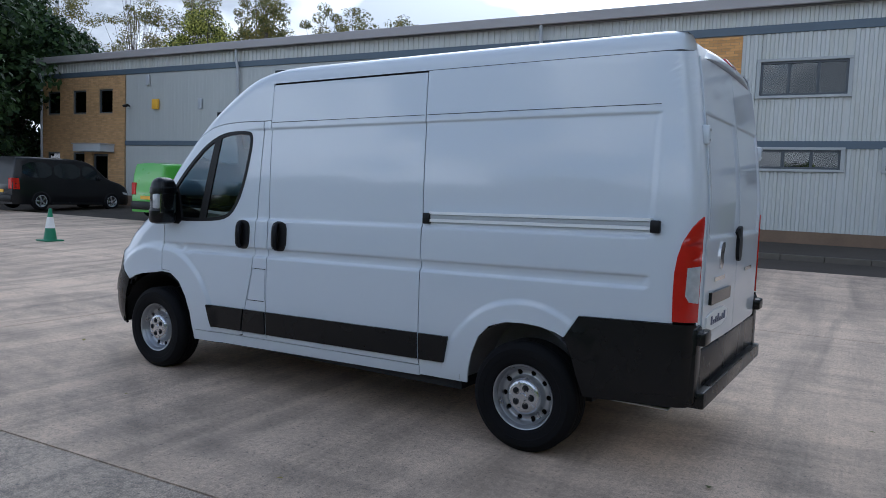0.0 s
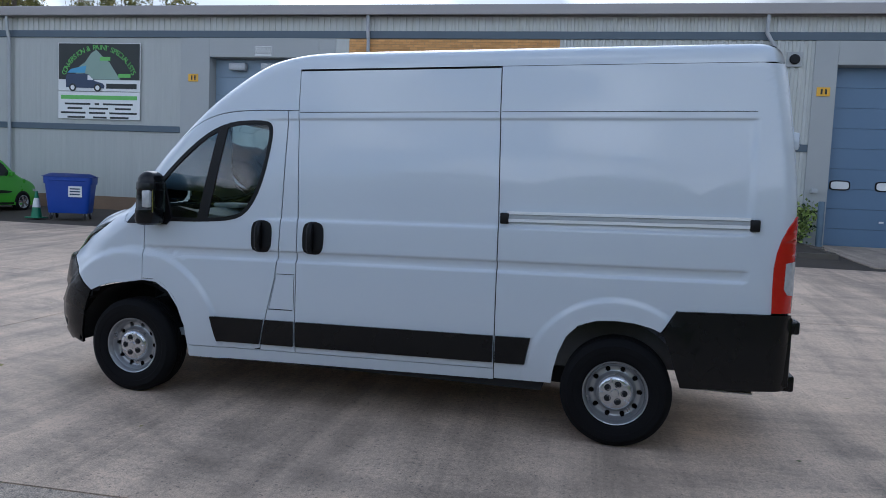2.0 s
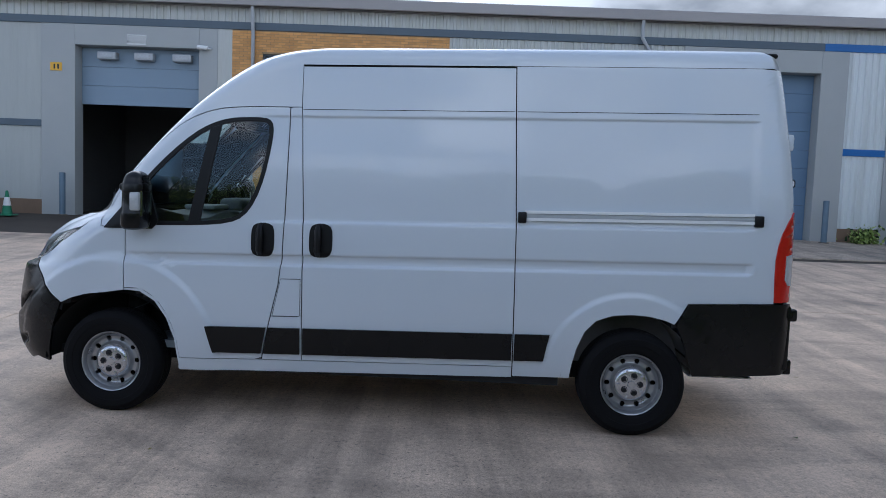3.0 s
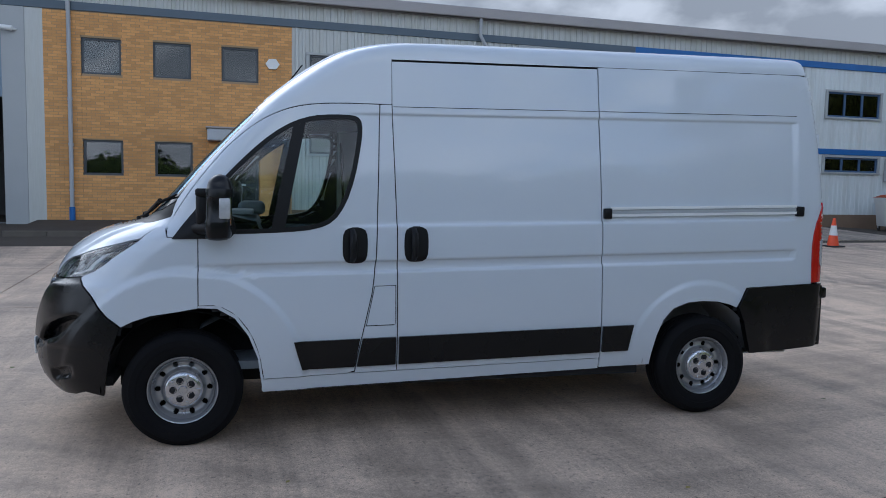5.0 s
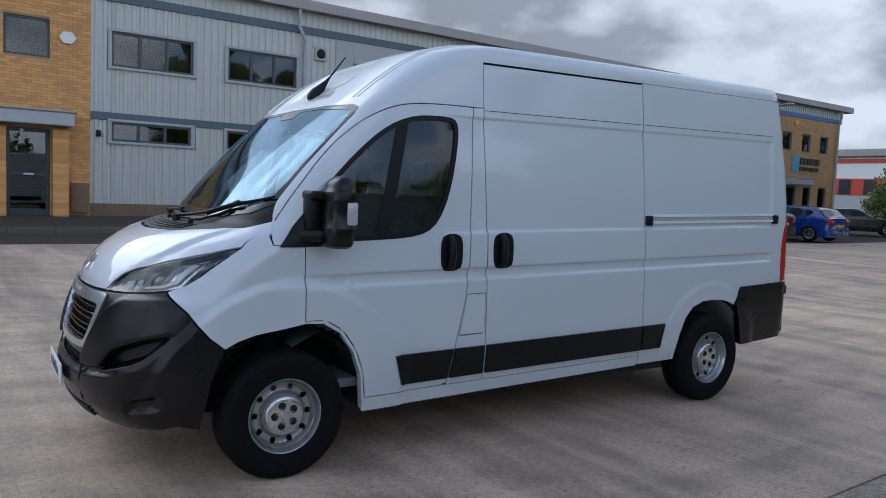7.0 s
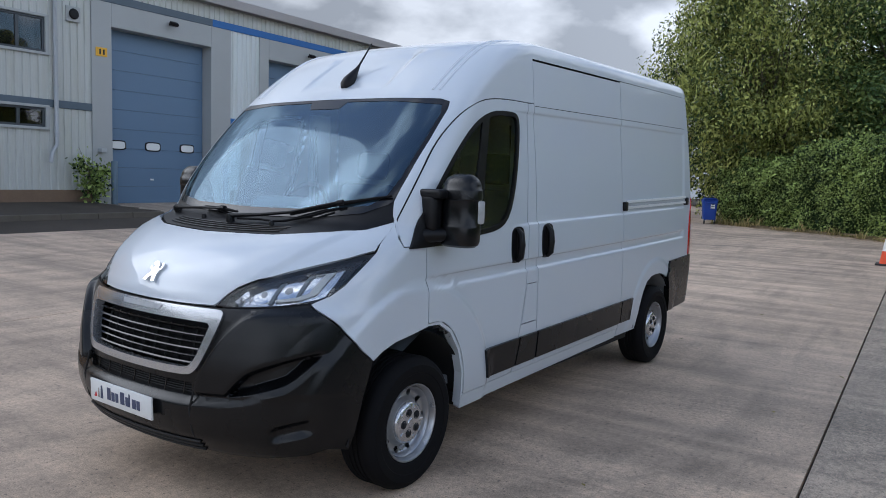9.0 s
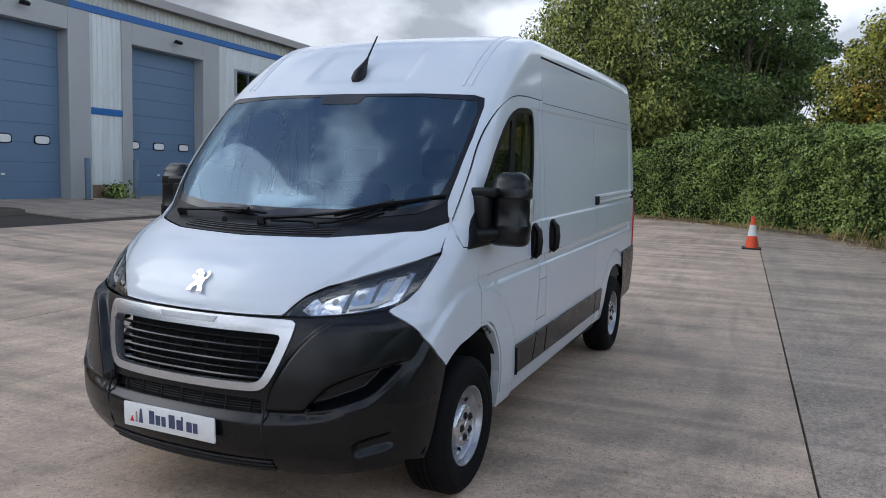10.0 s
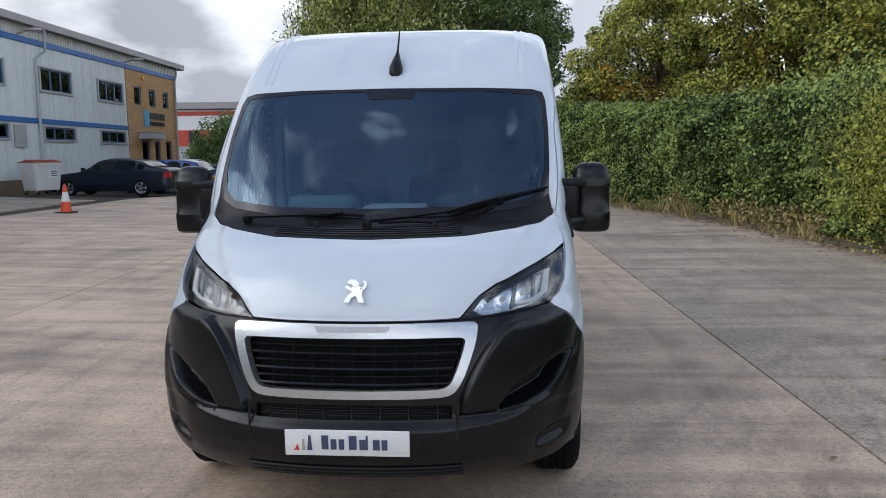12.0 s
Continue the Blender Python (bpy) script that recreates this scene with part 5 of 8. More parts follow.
# backing coloured near-black for the shaded depth of the intake
intake = panel("lower_intake", mirror_loop(LOW_IN), "under", van, "black lower intake with ribs", off=-0.05, thick=0.0)
for k in range(7):
    y = -0.36 + k * 0.12
    bm = bmesh.new()
    tube(bm, [Vector(skin(ay(y, v), v)) - Vector(skin_normal(ay(y, v), v)) * 0.016 for v in (0.600, 0.635, 0.670)], 0.0032, 6)
    part("intake_rib", bm, "gloss", intake)
for v in (0.618, 0.629, 0.640, 0.651):
    bm = bmesh.new()
    tube(bm, [Vector(skin(ay(y, v), v)) - Vector(skin_normal(ay(y, v), v)) * 0.020 for y in np.linspace(-0.41, 0.41, 25)], 0.0025, 6)
    part("intake_bar", bm, "black", intake)
for v in (0.355, 0.376, 0.397):
    bm = bmesh.new()
    tube(bm, [Vector(skin(ay(y, v), v)) + Vector(skin_normal(ay(y, v), v)) * 0.004 for y in np.linspace(-0.46, 0.46, 29)], 0.007, 6)
    part("lower_lip", bm, "black", bumper)
for s in (-1, 1):
    bm = bmesh.new()
    tube(bm, [Vector(skin(ay(s * y, v), v)) + Vector(skin_normal(ay(s * y, v), v)) * 0.0005 for y, v in ((0.43, 0.36), (0.435, 0.45), (0.44, 0.56), (0.447, 0.675))], 0.005, 6)
    part("bumper_joint", bm, "under", bumper)
    pts = [(s * (0.745 + 0.034 * math.cos(t)), 0.716 + 0.013 * math.sin(t) + 0.010 * math.cos(t)) for t in [2 * math.pi * i / 20 for i in range(21)]]
    panel("fog_lamp", run(pts, "y"), "carlens", bumper, "small dark front fog lamp", off=-0.002, thick=0.01, res=0.02)

# plate: a plain white board with plain blocks for its print
plate = thing("number_plate", "", "")
plate.parent = van
plate.matrix_basis = pose(-0.968, 0.010, 0.512, 2, 0, -90)
part("board", boxes((-0.26, 0.26, -0.006, 0.006, -0.0555, 0.0555), bevel=0.005, seg=2), "white", plate, "white plate with plain slate-blue blocks")


def plate_print(parent):
    for x, w, lo, hi in ((-0.150, 0.028, -0.026, 0.034), (-0.112, 0.024, -0.026, 0.018), (-0.078, 0.022, -0.026, 0.018), (-0.036, 0.032, -0.026, 0.034), (0.008, 0.026, -0.026, 0.018), (0.035, 0.008, -0.026, 0.036), (0.064, 0.028, -0.026, 0.018), (0.100, 0.024, -0.026, 0.018)):
        x += 0.045
        part("print_bar", boxes((x, x + w, -0.0085, -0.005, lo, hi)), "plateblue", parent)
    for i, (x, w, hi, m) in enumerate(((-0.225, 0.026, -0.004, "platered"), (-0.188, 0.014, 0.018, "silver"), (-0.166, 0.022, 0.034, "plateblue"))):
        bm = bmesh.new()
        extrude_poly(bm, [(x, -0.030), (x + w, -0.030), (x + w * 0.7, hi), (x + w * 0.3, hi - 0.02 * (i == 0))], 0.003, Matrix.Translation((0, -0.0085, 0)))
        part("print_mark", bm, m, parent)


plate_print(plate)

# badge, a plain bright shape
bm = bmesh.new()
for poly, deep in (([(-0.040, 0.030), (-0.020, 0.018), (0.010, 0.030), (0.034, 0.012), (0.030, -0.012), (0.044, -0.052), (0.020, -0.052), (0.006, -0.020), (-0.014, -0.030), (-0.020, -0.052), (-0.044, -0.052), (-0.034, -0.024), (-0.012, 0.000), (-0.044, 0.018)], 0.010), ([(-0.034, 0.050), (-0.020, 0.060), (-0.002, 0.056), (0.014, 0.040), (0.014, 0.026), (-0.010, 0.022), (-0.016, 0.036), (-0.034, 0.038)], 0.013), ([(0.022, 0.006), (0.044, 0.016), (0.050, 0.040), (0.038, 0.054), (0.028, 0.050), (0.038, 0.038), (0.036, 0.024), (0.020, 0.016)], 0.012)):
    extrude_poly(bm, poly, deep)
bm.normal_update()
part("badge", bm, "chrome", van, "bright chrome badge", at=pose(-0.798, -0.005, 1.114, -38, 0, -90))

# sides: doors, pillars, quarters, sills, rubbing strips
def side_panels(s):
    def line(points, **k):
        return run(points, "x", s, **k)

    win = closed(soft(WIN, 1), "x", s)
    door = line([(0.112, 1.256), (0.112, 0.862)]) + line([(0.112, 0.862), (0.225, 0.860), (0.330, 0.797), (0.412, 0.683), (0.462, 0.55), (0.484, 0.402)], round_=1) + line([(0.482, 0.402), (0.98, 0.402), (1.03, 0.415)]) + line(DOOR_BACK[1:]) + line(DOOR_TOP)
    ring = [(ax(0.03 + r * math.cos(t), 0.36 + r * math.sin(t), s), 0.36 + r * math.sin(t)) for r in (0.665, 0.678, 0.691, 0.704, 0.717, 0.730, 0.743) for t in np.linspace(0.05, 1.5, 40)]
    d = panel("front_door", door, "vanwhite", van, holes=[win], creases=True, res=0.05, extra=ring)
    inner_ = shrink(soft(WIN, 1), 0.028)
    panel("window_rubber", win, "black", d, holes=[clean(closed(inner_, "x", s))], off=0.002, thick=0.02)
    g = panel("side_window", closed(shrink(soft(WIN, 1), 0.012), "x", s), "sideglass", d, "tinted front door window", off=-0.006, thick=0.0)
    g.visible_shadow = False
    panel("window_divider", line([(0.525, 1.285), (0.605, 1.287), (0.735, 1.955), (0.660, 1.925), (0.525, 1.285)]), "black", d, off=0.001, thick=0.012)
    panel("mirror_sail", line([(-0.035, 1.248), (0.29, 1.246), (0.33, 1.29), (0.27, 1.50), (0.22, 1.56), (0.10, 1.42), (-0.035, 1.248)]), "black", d, off=0.010, thick=0.02)
    pil = line(arc_offset(DOOR_BACK, -0.007)) + line([(1.187, 2.057), (1.2565, 2.057), (1.290, 1.30), (1.296, 0.70), (1.297, 0.402), (1.04, 0.402)])
    flap = line([(1.152, 0.940), (1.288, 0.940), (1.290, 0.70), (1.275, 0.690), (1.100, 0.690), (1.152, 0.940)])
    p = panel("door_pillar", pil, "vanwhite", van, creases=True, holes=[clean(flap)], res=0.05)
    panel("filler_flap", closed(shrink([(1.152, 0.940), (1.288, 0.940), (1.290, 0.692), (1.100, 0.692)], 0.005), "x", s), "vanwhite", p, off=0.001, res=0.04)
    sl = line([(1.304, 0.402), (1.303, 0.70), (1.297, 1.30), (1.262, 2.06), (1.260, 2.332)]) + line([(1.260, 2.332), (2.640, 2.332)]) + line([(2.640, 2.332), (2.648, 2.06), (2.678, 1.30), (2.686, 0.70), (2.690, 0.402)]) + line([(2.690, 0.402), (1.304, 0.402)])
    panel("sliding_door", sl, "vanwhite", van, creases=True, res=0.055)
    lamp_edge = [(4.335, 0.858), (4.330, 1.00), (4.330, 1.12), (4.342, 1.21), (4.365, 1.29), (4.40, 1.36), (4.448, 1.425)]
    tail_edge = [(float(TAIL(v)) - 0.006, float(v)) for v in np.linspace(2.343, 1.432, 30)]
    lamp_back = [(float(TAIL(v)) - 0.006, float(v)) for v in np.linspace(1.425, 0.858, 14)]
    qu = line([(2.697, 0.335), (2.697, 0.402), (2.693, 0.70), (2.685, 1.30), (2.655, 2.06), (2.647, 2.343)]) + line([(2.647, 2.343), (4.20, 2.343)]) + line(tail_edge, step=0.2) + line(lamp_edge[::-1]) + line([(4.335, 0.848), (3.80, 0.838), (3.722, 0.712)]) + line(ARCH_R[::-1])
    fold = [(ax(x, v, s), v) for v in sorted(list(np.linspace(1.34, 1.97, 36)) + [c for c in CREASES if 1.02 < c < 2.02]) for x in (4.145, 4.16, 4.175, 4.19, 4.205, 4.22)]
    flare = [(ax(3.44 + r * math.cos(t), 0.33 + r * math.sin(t), s), 0.33 + r * math.sin(t)) for r in (0.515, 0.53, 0.543, 0.556, 0.569, 0.582, 0.595) for t in np.linspace(0.5, 3.05, 46)]
    bend = [(ax(float(TAIL(v)) - o, v, s), v) for v in np.linspace(1.46, 2.335, 26) for o in (0.10, 0.088, 0.074, 0.060, 0.046, 0.033, 0.022, 0.013)]
    panel("rear_quarter", qu, "vanwhite", van, creases=True, res=0.05, extra=fold + bend + flare)
    panel("sill", line([(0.478, 0.395), (2.69, 0.395), (2.69, 0.325), (0.478, 0.315), (0.470, 0.33), (0.478, 0.395)]), "vanwhite", van, off=-0.004, thick=0.04)
    panel("front_sill_post", line([(0.108, 0.846)] + ARCH_F2[1:] + [(0.479, 0.335), (0.479, 0.40), (0.457, 0.55), (0.407, 0.680), (0.325, 0.793), (0.223, 0.855), (0.108, 0.857)], round_=0), "vanwhite", van, off=-0.006, thick=0.05)
    lamp = line(lamp_edge) + line(lamp_back, step=0.2) + line([(4.442, 0.858), (4.335, 0.858)])
    r = panel("tail_lamp", lamp, "red", van, "tall red and clear tail lamp", off=0.010, thick=0.03, res=0.03)
    panel("clear_lens", line([(4.395, 1.15), (4.445, 1.16), (4.445, 0.96), (4.41, 0.968), (4.392, 1.0), (4.395, 1.15)]), "lens", r, off=0.013, thick=0.012, res=0.02)
    bl = line([(3.805, 0.836), (4.442, 0.846)]) + line([(4.442, 0.846), (4.442, 0.395)]) + line([(4.442, 0.395), (4.2, 0.382), (3.850, 0.374), (3.805, 0.50), (3.775, 0.60), (3.727, 0.705), (3.805, 0.836)])
    panel("bumper_corner", bl, "bumper", van, "black plastic rear bumper corner", off=0.016, thick=0.05, res=0.05)
    for o in ([(0.66, 0.618), (0.71, 0.445), (1.031, 0.445), (1.064, 0.618)], [(1.080, 0.618), (1.046, 0.445), (1.290, 0.445), (1.290, 0.618)], [(1.310, 0.618), (1.310, 0.445), (2.683, 0.445), (2.683, 0.618)], [(2.700, 0.618), (2.700, 0.445), (2.895, 0.445), (2.925, 0.618)]):
        panel("rubbing_strip", line(o + [o[0]]), "bumper", van, off=0.016, thick=0.02, res=0.06)
    # joint between the body side and the raised roof section: a dark strip paints its groove's shadow
    for a, c in ((1.268, 2.640), (2.662, 4.19)):
        panel("body_seam", line([(a, 2.0425), (c, 2.0425), (c, 2.0465), (a, 2.0465), (a, 2.0425)]), "under", van, "joint line below the raised roof, its groove shade a dark strip", off=0.0012, thick=0.0)
    # door handles in dark cups
    for x0 in (0.958, 1.342):
        cup = [(x0, 1.105), (x0 - 0.006, 1.19), (x0, 1.275), (x0 + 0.04, 1.300), (x0 + 0.105, 1.300), (x0 + 0.145, 1.275), (x0 + 0.151, 1.19), (x0 + 0.145, 1.105), (x0 + 0.105, 1.080), (x0 + 0.04, 1.080)]
        h = panel("handle_cup", closed(soft(cup, 1), "x", s), "black", van, "black door handle in an oval cup", off=0.004, thick=0.012, res=0.03)
        bm = bmesh.new()
        q = [Vector(skin(ax(x0 + 0.055 + 0.02 * f, v, s), v)) + Vector((0, s * o, 0)) for f, v, o in ((0, 1.095, 0.006), (0.1, 1.12, 0.028), (0.2, 1.19, 0.034), (0.1, 1.255, 0.030), (0, 1.285, 0.006))]
        tube(bm, q, [0.016, 0.022, 0.024, 0.022, 0.016], 10)
        part("grip", bm, "black", h)
    # sliding-door rail
    rl = thing("door_rail", "", "")
    rl.parent = van
    for lo, hi, off, m, nm in ((1.343, 1.362, 0.020, "alu", "rail_edge"), (1.364, 1.388, 0.013, "greytrim", "rail_channel"), (1.390, 1.409, 0.020, "alu", "rail_edge")):
        panel(nm, line([(2.735, lo), (4.19, lo + 0.002), (4.19, hi + 0.002), (2.735, hi), (2.735, lo)]), m, rl, off=off, thick=0.03)
    for a, c in ((2.690, 2.745), (4.185, 4.240)):
        yc = abs(float(skin(ax(3.0, 1.35, s), 1.35)[1]))
        zc = 1.338 + RAKE * (a + c) / 2
        part("rail_end_cap", boxes((a, c, s * (yc + 0.004) - 0.024, s * (yc + 0.004) + 0.024, zc + 0.003, zc + 0.074), bevel=0.008, seg=2), "black", rl)
    # raised seams along the roof edge, from the screen corner to the tail
    for y0, v1 in ((0.755, 2.635), (0.715, 2.672)):
        bm = bmesh.new()
        pts = [Vector(skin(s * ay(y0, v), v) - 0.0095 * skin_normal(s * ay(y0, v), v)) for v in np.linspace(2.085, v1 - 0.04, 26)]
        pts += [Vector(skin(ax(float(x), v1, s), v1) - np.array([0, 0, 0.0095])) for x in np.linspace(pts[-1].x + 0.10, 4.0, 40)]
        tube(bm, pts, 0.014, 12)
        part("roof_seam", bm, "vanwhite", van)
    # wheel housings
    for cx, cz, rad in ((0.03, 0.36, 0.47), (3.44, 0.34, 0.43)):
        bm = bmesh.new()
        ring = [(cx + rad * math.cos(t), cz + rad * math.sin(t)) for t in np.linspace(0.10, math.pi - 0.02, 26)]
        a = [bm.verts.new((x, s * 0.985, z + RAKE * x)) for x, z in ring]
        c = [bm.verts.new((x, s * 0.55, z + RAKE * x)) for x, z in ring]
        for i in range(len(ring) - 1):
            bm.faces.new((a[i], a[i + 1], c[i + 1], c[i]))
        bm.faces.new(c)
        part("wheel_housing", bm, "under" if cx < 1 else "liner", van)
    # door mirror
    m = thing("door_mirror", "", "")
    m.parent = van
    bm = bmesh.new()
    prof = [(1.262, 0.40), (1.265, 0.70), (1.276, 0.92), (1.295, 1.01), (1.366, 1.04), (1.372, 1.03), (1.380, 0.97), (1.45, 0.975), (1.500, 0.97), (1.506, 0.99), (1.510, 1.04), (1.552, 1.04), (1.557, 1.02), (1.562, 0.955), (1.585, 0.90), (1.605, 0.79), (1.622, 0.58), (1.633, 0.32), (1.637, 0.10)]
    rings = []
    for z, k in prof:
        cx, cy = 0.235 + 0.04 * (z - 1.45), s * 1.108
        n = 24
        rings.append([bm.verts.new((cx + 0.076 * k * math.copysign(abs(math.cos(t)) ** 0.7, math.cos(t)) * (1.0 if math.cos(t) > 0 else 0.95), cy + 0.102 * (0.35 + 0.65 * k) * math.copysign(abs(math.sin(t)) ** 0.7, math.sin(t)), z)) for t in [2 * math.pi * i / n for i in range(n)]])
    for r, q in zip(rings, rings[1:]):
        for i in range(24):
            bm.faces.new((r[i], r[(i + 1) % 24], q[(i + 1) % 24], q[i]))
    bm.faces.new(rings[0][::-1])
    bm.faces.new(rings[-1])
    bmesh.ops.recalc_face_normals(bm, faces=bm.faces[:])
    hs = part("housing", bm, "bumper", m, "tall black mirror housing")
    part("arm", boxes((0.10, 0.225, s * 1.00 - 0.07, s * 1.00 + 0.07, 1.508, 1.556), bevel=0.016, seg=3), "black", m)
    bm = bmesh.new()
    tube(bm, [(0.10, s * 0.965, 1.318), (0.13, s * 1.00, 1.322), (0.170, s * 1.04, 1.325), (0.215, s * 1.08, 1.325)], [0.040, 0.038, 0.036, 0.034], 12)
    part("arm", bm, "black", m)
    part("mount", boxes((0.10, 0.19, s * 0.985 - 0.05, s * 0.985 + 0.05, 1.335, 1.535), bevel=0.03, seg=3), "black", m)
    part("indicator", boxes((0.238, 0.302, s * 1.198 - 0.016, s * 1.198 + 0.016, 1.385, 1.505), bevel=0.012, seg=2), "lens", m, "clear side indicator lens")
    gl = boxes((0.296, 0.305, s * 1.108 - 0.075, s * 1.108 + 0.075, 1.35, 1.545), bevel=0.004)
    part("mirror_glass", gl, "chrome", m)


both(side_panels)

# rear: doors, lamps, step
def tail(y, v):
    """The tail as a surface over y and level."""
    y, v = np.asarray(y, float), np.asarray(v, float)
    w, rc = WIDTH(v) - 0.018, 0.09
    t = np.clip((np.abs(y) - (w - rc)) / rc, 0, 0.999)
    x = TAIL(v) - rc * (1 - np.sqrt(1 - t * t)) + 0.012 * (1 - (y / 0.95) ** 2)
    x = x + np.where(v > 1.2, FORM(v), 0) * ease((0.80 - np.abs(y)) / 0.03) * ease((np.abs(y) - 0.03) / 0.03)
    return np.stack([x, y, LEVEL(v) + RAKE * x], -1)


def tail_normal(y, v):
    e = 0.006
    n = np.cross(tail(y + e, v) - tail(y - e, v), tail(y, v + e) - tail(y, v - e))
    n /= np.maximum(np.linalg.norm(n, axis=-1, keepdims=True), 1e-9)
    return n * np.sign(n[..., :1])


def flat(points, step=0.04):
    out = []
    for p, q in zip(points, points[1:] + points[:1]):
        n = max(1, int(math.hypot(q[0] - p[0], q[1] - p[1]) / step))
        out += [(p[0] + (q[0] - p[0]) * i / n, p[1] + (q[1] - p[1]) * i / n) for i in range(n)]
    return out


TK = dict(surface=tail, normal=tail_normal)
panel("rear_frame", flat([(-0.925, 0.42), (0.925, 0.42), (0.900, 1.5), (0.845, 2.30), (0.80, 2.40), (-0.80, 2.40), (-0.845, 2.30), (-0.900, 1.5)]), "vanwhite", van, off=-0.006, thick=0.0, **TK)
for s in (-1, 1):
    o = [(s * 0.004, 0.70), (s * 0.825, 0.70), (s * 0.835, 1.0), (s * 0.838, 1.5), (s * 0.825, 2.0), (s * 0.795, 2.32), (s * 0.004, 2.335)]
    d = panel("rear_door", flat(o), "vanwhite", van, off=0.004, thick=0.02, creases=True, res=0.04, **TK)
    zh = 1.90
    part("hinge", boxes((4.385, 4.442, s * 0.842 - 0.022, s * 0.842 + 0.022, zh + 0.02, zh + 0.125), bevel=0.012, seg=2), "vanwhite", d)
    for dz in (0.045, 0.10):
        part("hinge_pin", boxes((4.434, 4.447, s * 0.842 - 0.010, s * 0.842 + 0.010, zh + dz - 0.008, zh + dz + 0.008), bevel=0.003), "greytrim", d)
panel("rear_handle", flat(soft([(-0.06, 1.14), (0.06, 1.14), (0.055, 1.36), (-0.055, 1.36)], 2)), "black", van, "black upright rear door handle", off=0.025, thick=0.03, **TK)
panel("plate_lamp_bar", flat([(-0.72, 0.93), (-0.22, 0.93), (-0.22, 1.0), (-0.72, 1.0)]), "gloss", van, off=0.022, thick=0.03, **TK)
rp = panel("rear_plate", flat(soft([(-0.76, 0.78), (-0.24, 0.78), (-0.24, 0.89), (-0.76, 0.89)], 1)), "white", van, "white plate with plain slate-blue blocks", off=0.012, thick=0.012, **TK)
for i in range(7):
    y = -0.30 - i * 0.055
    panel("print_bar", flat([(y, 0.812), (y - 0.034, 0.812), (y - 0.034, 0.86 - 0.012 * (i % 3)), (y, 0.86 - 0.012 * (i % 3))]), "plateblue", rp, off=0.015, thick=0.004, **TK)
panel("rear_badge", flat(soft([(-0.52, 1.12), (-0.43, 1.12), (-0.44, 1.20), (-0.40, 1.27), (-0.49, 1.28), (-0.53, 1.22)], 1)), "chrome", van, off=0.012, thick=0.008, **TK)
for y0, y1 in ((-0.62, -0.36), (0.30, 0.55)):
    panel("script_bar", flat([(y0, 1.055), (y1, 1.055), (y1, 1.08), (y0, 1.08)]), "chrome", van, "small bright script shown as a bar", off=0.010, thick=0.006, **TK)
# roof spoiler over the doors, with the brake lamp
bm = bmesh.new()
secs = []
for y in np.linspace(-0.79, 0.79, 41):
    k = max(0.0, 1 - abs(y / 0.79) ** 5)
    drop = 0.035 * abs(y / 0.79) ** 3
    prof = ((3.92, 2.563), (4.05, 2.563), (4.17, 2.556), (4.255, 2.538), (4.315, 2.512), (4.356, 2.482), (4.380, 2.450), (4.376, 2.436), (4.36, 2.432), (4.31, 2.434))
    secs.append([bm.verts.new((x - (0.09 if i < 7 else 0.05) * (1 - k), y, z - drop - (0.03 if i < 7 else 0.0) * (1 - k))) for i, (x, z) in enumerate(prof)])
for r, q in zip(secs, secs[1:]):
    for i in range(9):
        bm.faces.new((r[i], r[i + 1], q[i + 1], q[i]))
bmesh.ops.recalc_face_normals(bm, faces=bm.faces[:])
hl = part("roof_spoiler", bm, "vanwhite", van, smooth=60)
bm = bmesh.new()
box(bm, -0.012, 0.012, -0.125, 0.125, -0.026, 0.026, 0.008, 2, pose(4.346, 0, 2.486, 0, -40, 0))
part("brake_lamp", bm, "red", hl, "red high-level brake lamp")
rb = part("rear_bumper", boxes((4.33, 4.510, -0.90, 0.90, 0.468, 0.565), (4.39, 4.466, -0.90, 0.90, 0.560, 0.785), bevel=0.012, seg=2), "bumper", van, "black rear bumper with a ribbed step")
for i in range(7):
    part("step_rib", boxes((4.460 + i * 0.0068, 4.4635 + i * 0.0068, -0.72, 0.72, 0.566, 0.572)), "black", rb)
for s in (-1, 1):
    part("bumper_block", boxes((4.41, 4.51, s * 0.875 - 0.07, s * 0.875 + 0.07, 0.825, 0.905), bevel=0.014, seg=2), "bumper", rb)
    part("bumper_return", boxes((4.36, 4.468, s * 0.895 - 0.06, s * 0.895 + 0.06, 0.50, 0.93), bevel=0.02, seg=2), "bumper", rb)

# underside
part("pan_hanger", boxes((4.02, 4.06, -0.70, -0.66, 0.41, 0.55), (4.02, 4.06, 0.08, 0.12, 0.41, 0.55)), "under", van)
part("floor_pan", boxes((-0.40, 3.75, -0.55, 0.55, 0.30, 0.42), (0.5, 3.0, -0.93, 0.93, 0.33, 0.40), (3.85, 4.35, -0.85, 0.85, 0.53, 0.56), (-0.60, -0.40, -0.80, 0.80, 0.36, 0.42)), "under", van)
bm = bmesh.new()
tube(bm, [(3.45, -0.8, 0.33), (3.45, 0.8, 0.33)], 0.05, 12)
part("rear_axle", bm, "under", van)
part("spare_wheel_pan", boxes((3.88, 4.30, -0.80, 0.2, 0.402, 0.414), bevel=0.005), "white", van, "pale panel under the tail")
bm = bmesh.new()
tube(bm, [(0.0, -0.62, 0.40), (0.05, -0.62, 0.80)], 0.045, 12)
tube(bm, [(0.03, -0.62, 0.62), (0.05, -0.62, 0.84)], 0.075, 12)
part("suspension_strut", bm, "under", van)


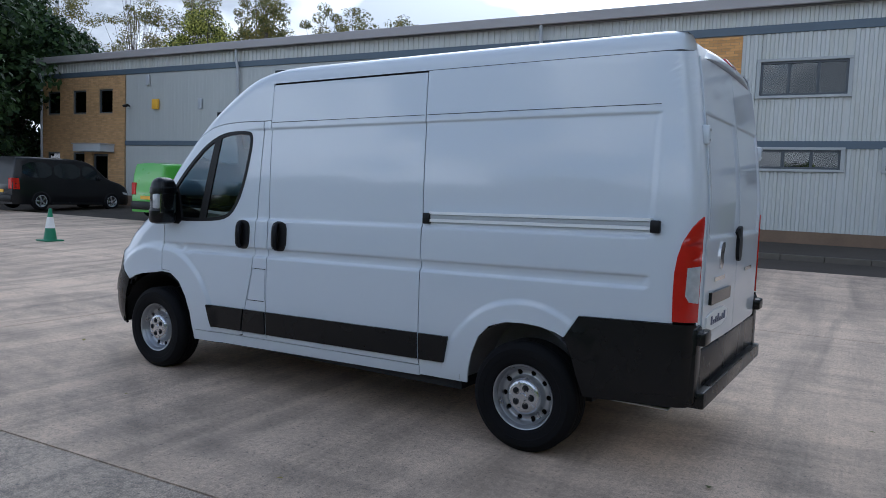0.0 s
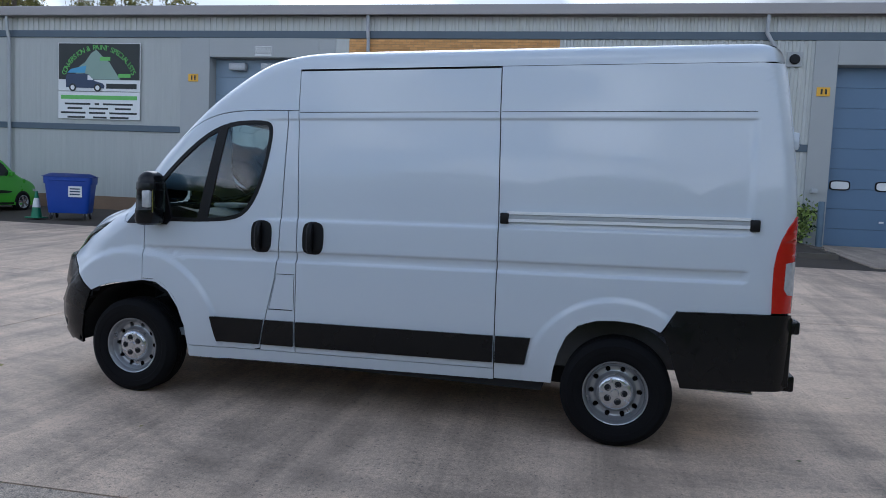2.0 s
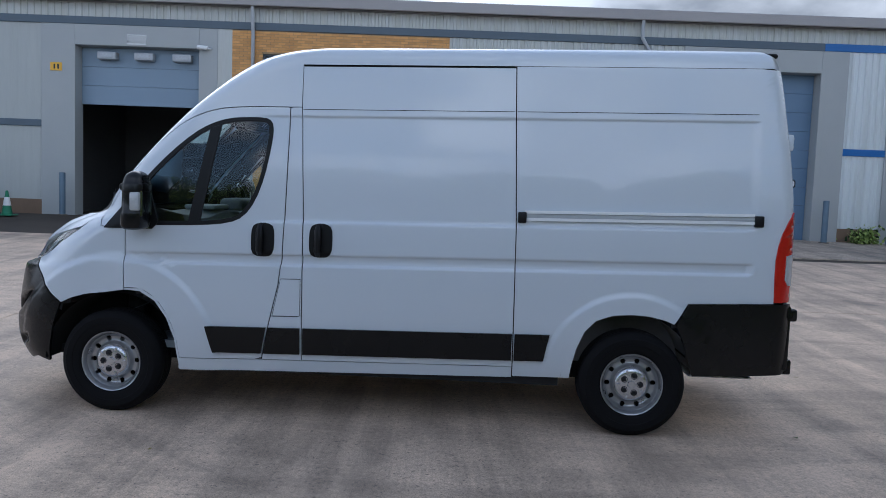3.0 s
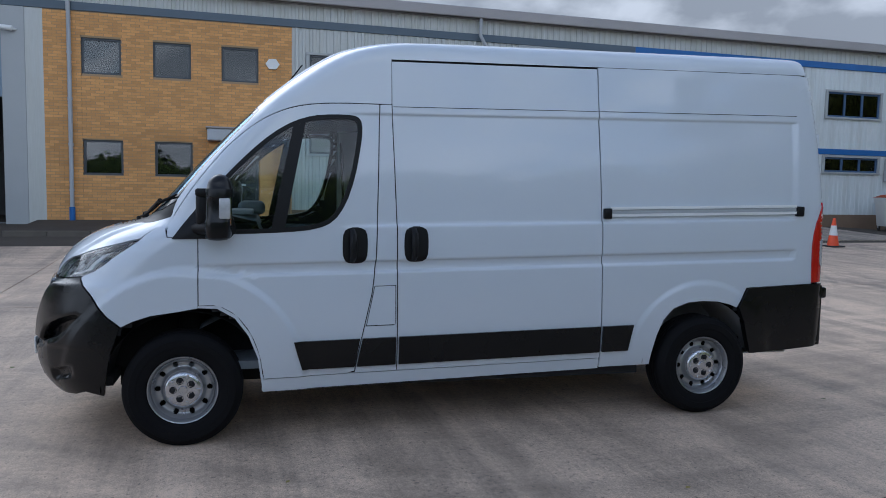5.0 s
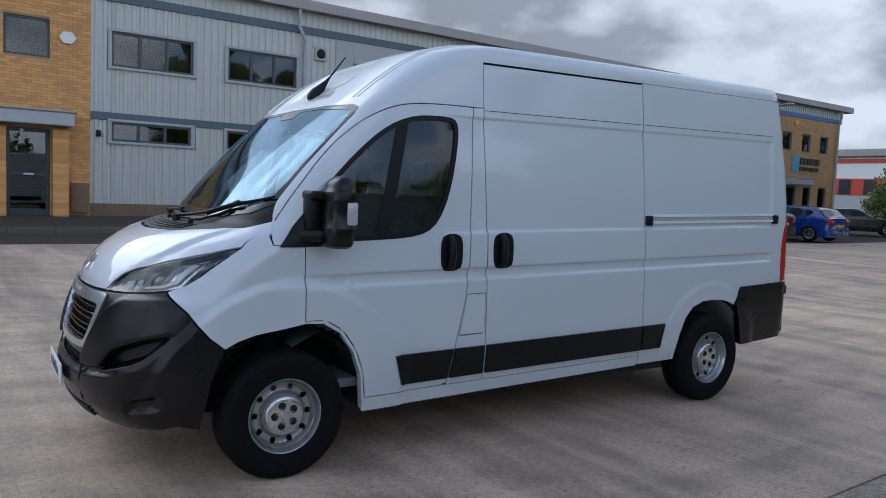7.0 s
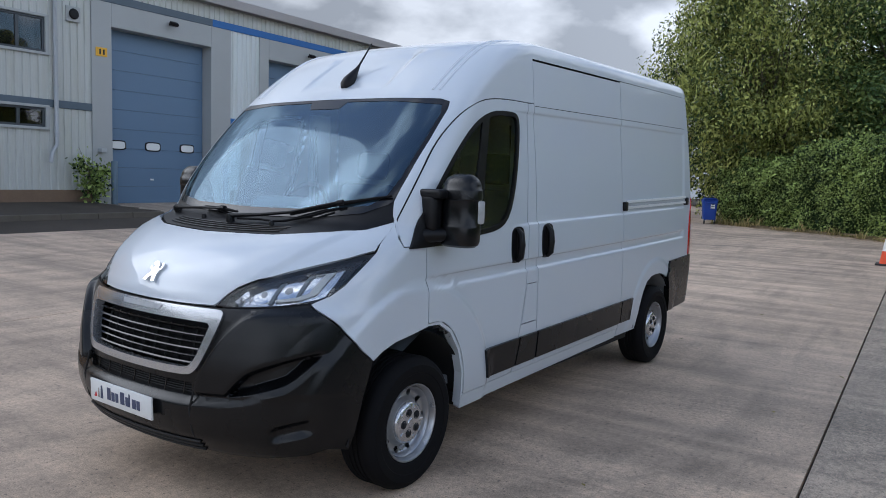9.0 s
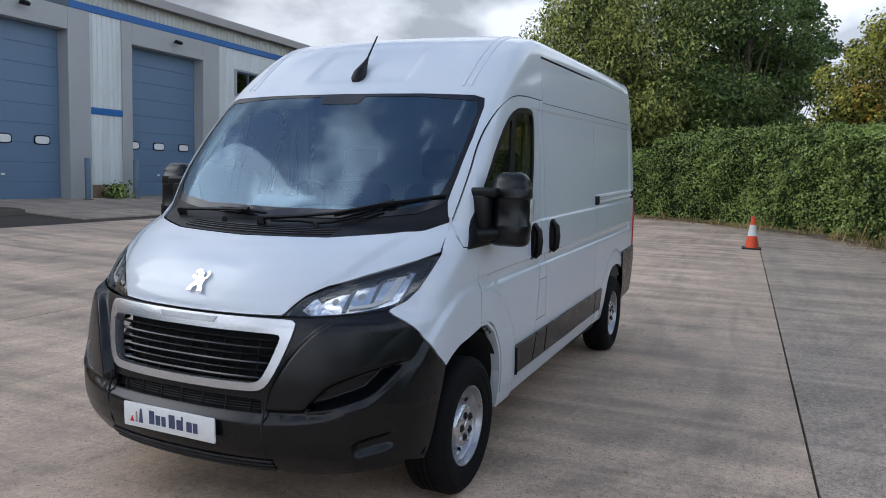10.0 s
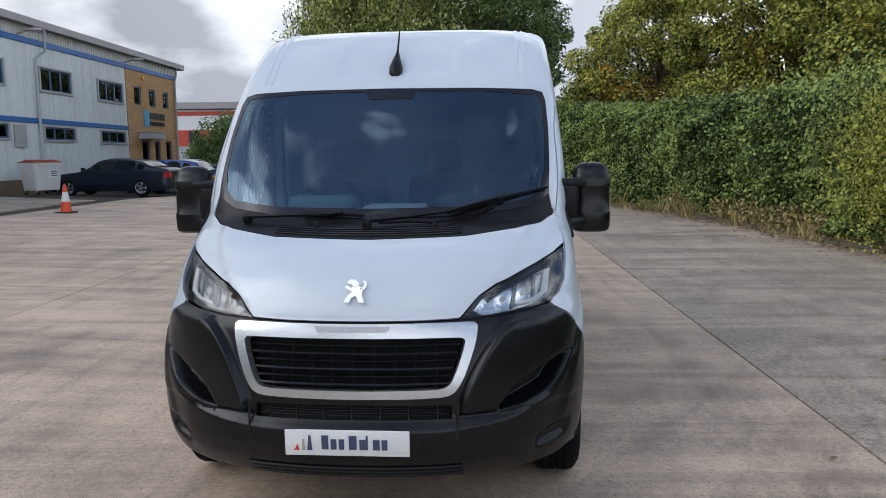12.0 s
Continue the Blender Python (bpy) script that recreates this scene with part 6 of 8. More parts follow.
# wheels
def wheel(x, s, z):
    w = thing("wheel", "", "")
    w.parent = van
    w.matrix_basis = pose(x, s * 0.900, z, 90 * (1 if s < 0 else -1)) @ Matrix.Rotation(radians(18 + 11 * x), 4, "Z")
    R, W = 0.342, 0.112
    bm = bmesh.new()
    lathe(bm, [(0.200, -W * 0.80), (0.214, -W * 0.93), (0.255, -W), (0.29, -W * 1.01), (0.318, -W * 0.93), (0.336, -W * 0.78), (0.3435, -W * 0.60), (R, -W * 0.45), (R, -0.034), (R - 0.008, -0.032), (R - 0.008, -0.026), (R, -0.024), (R, -0.004), (R - 0.008, -0.002), (R - 0.008, 0.004), (R, 0.006), (R, 0.026), (R - 0.008, 0.028), (R - 0.008, 0.034), (R, 0.036), (R, W * 0.45), (0.3435, W * 0.60), (0.336, W * 0.78), (0.318, W * 0.93), (0.303, W * 0.985), (0.300, W * 1.025), (0.285, W * 1.03), (0.262, W * 1.02), (0.258, W * 0.99), (0.222, W * 0.97), (0.208, W * 0.90), (0.200, W * 0.80)], 72)
    part("tyre", bm, "rubber", w, "black commercial tyre")
    # steel disc with ten holes
    bm = bmesh.new()
    n = 200
    prof = [(0.084, 0.066), (0.112, 0.066), (0.120, 0.050), (0.127, 0.036), (0.132, 0.033), (0.135, 0.0325), (0.138, 0.032), (0.1415, 0.0315), (0.145, 0.0315), (0.1485, 0.0315), (0.152, 0.032), (0.1555, 0.033), (0.159, 0.035), (0.162, 0.038), (0.165, 0.042), (0.168, 0.048), (0.175, 0.064), (0.1795, 0.069), (0.1815, 0.062), (0.190, 0.088), (0.195, 0.098), (0.2005, 0.100), (0.202, 0.094), (0.198, 0.084), (0.192, 0.02), (0.192, -0.09)]
    rings = [[bm.verts.new((r * math.cos(2 * math.pi * i / n), r * math.sin(2 * math.pi * i / n), h)) for i in range(n)] for r, h in prof]
    for k, (a, c) in enumerate(zip(rings, rings[1:])):
        rm = (prof[k][0] + prof[k + 1][0]) / 2
        for i in range(n):
            t = 2 * math.pi * (i + 0.5) / n
            sec = (t / (2 * math.pi) * 10) % 1.0 - 0.5
            if 0.128 < rm < 0.1675 and ((sec * 2 * math.pi / 10 * rm) / 0.0165) ** 2 + ((rm - 0.1485) / 0.0175) ** 2 < 1.0:
                continue
            bm.faces.new((a[i], a[(i + 1) % n], c[(i + 1) % n], c[i]))
    rim = part("rim", bm, "rimsilver_shaded", w, "silver pressed-steel rim with round holes")
    bm = bmesh.new()
    lathe(bm, [(0.0, -0.03), (0.188, -0.03), (0.188, -0.04), (0, -0.04)], 40)
    part("brake_disc", bm, "under", w)
    bm = bmesh.new()
    lathe(bm, [(0.0, 0.096), (0.022, 0.096), (0.026, 0.091), (0.080, 0.090), (0.096, 0.087), (0.106, 0.078), (0.111, 0.060)], 48)
    cap = part("hub_cap", bm, "silver", w, "silver plastic hub cap")
    for k in range(5):
        t = 2 * math.pi * k / 5 + 0.3
        bm = bmesh.new()
        lathe(bm, [(0.0, 0.101), (0.009, 0.101), (0.013, 0.096), (0.0135, 0.0905), (0.0175, 0.0905), (0.018, 0.0925), (0.021, 0.0925), (0.0215, 0.088)], 14, Matrix.Translation((0.056 * math.cos(t), 0.056 * math.sin(t), 0)))
        part("wheel_bolt", bm, "under", cap)
        bm = bmesh.new()
        box(bm, 0.072, 0.096, -0.007, 0.007, 0.086, 0.0935, 0.002, 1, Matrix.Rotation(t + 0.63, 4, "Z"))
        part("cap_rib", bm, "silver", cap)
    return w


for x, z in ((0.018, 0.364), (3.468, 0.377)):
    for s in (-1, 1):
        wheel(x, s, z)

# aerial, wipers, scuttle vents
bm = bmesh.new()
tube(bm, [(0.515, -0.01, 2.140), (0.528, -0.01, 2.158), (0.555, -0.01, 2.190), (0.59, -0.01, 2.230), (0.625, -0.01, 2.272), (0.65, -0.01, 2.305), (0.76, -0.01, 2.45)], [0.024, 0.038, 0.040, 0.028, 0.014, 0.0065, 0.0045], 14)
part("aerial", bm, "black", van, "short black roof aerial")


def on_screen(y, v, lift):
    a = ay(y, v)
    return Vector(skin(a, v)) + Vector(skin_normal(a, v)) * lift


for arm, blade in (([(0.655, 1.360), (0.50, 1.366), (0.36, 1.372), (0.20, 1.376)], [(0.36, 1.387), (0.20, 1.383), (0.05, 1.374)]), ([(0.027, 1.338), (-0.17, 1.360), (-0.36, 1.385), (-0.60, 1.446)], [(-0.355, 1.381), (-0.60, 1.444), (-0.855, 1.496)])):
    wp = thing("wiper", "", "")
    wp.parent = van
    bm = bmesh.new()
    tube(bm, [on_screen(y, v, 0.026) for y, v in arm], [0.013, 0.009, 0.008, 0.006], 8)
    part("wiper_arm", bm, "black", wp)
    bm = bmesh.new()
    tube(bm, [on_screen(arm[0][0], arm[0][1], h) for h in (-0.006, 0.018, 0.036)], [0.024, 0.022, 0.014], 12)
    part("pivot_cap", bm, "black", wp)
    bm = bmesh.new()
    tube(bm, [on_screen(y, v, 0.014) for y, v in blade], [0.007, 0.011, 0.006], 8)
    part("wiper_blade", bm, "rubber", wp)
    bm = bmesh.new()
    tube(bm, [on_screen(y, v, 0.022) for y, v in (blade[1], (blade[1][0] - 0.035, blade[1][1] + (0.009 if blade[0][0] < 0 else -0.001)))], 0.014, 8)
    part("blade_clip", bm, "black", wp)
bm = bmesh.new()
tube(bm, [on_screen(y, v, 0.012) for y, v in ((-0.03, 1.340), (-0.20, 1.346), (-0.303, 1.340), (-0.37, 1.350), (-0.50, 1.388), (-0.59, 1.420))], 0.006, 8)
part("washer_hose", bm, "rubber", van)
for y, v in ((0.278, 1.342), (-0.303, 1.336)):
    bm = bmesh.new()
    tube(bm, [on_screen(y, v, h) for h in (-0.008, 0.008, 0.018)], [0.015, 0.013, 0.008], 10)
    part("washer_jet", bm, "black", van)
for k in range(4):
    v = 1.302 + 0.0075 * k
    bm = bmesh.new()
    tube(bm, [on_screen(y, v + 0.010 * (y / 0.5) ** 2, -0.003) for y in np.linspace(-0.44, 0.46, 21)], 0.003, 5)
    part("vent_bar", bm, "gloss", van)

# cab inside
cab = thing("cab_interior", "", "")
cab.parent = van
bm = bmesh.new()
secs = []
for y in np.linspace(-0.86, 0.86, 25):
    dip = 0.02 * math.cos(y * 7)
    secs.append([bm.verts.new((x, y, z)) for x, z in ((-0.10, 1.20), (0.02, 1.345 + 0.3 * dip), (0.28, 1.375 + dip), (0.44, 1.34 + dip), (0.50, 1.22), (0.46, 1.0), (0.30, 0.80), (0.1, 0.7))])
for r, q in zip(secs, secs[1:]):
    for i in range(7):
        bm.faces.new((r[i], r[i + 1], q[i + 1], q[i]))
bmesh.ops.recalc_face_normals(bm, faces=bm.faces[:])
part("dashboard", bm, "trim", cab, "dark moulded dashboard")
part("instrument_hood", boxes((0.30, 0.50, 0.22, 0.60, 1.36, 1.46), bevel=0.04, seg=3), "trim", cab)
part("dash_tray", boxes((0.18, 0.42, -0.20, 0.14, 1.375, 1.41), bevel=0.015, seg=2), "greytrim", cab)
bm = bmesh.new()
n = 36
ring = [Vector((0.60 + 0.05 * math.cos(t), 0.41 + 0.205 * math.sin(t), 1.35 + 0.195 * math.cos(t))) for t in [2 * math.pi * i / n for i in range(n + 1)]]
tube(bm, ring, 0.016, 8, caps=False)
tube(bm, [ring[9], (0.575, 0.41, 1.33), ring[27]], 0.014, 8)
tube(bm, [(0.575, 0.41, 1.33), (0.40, 0.41, 1.20)], 0.035, 10)
part("steering_wheel", bm, "black", cab, "dark steering wheel on the kerb-far side")
for y, w in ((0.41, 0.25), (-0.22, 0.23), (-0.64, 0.21)):
    st = thing("cab_seat", "", "")
    st.parent = van
    part("cushion", boxes((0.62, 1.10, y - w, y + w, 0.78, 0.95), bevel=0.05, seg=3), "seat", st)
    bm = bmesh.new()
    box(bm, -0.07, 0.07, y - w, y + w, 0.0, 0.66, 0.05, 3, pose(1.10, 0, 0.90, 0, 14, 0))
    part("backrest", bm, "seat", st)
    bm = bmesh.new()
    box(bm, -0.05, 0.05, y - 0.13, y + 0.13, 0.0, 0.20, 0.04, 3, pose(1.27, 0, 1.58, 0, 10, 0))
    part("headrest", bm, "seat", st)
part("bulkhead", boxes((1.42, 1.45, -0.90, 0.90, 0.42, 2.36)), "greytrim", cab, "grey bulkhead behind the seats")
part("cab_floor", boxes((-0.1, 1.42, -0.88, 0.88, 0.45, 0.50)), "trim", cab)
part("headlining", boxes((0.62, 1.42, -0.80, 0.80, 2.16, 2.18)), "greytrim", cab)
for s in (-1, 1):
    part("door_card", boxes((0.16, 1.14, s * 0.93 - 0.02, s * 0.93 + 0.02, 0.90, 1.26), bevel=0.01), "trim", cab)
    part("pillar_trim", boxes((1.10, 1.30, s * 0.885 - 0.02, s * 0.885 + 0.02, 1.25, 2.05), bevel=0.01), "greytrim", cab)
    bm = bmesh.new()
    tube(bm, [(1.13, s * 0.85, 1.95), (1.15, s * 0.86, 1.5), (1.12, s * 0.80, 1.0)], 0.012, 6)
    part("seat_belt", bm, "black", cab)


# ---- yard things ----
M.update(
    cone_orange=surf("orange_cone_plastic", (0.75, 0.085, 0.02), 0.45, var=0.15, scale=6, bump=0.05),
    cone_green=surf("green_cone_plastic", (0.012, 0.17, 0.08), 0.45, var=0.15, scale=6, bump=0.05),
    cone_white=surf("white_reflective_sleeve", (0.72, 0.72, 0.70), 0.45, var=0.12, scale=8, bump=0.05),
    cone_base=surf("black_rubber_base", (0.03, 0.028, 0.028), 0.8, var=0.2, scale=8),
    bin_blue=surf("blue_bin_plastic", (0.012, 0.055, 0.33), 0.45, var=0.1, scale=4, bump=0.1),
    bin_white=surf("white_bin_plastic", (0.66, 0.66, 0.64), 0.5, var=0.1, scale=4, bump=0.1),
    bin_orange=surf("orange_bin_lid", (0.62, 0.12, 0.03), 0.5, var=0.1, scale=4, bump=0.1),
    car_green=surf("green_van_paint", (0.075, 0.36, 0.018), 0.3, var=0.05, scale=3, bump=0, coat=0.6),
    car_black=surf("black_van_paint", (0.005, 0.005, 0.006), 0.35, var=0.1, scale=3, bump=0, coat=0.25, spec=0.2),
    car_navy=surf("dark_blue_car_paint", (0.004, 0.010, 0.022), 0.35, var=0.05, scale=3, bump=0, coat=0.35, spec=0.25),
    car_blue=surf("bright_blue_car_paint", (0.006, 0.040, 0.24), 0.25, var=0.05, scale=3, bump=0, coat=0.8),
    car_dark=surf("black_car_paint", (0.012, 0.013, 0.015), 0.25, var=0.05, scale=3, bump=0, coat=0.8),
    carglass=surf("dark_car_glass", (0.006, 0.009, 0.010), 0.05, var=0.02, bump=0, spec=0.5),
    orange_print=surf("orange_print", (0.72, 0.14, 0.03), 0.4, var=0.05, bump=0),
    signgreen=surf("green_print", (0.16, 0.48, 0.10), 0.5, var=0.03, bump=0),
    signgrey=surf("grey_green_print", (0.26, 0.36, 0.30), 0.5, var=0.05, bump=0),
    signblue=surf("blue_print", (0.10, 0.34, 0.55), 0.5, var=0.03, bump=0),
    signdark=surf("dark_print", (0.015, 0.02, 0.018), 0.5, var=0.03, bump=0),
    navyprint=surf("navy_print", (0.03, 0.05, 0.10), 0.5, var=0.03, bump=0),
    post=surf("blue_grey_post_paint", (0.10, 0.15, 0.20), 0.5, var=0.2, scale=5, bump=0.1),
    red_wall=surf("red_cladding", (0.50, 0.06, 0.035), 0.5, var=0.08, scale=1, bump=0),
    drygrass=leaf_mat("dry_grass", (0.14, 0.14, 0.045), (0.55, 0.44, 0.20)),
)


def cone(x, y, z, mat, label, h=0.75):
    c = thing("traffic_cone", label, "cone", at=pose(x, y, z), group="traffic cones")
    part("base", boxes((-0.21, 0.21, -0.21, 0.21, 0.0, 0.035), bevel=0.012, seg=2), "cone_base" if mat == "cone_orange" else mat, c)
    r = lambda q: 0.150 - 0.118 * q
    for lo, hi, m, nm in ((0.03, 0.40, mat, "lower_body"), (0.40, 0.74, "cone_white", "sleeve"), (0.74, 0.97, mat, "upper_body")):
        o = 0.003 if nm == "sleeve" else 0
        bm = bmesh.new()
        lathe(bm, [(r(lo) + o, lo * h), (r(hi) + o, hi * h)], 28)
        part(nm, bm, m, c)
    bm = bmesh.new()
    lathe(bm, [(r(0.97), 0.97 * h), (r(0.97) + 0.004, 0.98 * h), (0.024, h), (0.0, h)], 20)
    part("tip", bm, mat, c)
    return c


cone(9.9, 2.83, ground_z(9.9, 2.83), "cone_orange", "orange traffic cone with a white sleeve on the slab joint")
cone(10.1, 11.45, ground_z(10.1, 11.45), "cone_orange", "orange traffic cone with a white sleeve on open concrete")
cone(10.35, 15.45, ground_z(10.35, 15.45), "cone_orange", "orange traffic cone with a white sleeve near the building")
cone(-16.2, 10.6, ground_z(-16.2, 10.6), "cone_green", "green traffic cone with a white sleeve on open concrete")
cone(-17.0, 17.7, ground_z(-17.0, 17.7), "cone_green", "green traffic cone with a white sleeve beside a bin")
cone(-15.3, 20.4, ground_z(-15.3, 20.4), "cone_green", "green traffic cone with a white sleeve by the plinth", 0.70)


def wheelie(name, x, y, rz, body, lid, label, big):
    b = thing(name, label, "bin", at=pose(x, y, ground_z(x, y), 0, 0, rz))
    w, d, h = (0.60, 0.42, 1.22) if big else (0.27, 0.33, 0.98)
    bm = bmesh.new()
    rows = [(0.17, 0.84), (0.20, 0.86), (h * 0.80, 0.985), (h * 0.80, 1.03), (h * 0.84, 1.04), (h - 0.05, 1.05)]
    rings = []
    for z, k in rows:
        rings.append([bm.verts.new((w * k * math.copysign(abs(math.cos(t)) ** 0.22, math.cos(t)), d * k * math.copysign(abs(math.sin(t)) ** 0.22, math.sin(t)), z)) for t in [2 * math.pi * (i + 0.5) / 32 for i in range(32)]])
    for r, q in zip(rings, rings[1:]):
        for i in range(32):
            bm.faces.new((r[i], r[(i + 1) % 32], q[(i + 1) % 32], q[i]))
    bm.faces.new(rings[0][::-1])
    bm.faces.new(rings[-1])
    part("body", bm, body, b)
    bm = bmesh.new()
    secs = [[bm.verts.new((xx, yy, h - 0.05 + 0.10 * (1 - (yy / (d * 1.1)) ** 2) * (1 if abs(xx) < w * 1.07 else 0.3))) for yy in np.linspace(-d * 1.10, d * 1.10, 9)] for xx in np.linspace(-w * 1.08, w * 1.08, 9)]
    for r, q in zip(secs, secs[1:]):
        for i in range(8):
            bm.faces.new((r[i], q[i], q[i + 1], r[i + 1]))
    bmesh.ops.solidify(bm, geom=bm.faces[:], thickness=0.03)
    part("lid", bm, lid, b)
    for sx in (-1, 1):
        for sy in ((-1, 1) if big else (-1,)):
            bm = bmesh.new()
            lathe(bm, [(0.0, -0.022), (0.085, -0.022), (0.09, -0.012), (0.09, 0.012), (0.085, 0.022), (0.0, 0.022)], 20, Matrix.Translation((sx * w * 0.72, sy * d * 0.70, 0.09)) @ Matrix.Rotation(radians(90), 4, "Y"))
            part("wheel", bm, "cone_base", b)
            part("castor_fork", boxes((sx * w * 0.72 - 0.035, sx * w * 0.72 + 0.035, sy * d * 0.70 - 0.03, sy * d * 0.70 + 0.03, 0.10, 0.20)), "greytrim", b)
    part("label_panel", boxes((w * 0.05, w * 0.62, -d * 0.985 - 0.012, -d * 0.93, 0.62, 0.92), bevel=0.004), "white", b, "white printed panel")
    for k in range(3):
        part("print_bar", boxes((w * 0.12, w * 0.55, -d * 0.985 - 0.016, -d * 0.985 - 0.010, 0.68 + k * 0.075, 0.715 + k * 0.075)), "navyprint", b)
    part("front_grip", boxes((-w * 0.8, w * 0.8, -d * 1.12, -d * 1.06, h - 0.16, h - 0.12), bevel=0.01), body, b)
    return b


wheelie("waste_bin", -16.15, 18.0, 24, "bin_blue", "bin_blue", "large blue four-wheeled waste bin with a lid", True)
wheelie("waste_bin", 17.8, 20.35, -20, "bin_white", "bin_orange", "large white waste bin with an orange lid", True)
wheelie("wheelie_bin", 22.3, 9.45, -70, "bin_blue", "bin_blue", "blue wheelie bin beside the hedge", False)


def car(name, x, y, rz, L, W, tops, belt, glass, paint, label, hatch=0.0, wheel_at=(0.17, 0.78), wr=0.32, roofw=0.78, category="car"):
    """A parked vehicle. tops: (share of the length from the nose, height). glass: side windows as (x, height) outlines in shares and metres."""
    c = thing(name, label, category, at=pose(x, y, ground_z(x, y), 0, 0, rz))
    top = Table(tops)
    plan = Table([(0.0, 0.74), (0.04, 0.86), (0.14, 0.97), (0.3, 1.0), (0.75, 1.0), (0.92, 0.95), (0.98, 0.88), (1.0, 0.80)])

    def side(u, z, s=-1):
        u, z = np.asarray(u, float), np.asarray(z, float)
        t = top(u)
        w = W / 2 * plan(u)
        k = np.where(z < 0.45, 0.955 + 0.045 * z / 0.45, 1.0 - 0.02 * np.clip((z - 0.45) / (belt - 0.45), 0, 1))
        up = np.clip((z - belt) / np.maximum(tops_max - belt, 0.05), 0, 1)
        k = k * (1 - (1 - roofw) * up)
        edge = np.clip((z - (t - 0.09)) / 0.09, 0, 1)
        return np.stack([(u - 0.5) * L, s * (w * k - 0.10 * (1 - np.sqrt(1 - np.minimum(edge, 0.999) ** 2))), z], -1)

    tops_max = max(p[1] for p in tops)
    us = np.linspace(0, 1, 60)
    bm = bmesh.new()
    secs = []
    for u in us:
        t = float(top(u))
        zs = np.concatenate([np.linspace(0.2, max(t - 0.09, 0.25), 14), t - 0.09 + 0.09 * np.sin(np.linspace(0.15, math.pi / 2, 6))])
        sec = [tuple(side(u, z)) for z in zs]
        hw = abs(sec[-1][1])
        sec += [(sec[-1][0], -hw + 2 * hw * k / 6, t + 0.03 * math.sin(math.pi * k / 6) * (u > 0.25)) for k in range(1, 6)]
        sec += [(px, -py, pz) for px, py, pz in sec[:20][::-1]]
        secs.append([bm.verts.new(p) for p in sec])
    for r, q in zip(secs, secs[1:]):
        for i in range(len(r) - 1):
            bm.faces.new((r[i], q[i], q[i + 1], r[i + 1]))
    bm.faces.new(secs[0])
    bm.faces.new(secs[-1][::-1])
    bmesh.ops.recalc_face_normals(bm, faces=bm.faces[:])
    part("body", bm, paint, c, smooth=45)

    for s in (-1, 1):
        def sf(u, z, s=s):
            return side(u, z, s)

        def nf(u, z, s=s):
            n = np.zeros((len(np.atleast_1d(u)), 3))
            n[:, 1], n[:, 2] = s, 0.2 * (np.asarray(z) > belt)
            return n / np.linalg.norm(n, axis=-1, keepdims=True)

        for g in glass:
            panel("side_window", flat(soft(list(g), 1), 0.02), "carglass", c, off=0.006, thick=0.01, res=0.05, surface=sf, normal=nf)
        for f in wheel_at:
            u0 = f
            # no arch is cut: a dark patch on the side paints its shaded gap
            arch = [(u0 + (wr + 0.05) / L * math.cos(t), max(0.21, wr - 0.02 + (wr + 0.05) * math.sin(t))) for t in np.linspace(0, math.pi, 15)]
            panel("wheel_arch", flat(arch, 0.03), "under", c, off=0.004, thick=0.0, res=0.05, surface=sf, normal=nf)
            wx = (f - 0.5) * L
            at = Matrix.Translation((wx, s * (W / 2 - 0.09), wr)) @ Matrix.Rotation(radians(90 * -s), 4, "X")
            bm = bmesh.new()
            lathe(bm, [(wr * 0.66, 0.08), (wr * 0.70, 0.105), (wr * 0.9, 0.11), (wr * 0.98, 0.085), (wr, 0.05), (wr, -0.08), (wr * 0.6, -0.09)], 32, at)
            wh = part("wheel", bm, "rubber", c)
            bm = bmesh.new()
            lathe(bm, [(wr * 0.67, 0.100), (wr * 0.64, 0.102), (wr * 0.62, 0.06), (0.0, 0.05)], 32, at)
            part("rim", bm, "greytrim", wh)
            bm = bmesh.new()
            for k in range(5):
                for dt in (-0.13, 0.13):
                    t = 2 * math.pi * k / 5 + dt
                    box(bm, 0.02, wr * 0.64, -0.018, 0.018, 0.085, 0.10, 0.0, 1, at @ Matrix.Rotation(t, 4, "Z"))
            lathe(bm, [(0.0, 0.104), (0.05, 0.103), (0.055, 0.09)], 16, at)
            part("spokes", bm, "silver", wh, smooth=0)
        z0, z1 = (0.72, 0.92) if tops_max < 1.6 else (0.75, 1.15)
        panel("tail_lamp", flat([(0.955, z0), (0.995, z0), (0.992, z1), (0.962, z1)], 0.03), "red", c, off=0.012, thick=0.02, res=0.05, surface=sf, normal=nf)
        panel("headlamp", flat([(0.012, 0.60), (0.07, 0.64), (0.075, 0.72), (0.02, 0.68)], 0.03), "lens", c, off=0.01, thick=0.02, res=0.05, surface=sf, normal=nf)
        panel("sill_trim", flat([(wheel_at[0] + 0.09, 0.22), (wheel_at[1] - 0.09, 0.22), (wheel_at[1] - 0.09, 0.29), (wheel_at[0] + 0.09, 0.29)], 0.05), "black", c, off=0.008, thick=0.01, surface=sf, normal=nf)
        part("door_mirror", boxes(((0.30 - 0.5) * L, (0.30 - 0.5) * L + 0.14, s * (W / 2 + 0.02) - 0.06, s * (W / 2 + 0.02) + 0.10, belt - 0.02, belt + 0.13), bevel=0.03, seg=2), paint, c)
    # rear face: lamp bars, screen, bumper, plain plate
    hw = W / 2 * 0.80
    xr = L / 2
    part("rear_bumper", boxes((xr - 0.12, xr + 0.05, -hw, hw, 0.28, 0.55), bevel=0.04, seg=2), paint if tops_max < 1.6 else "black", c)
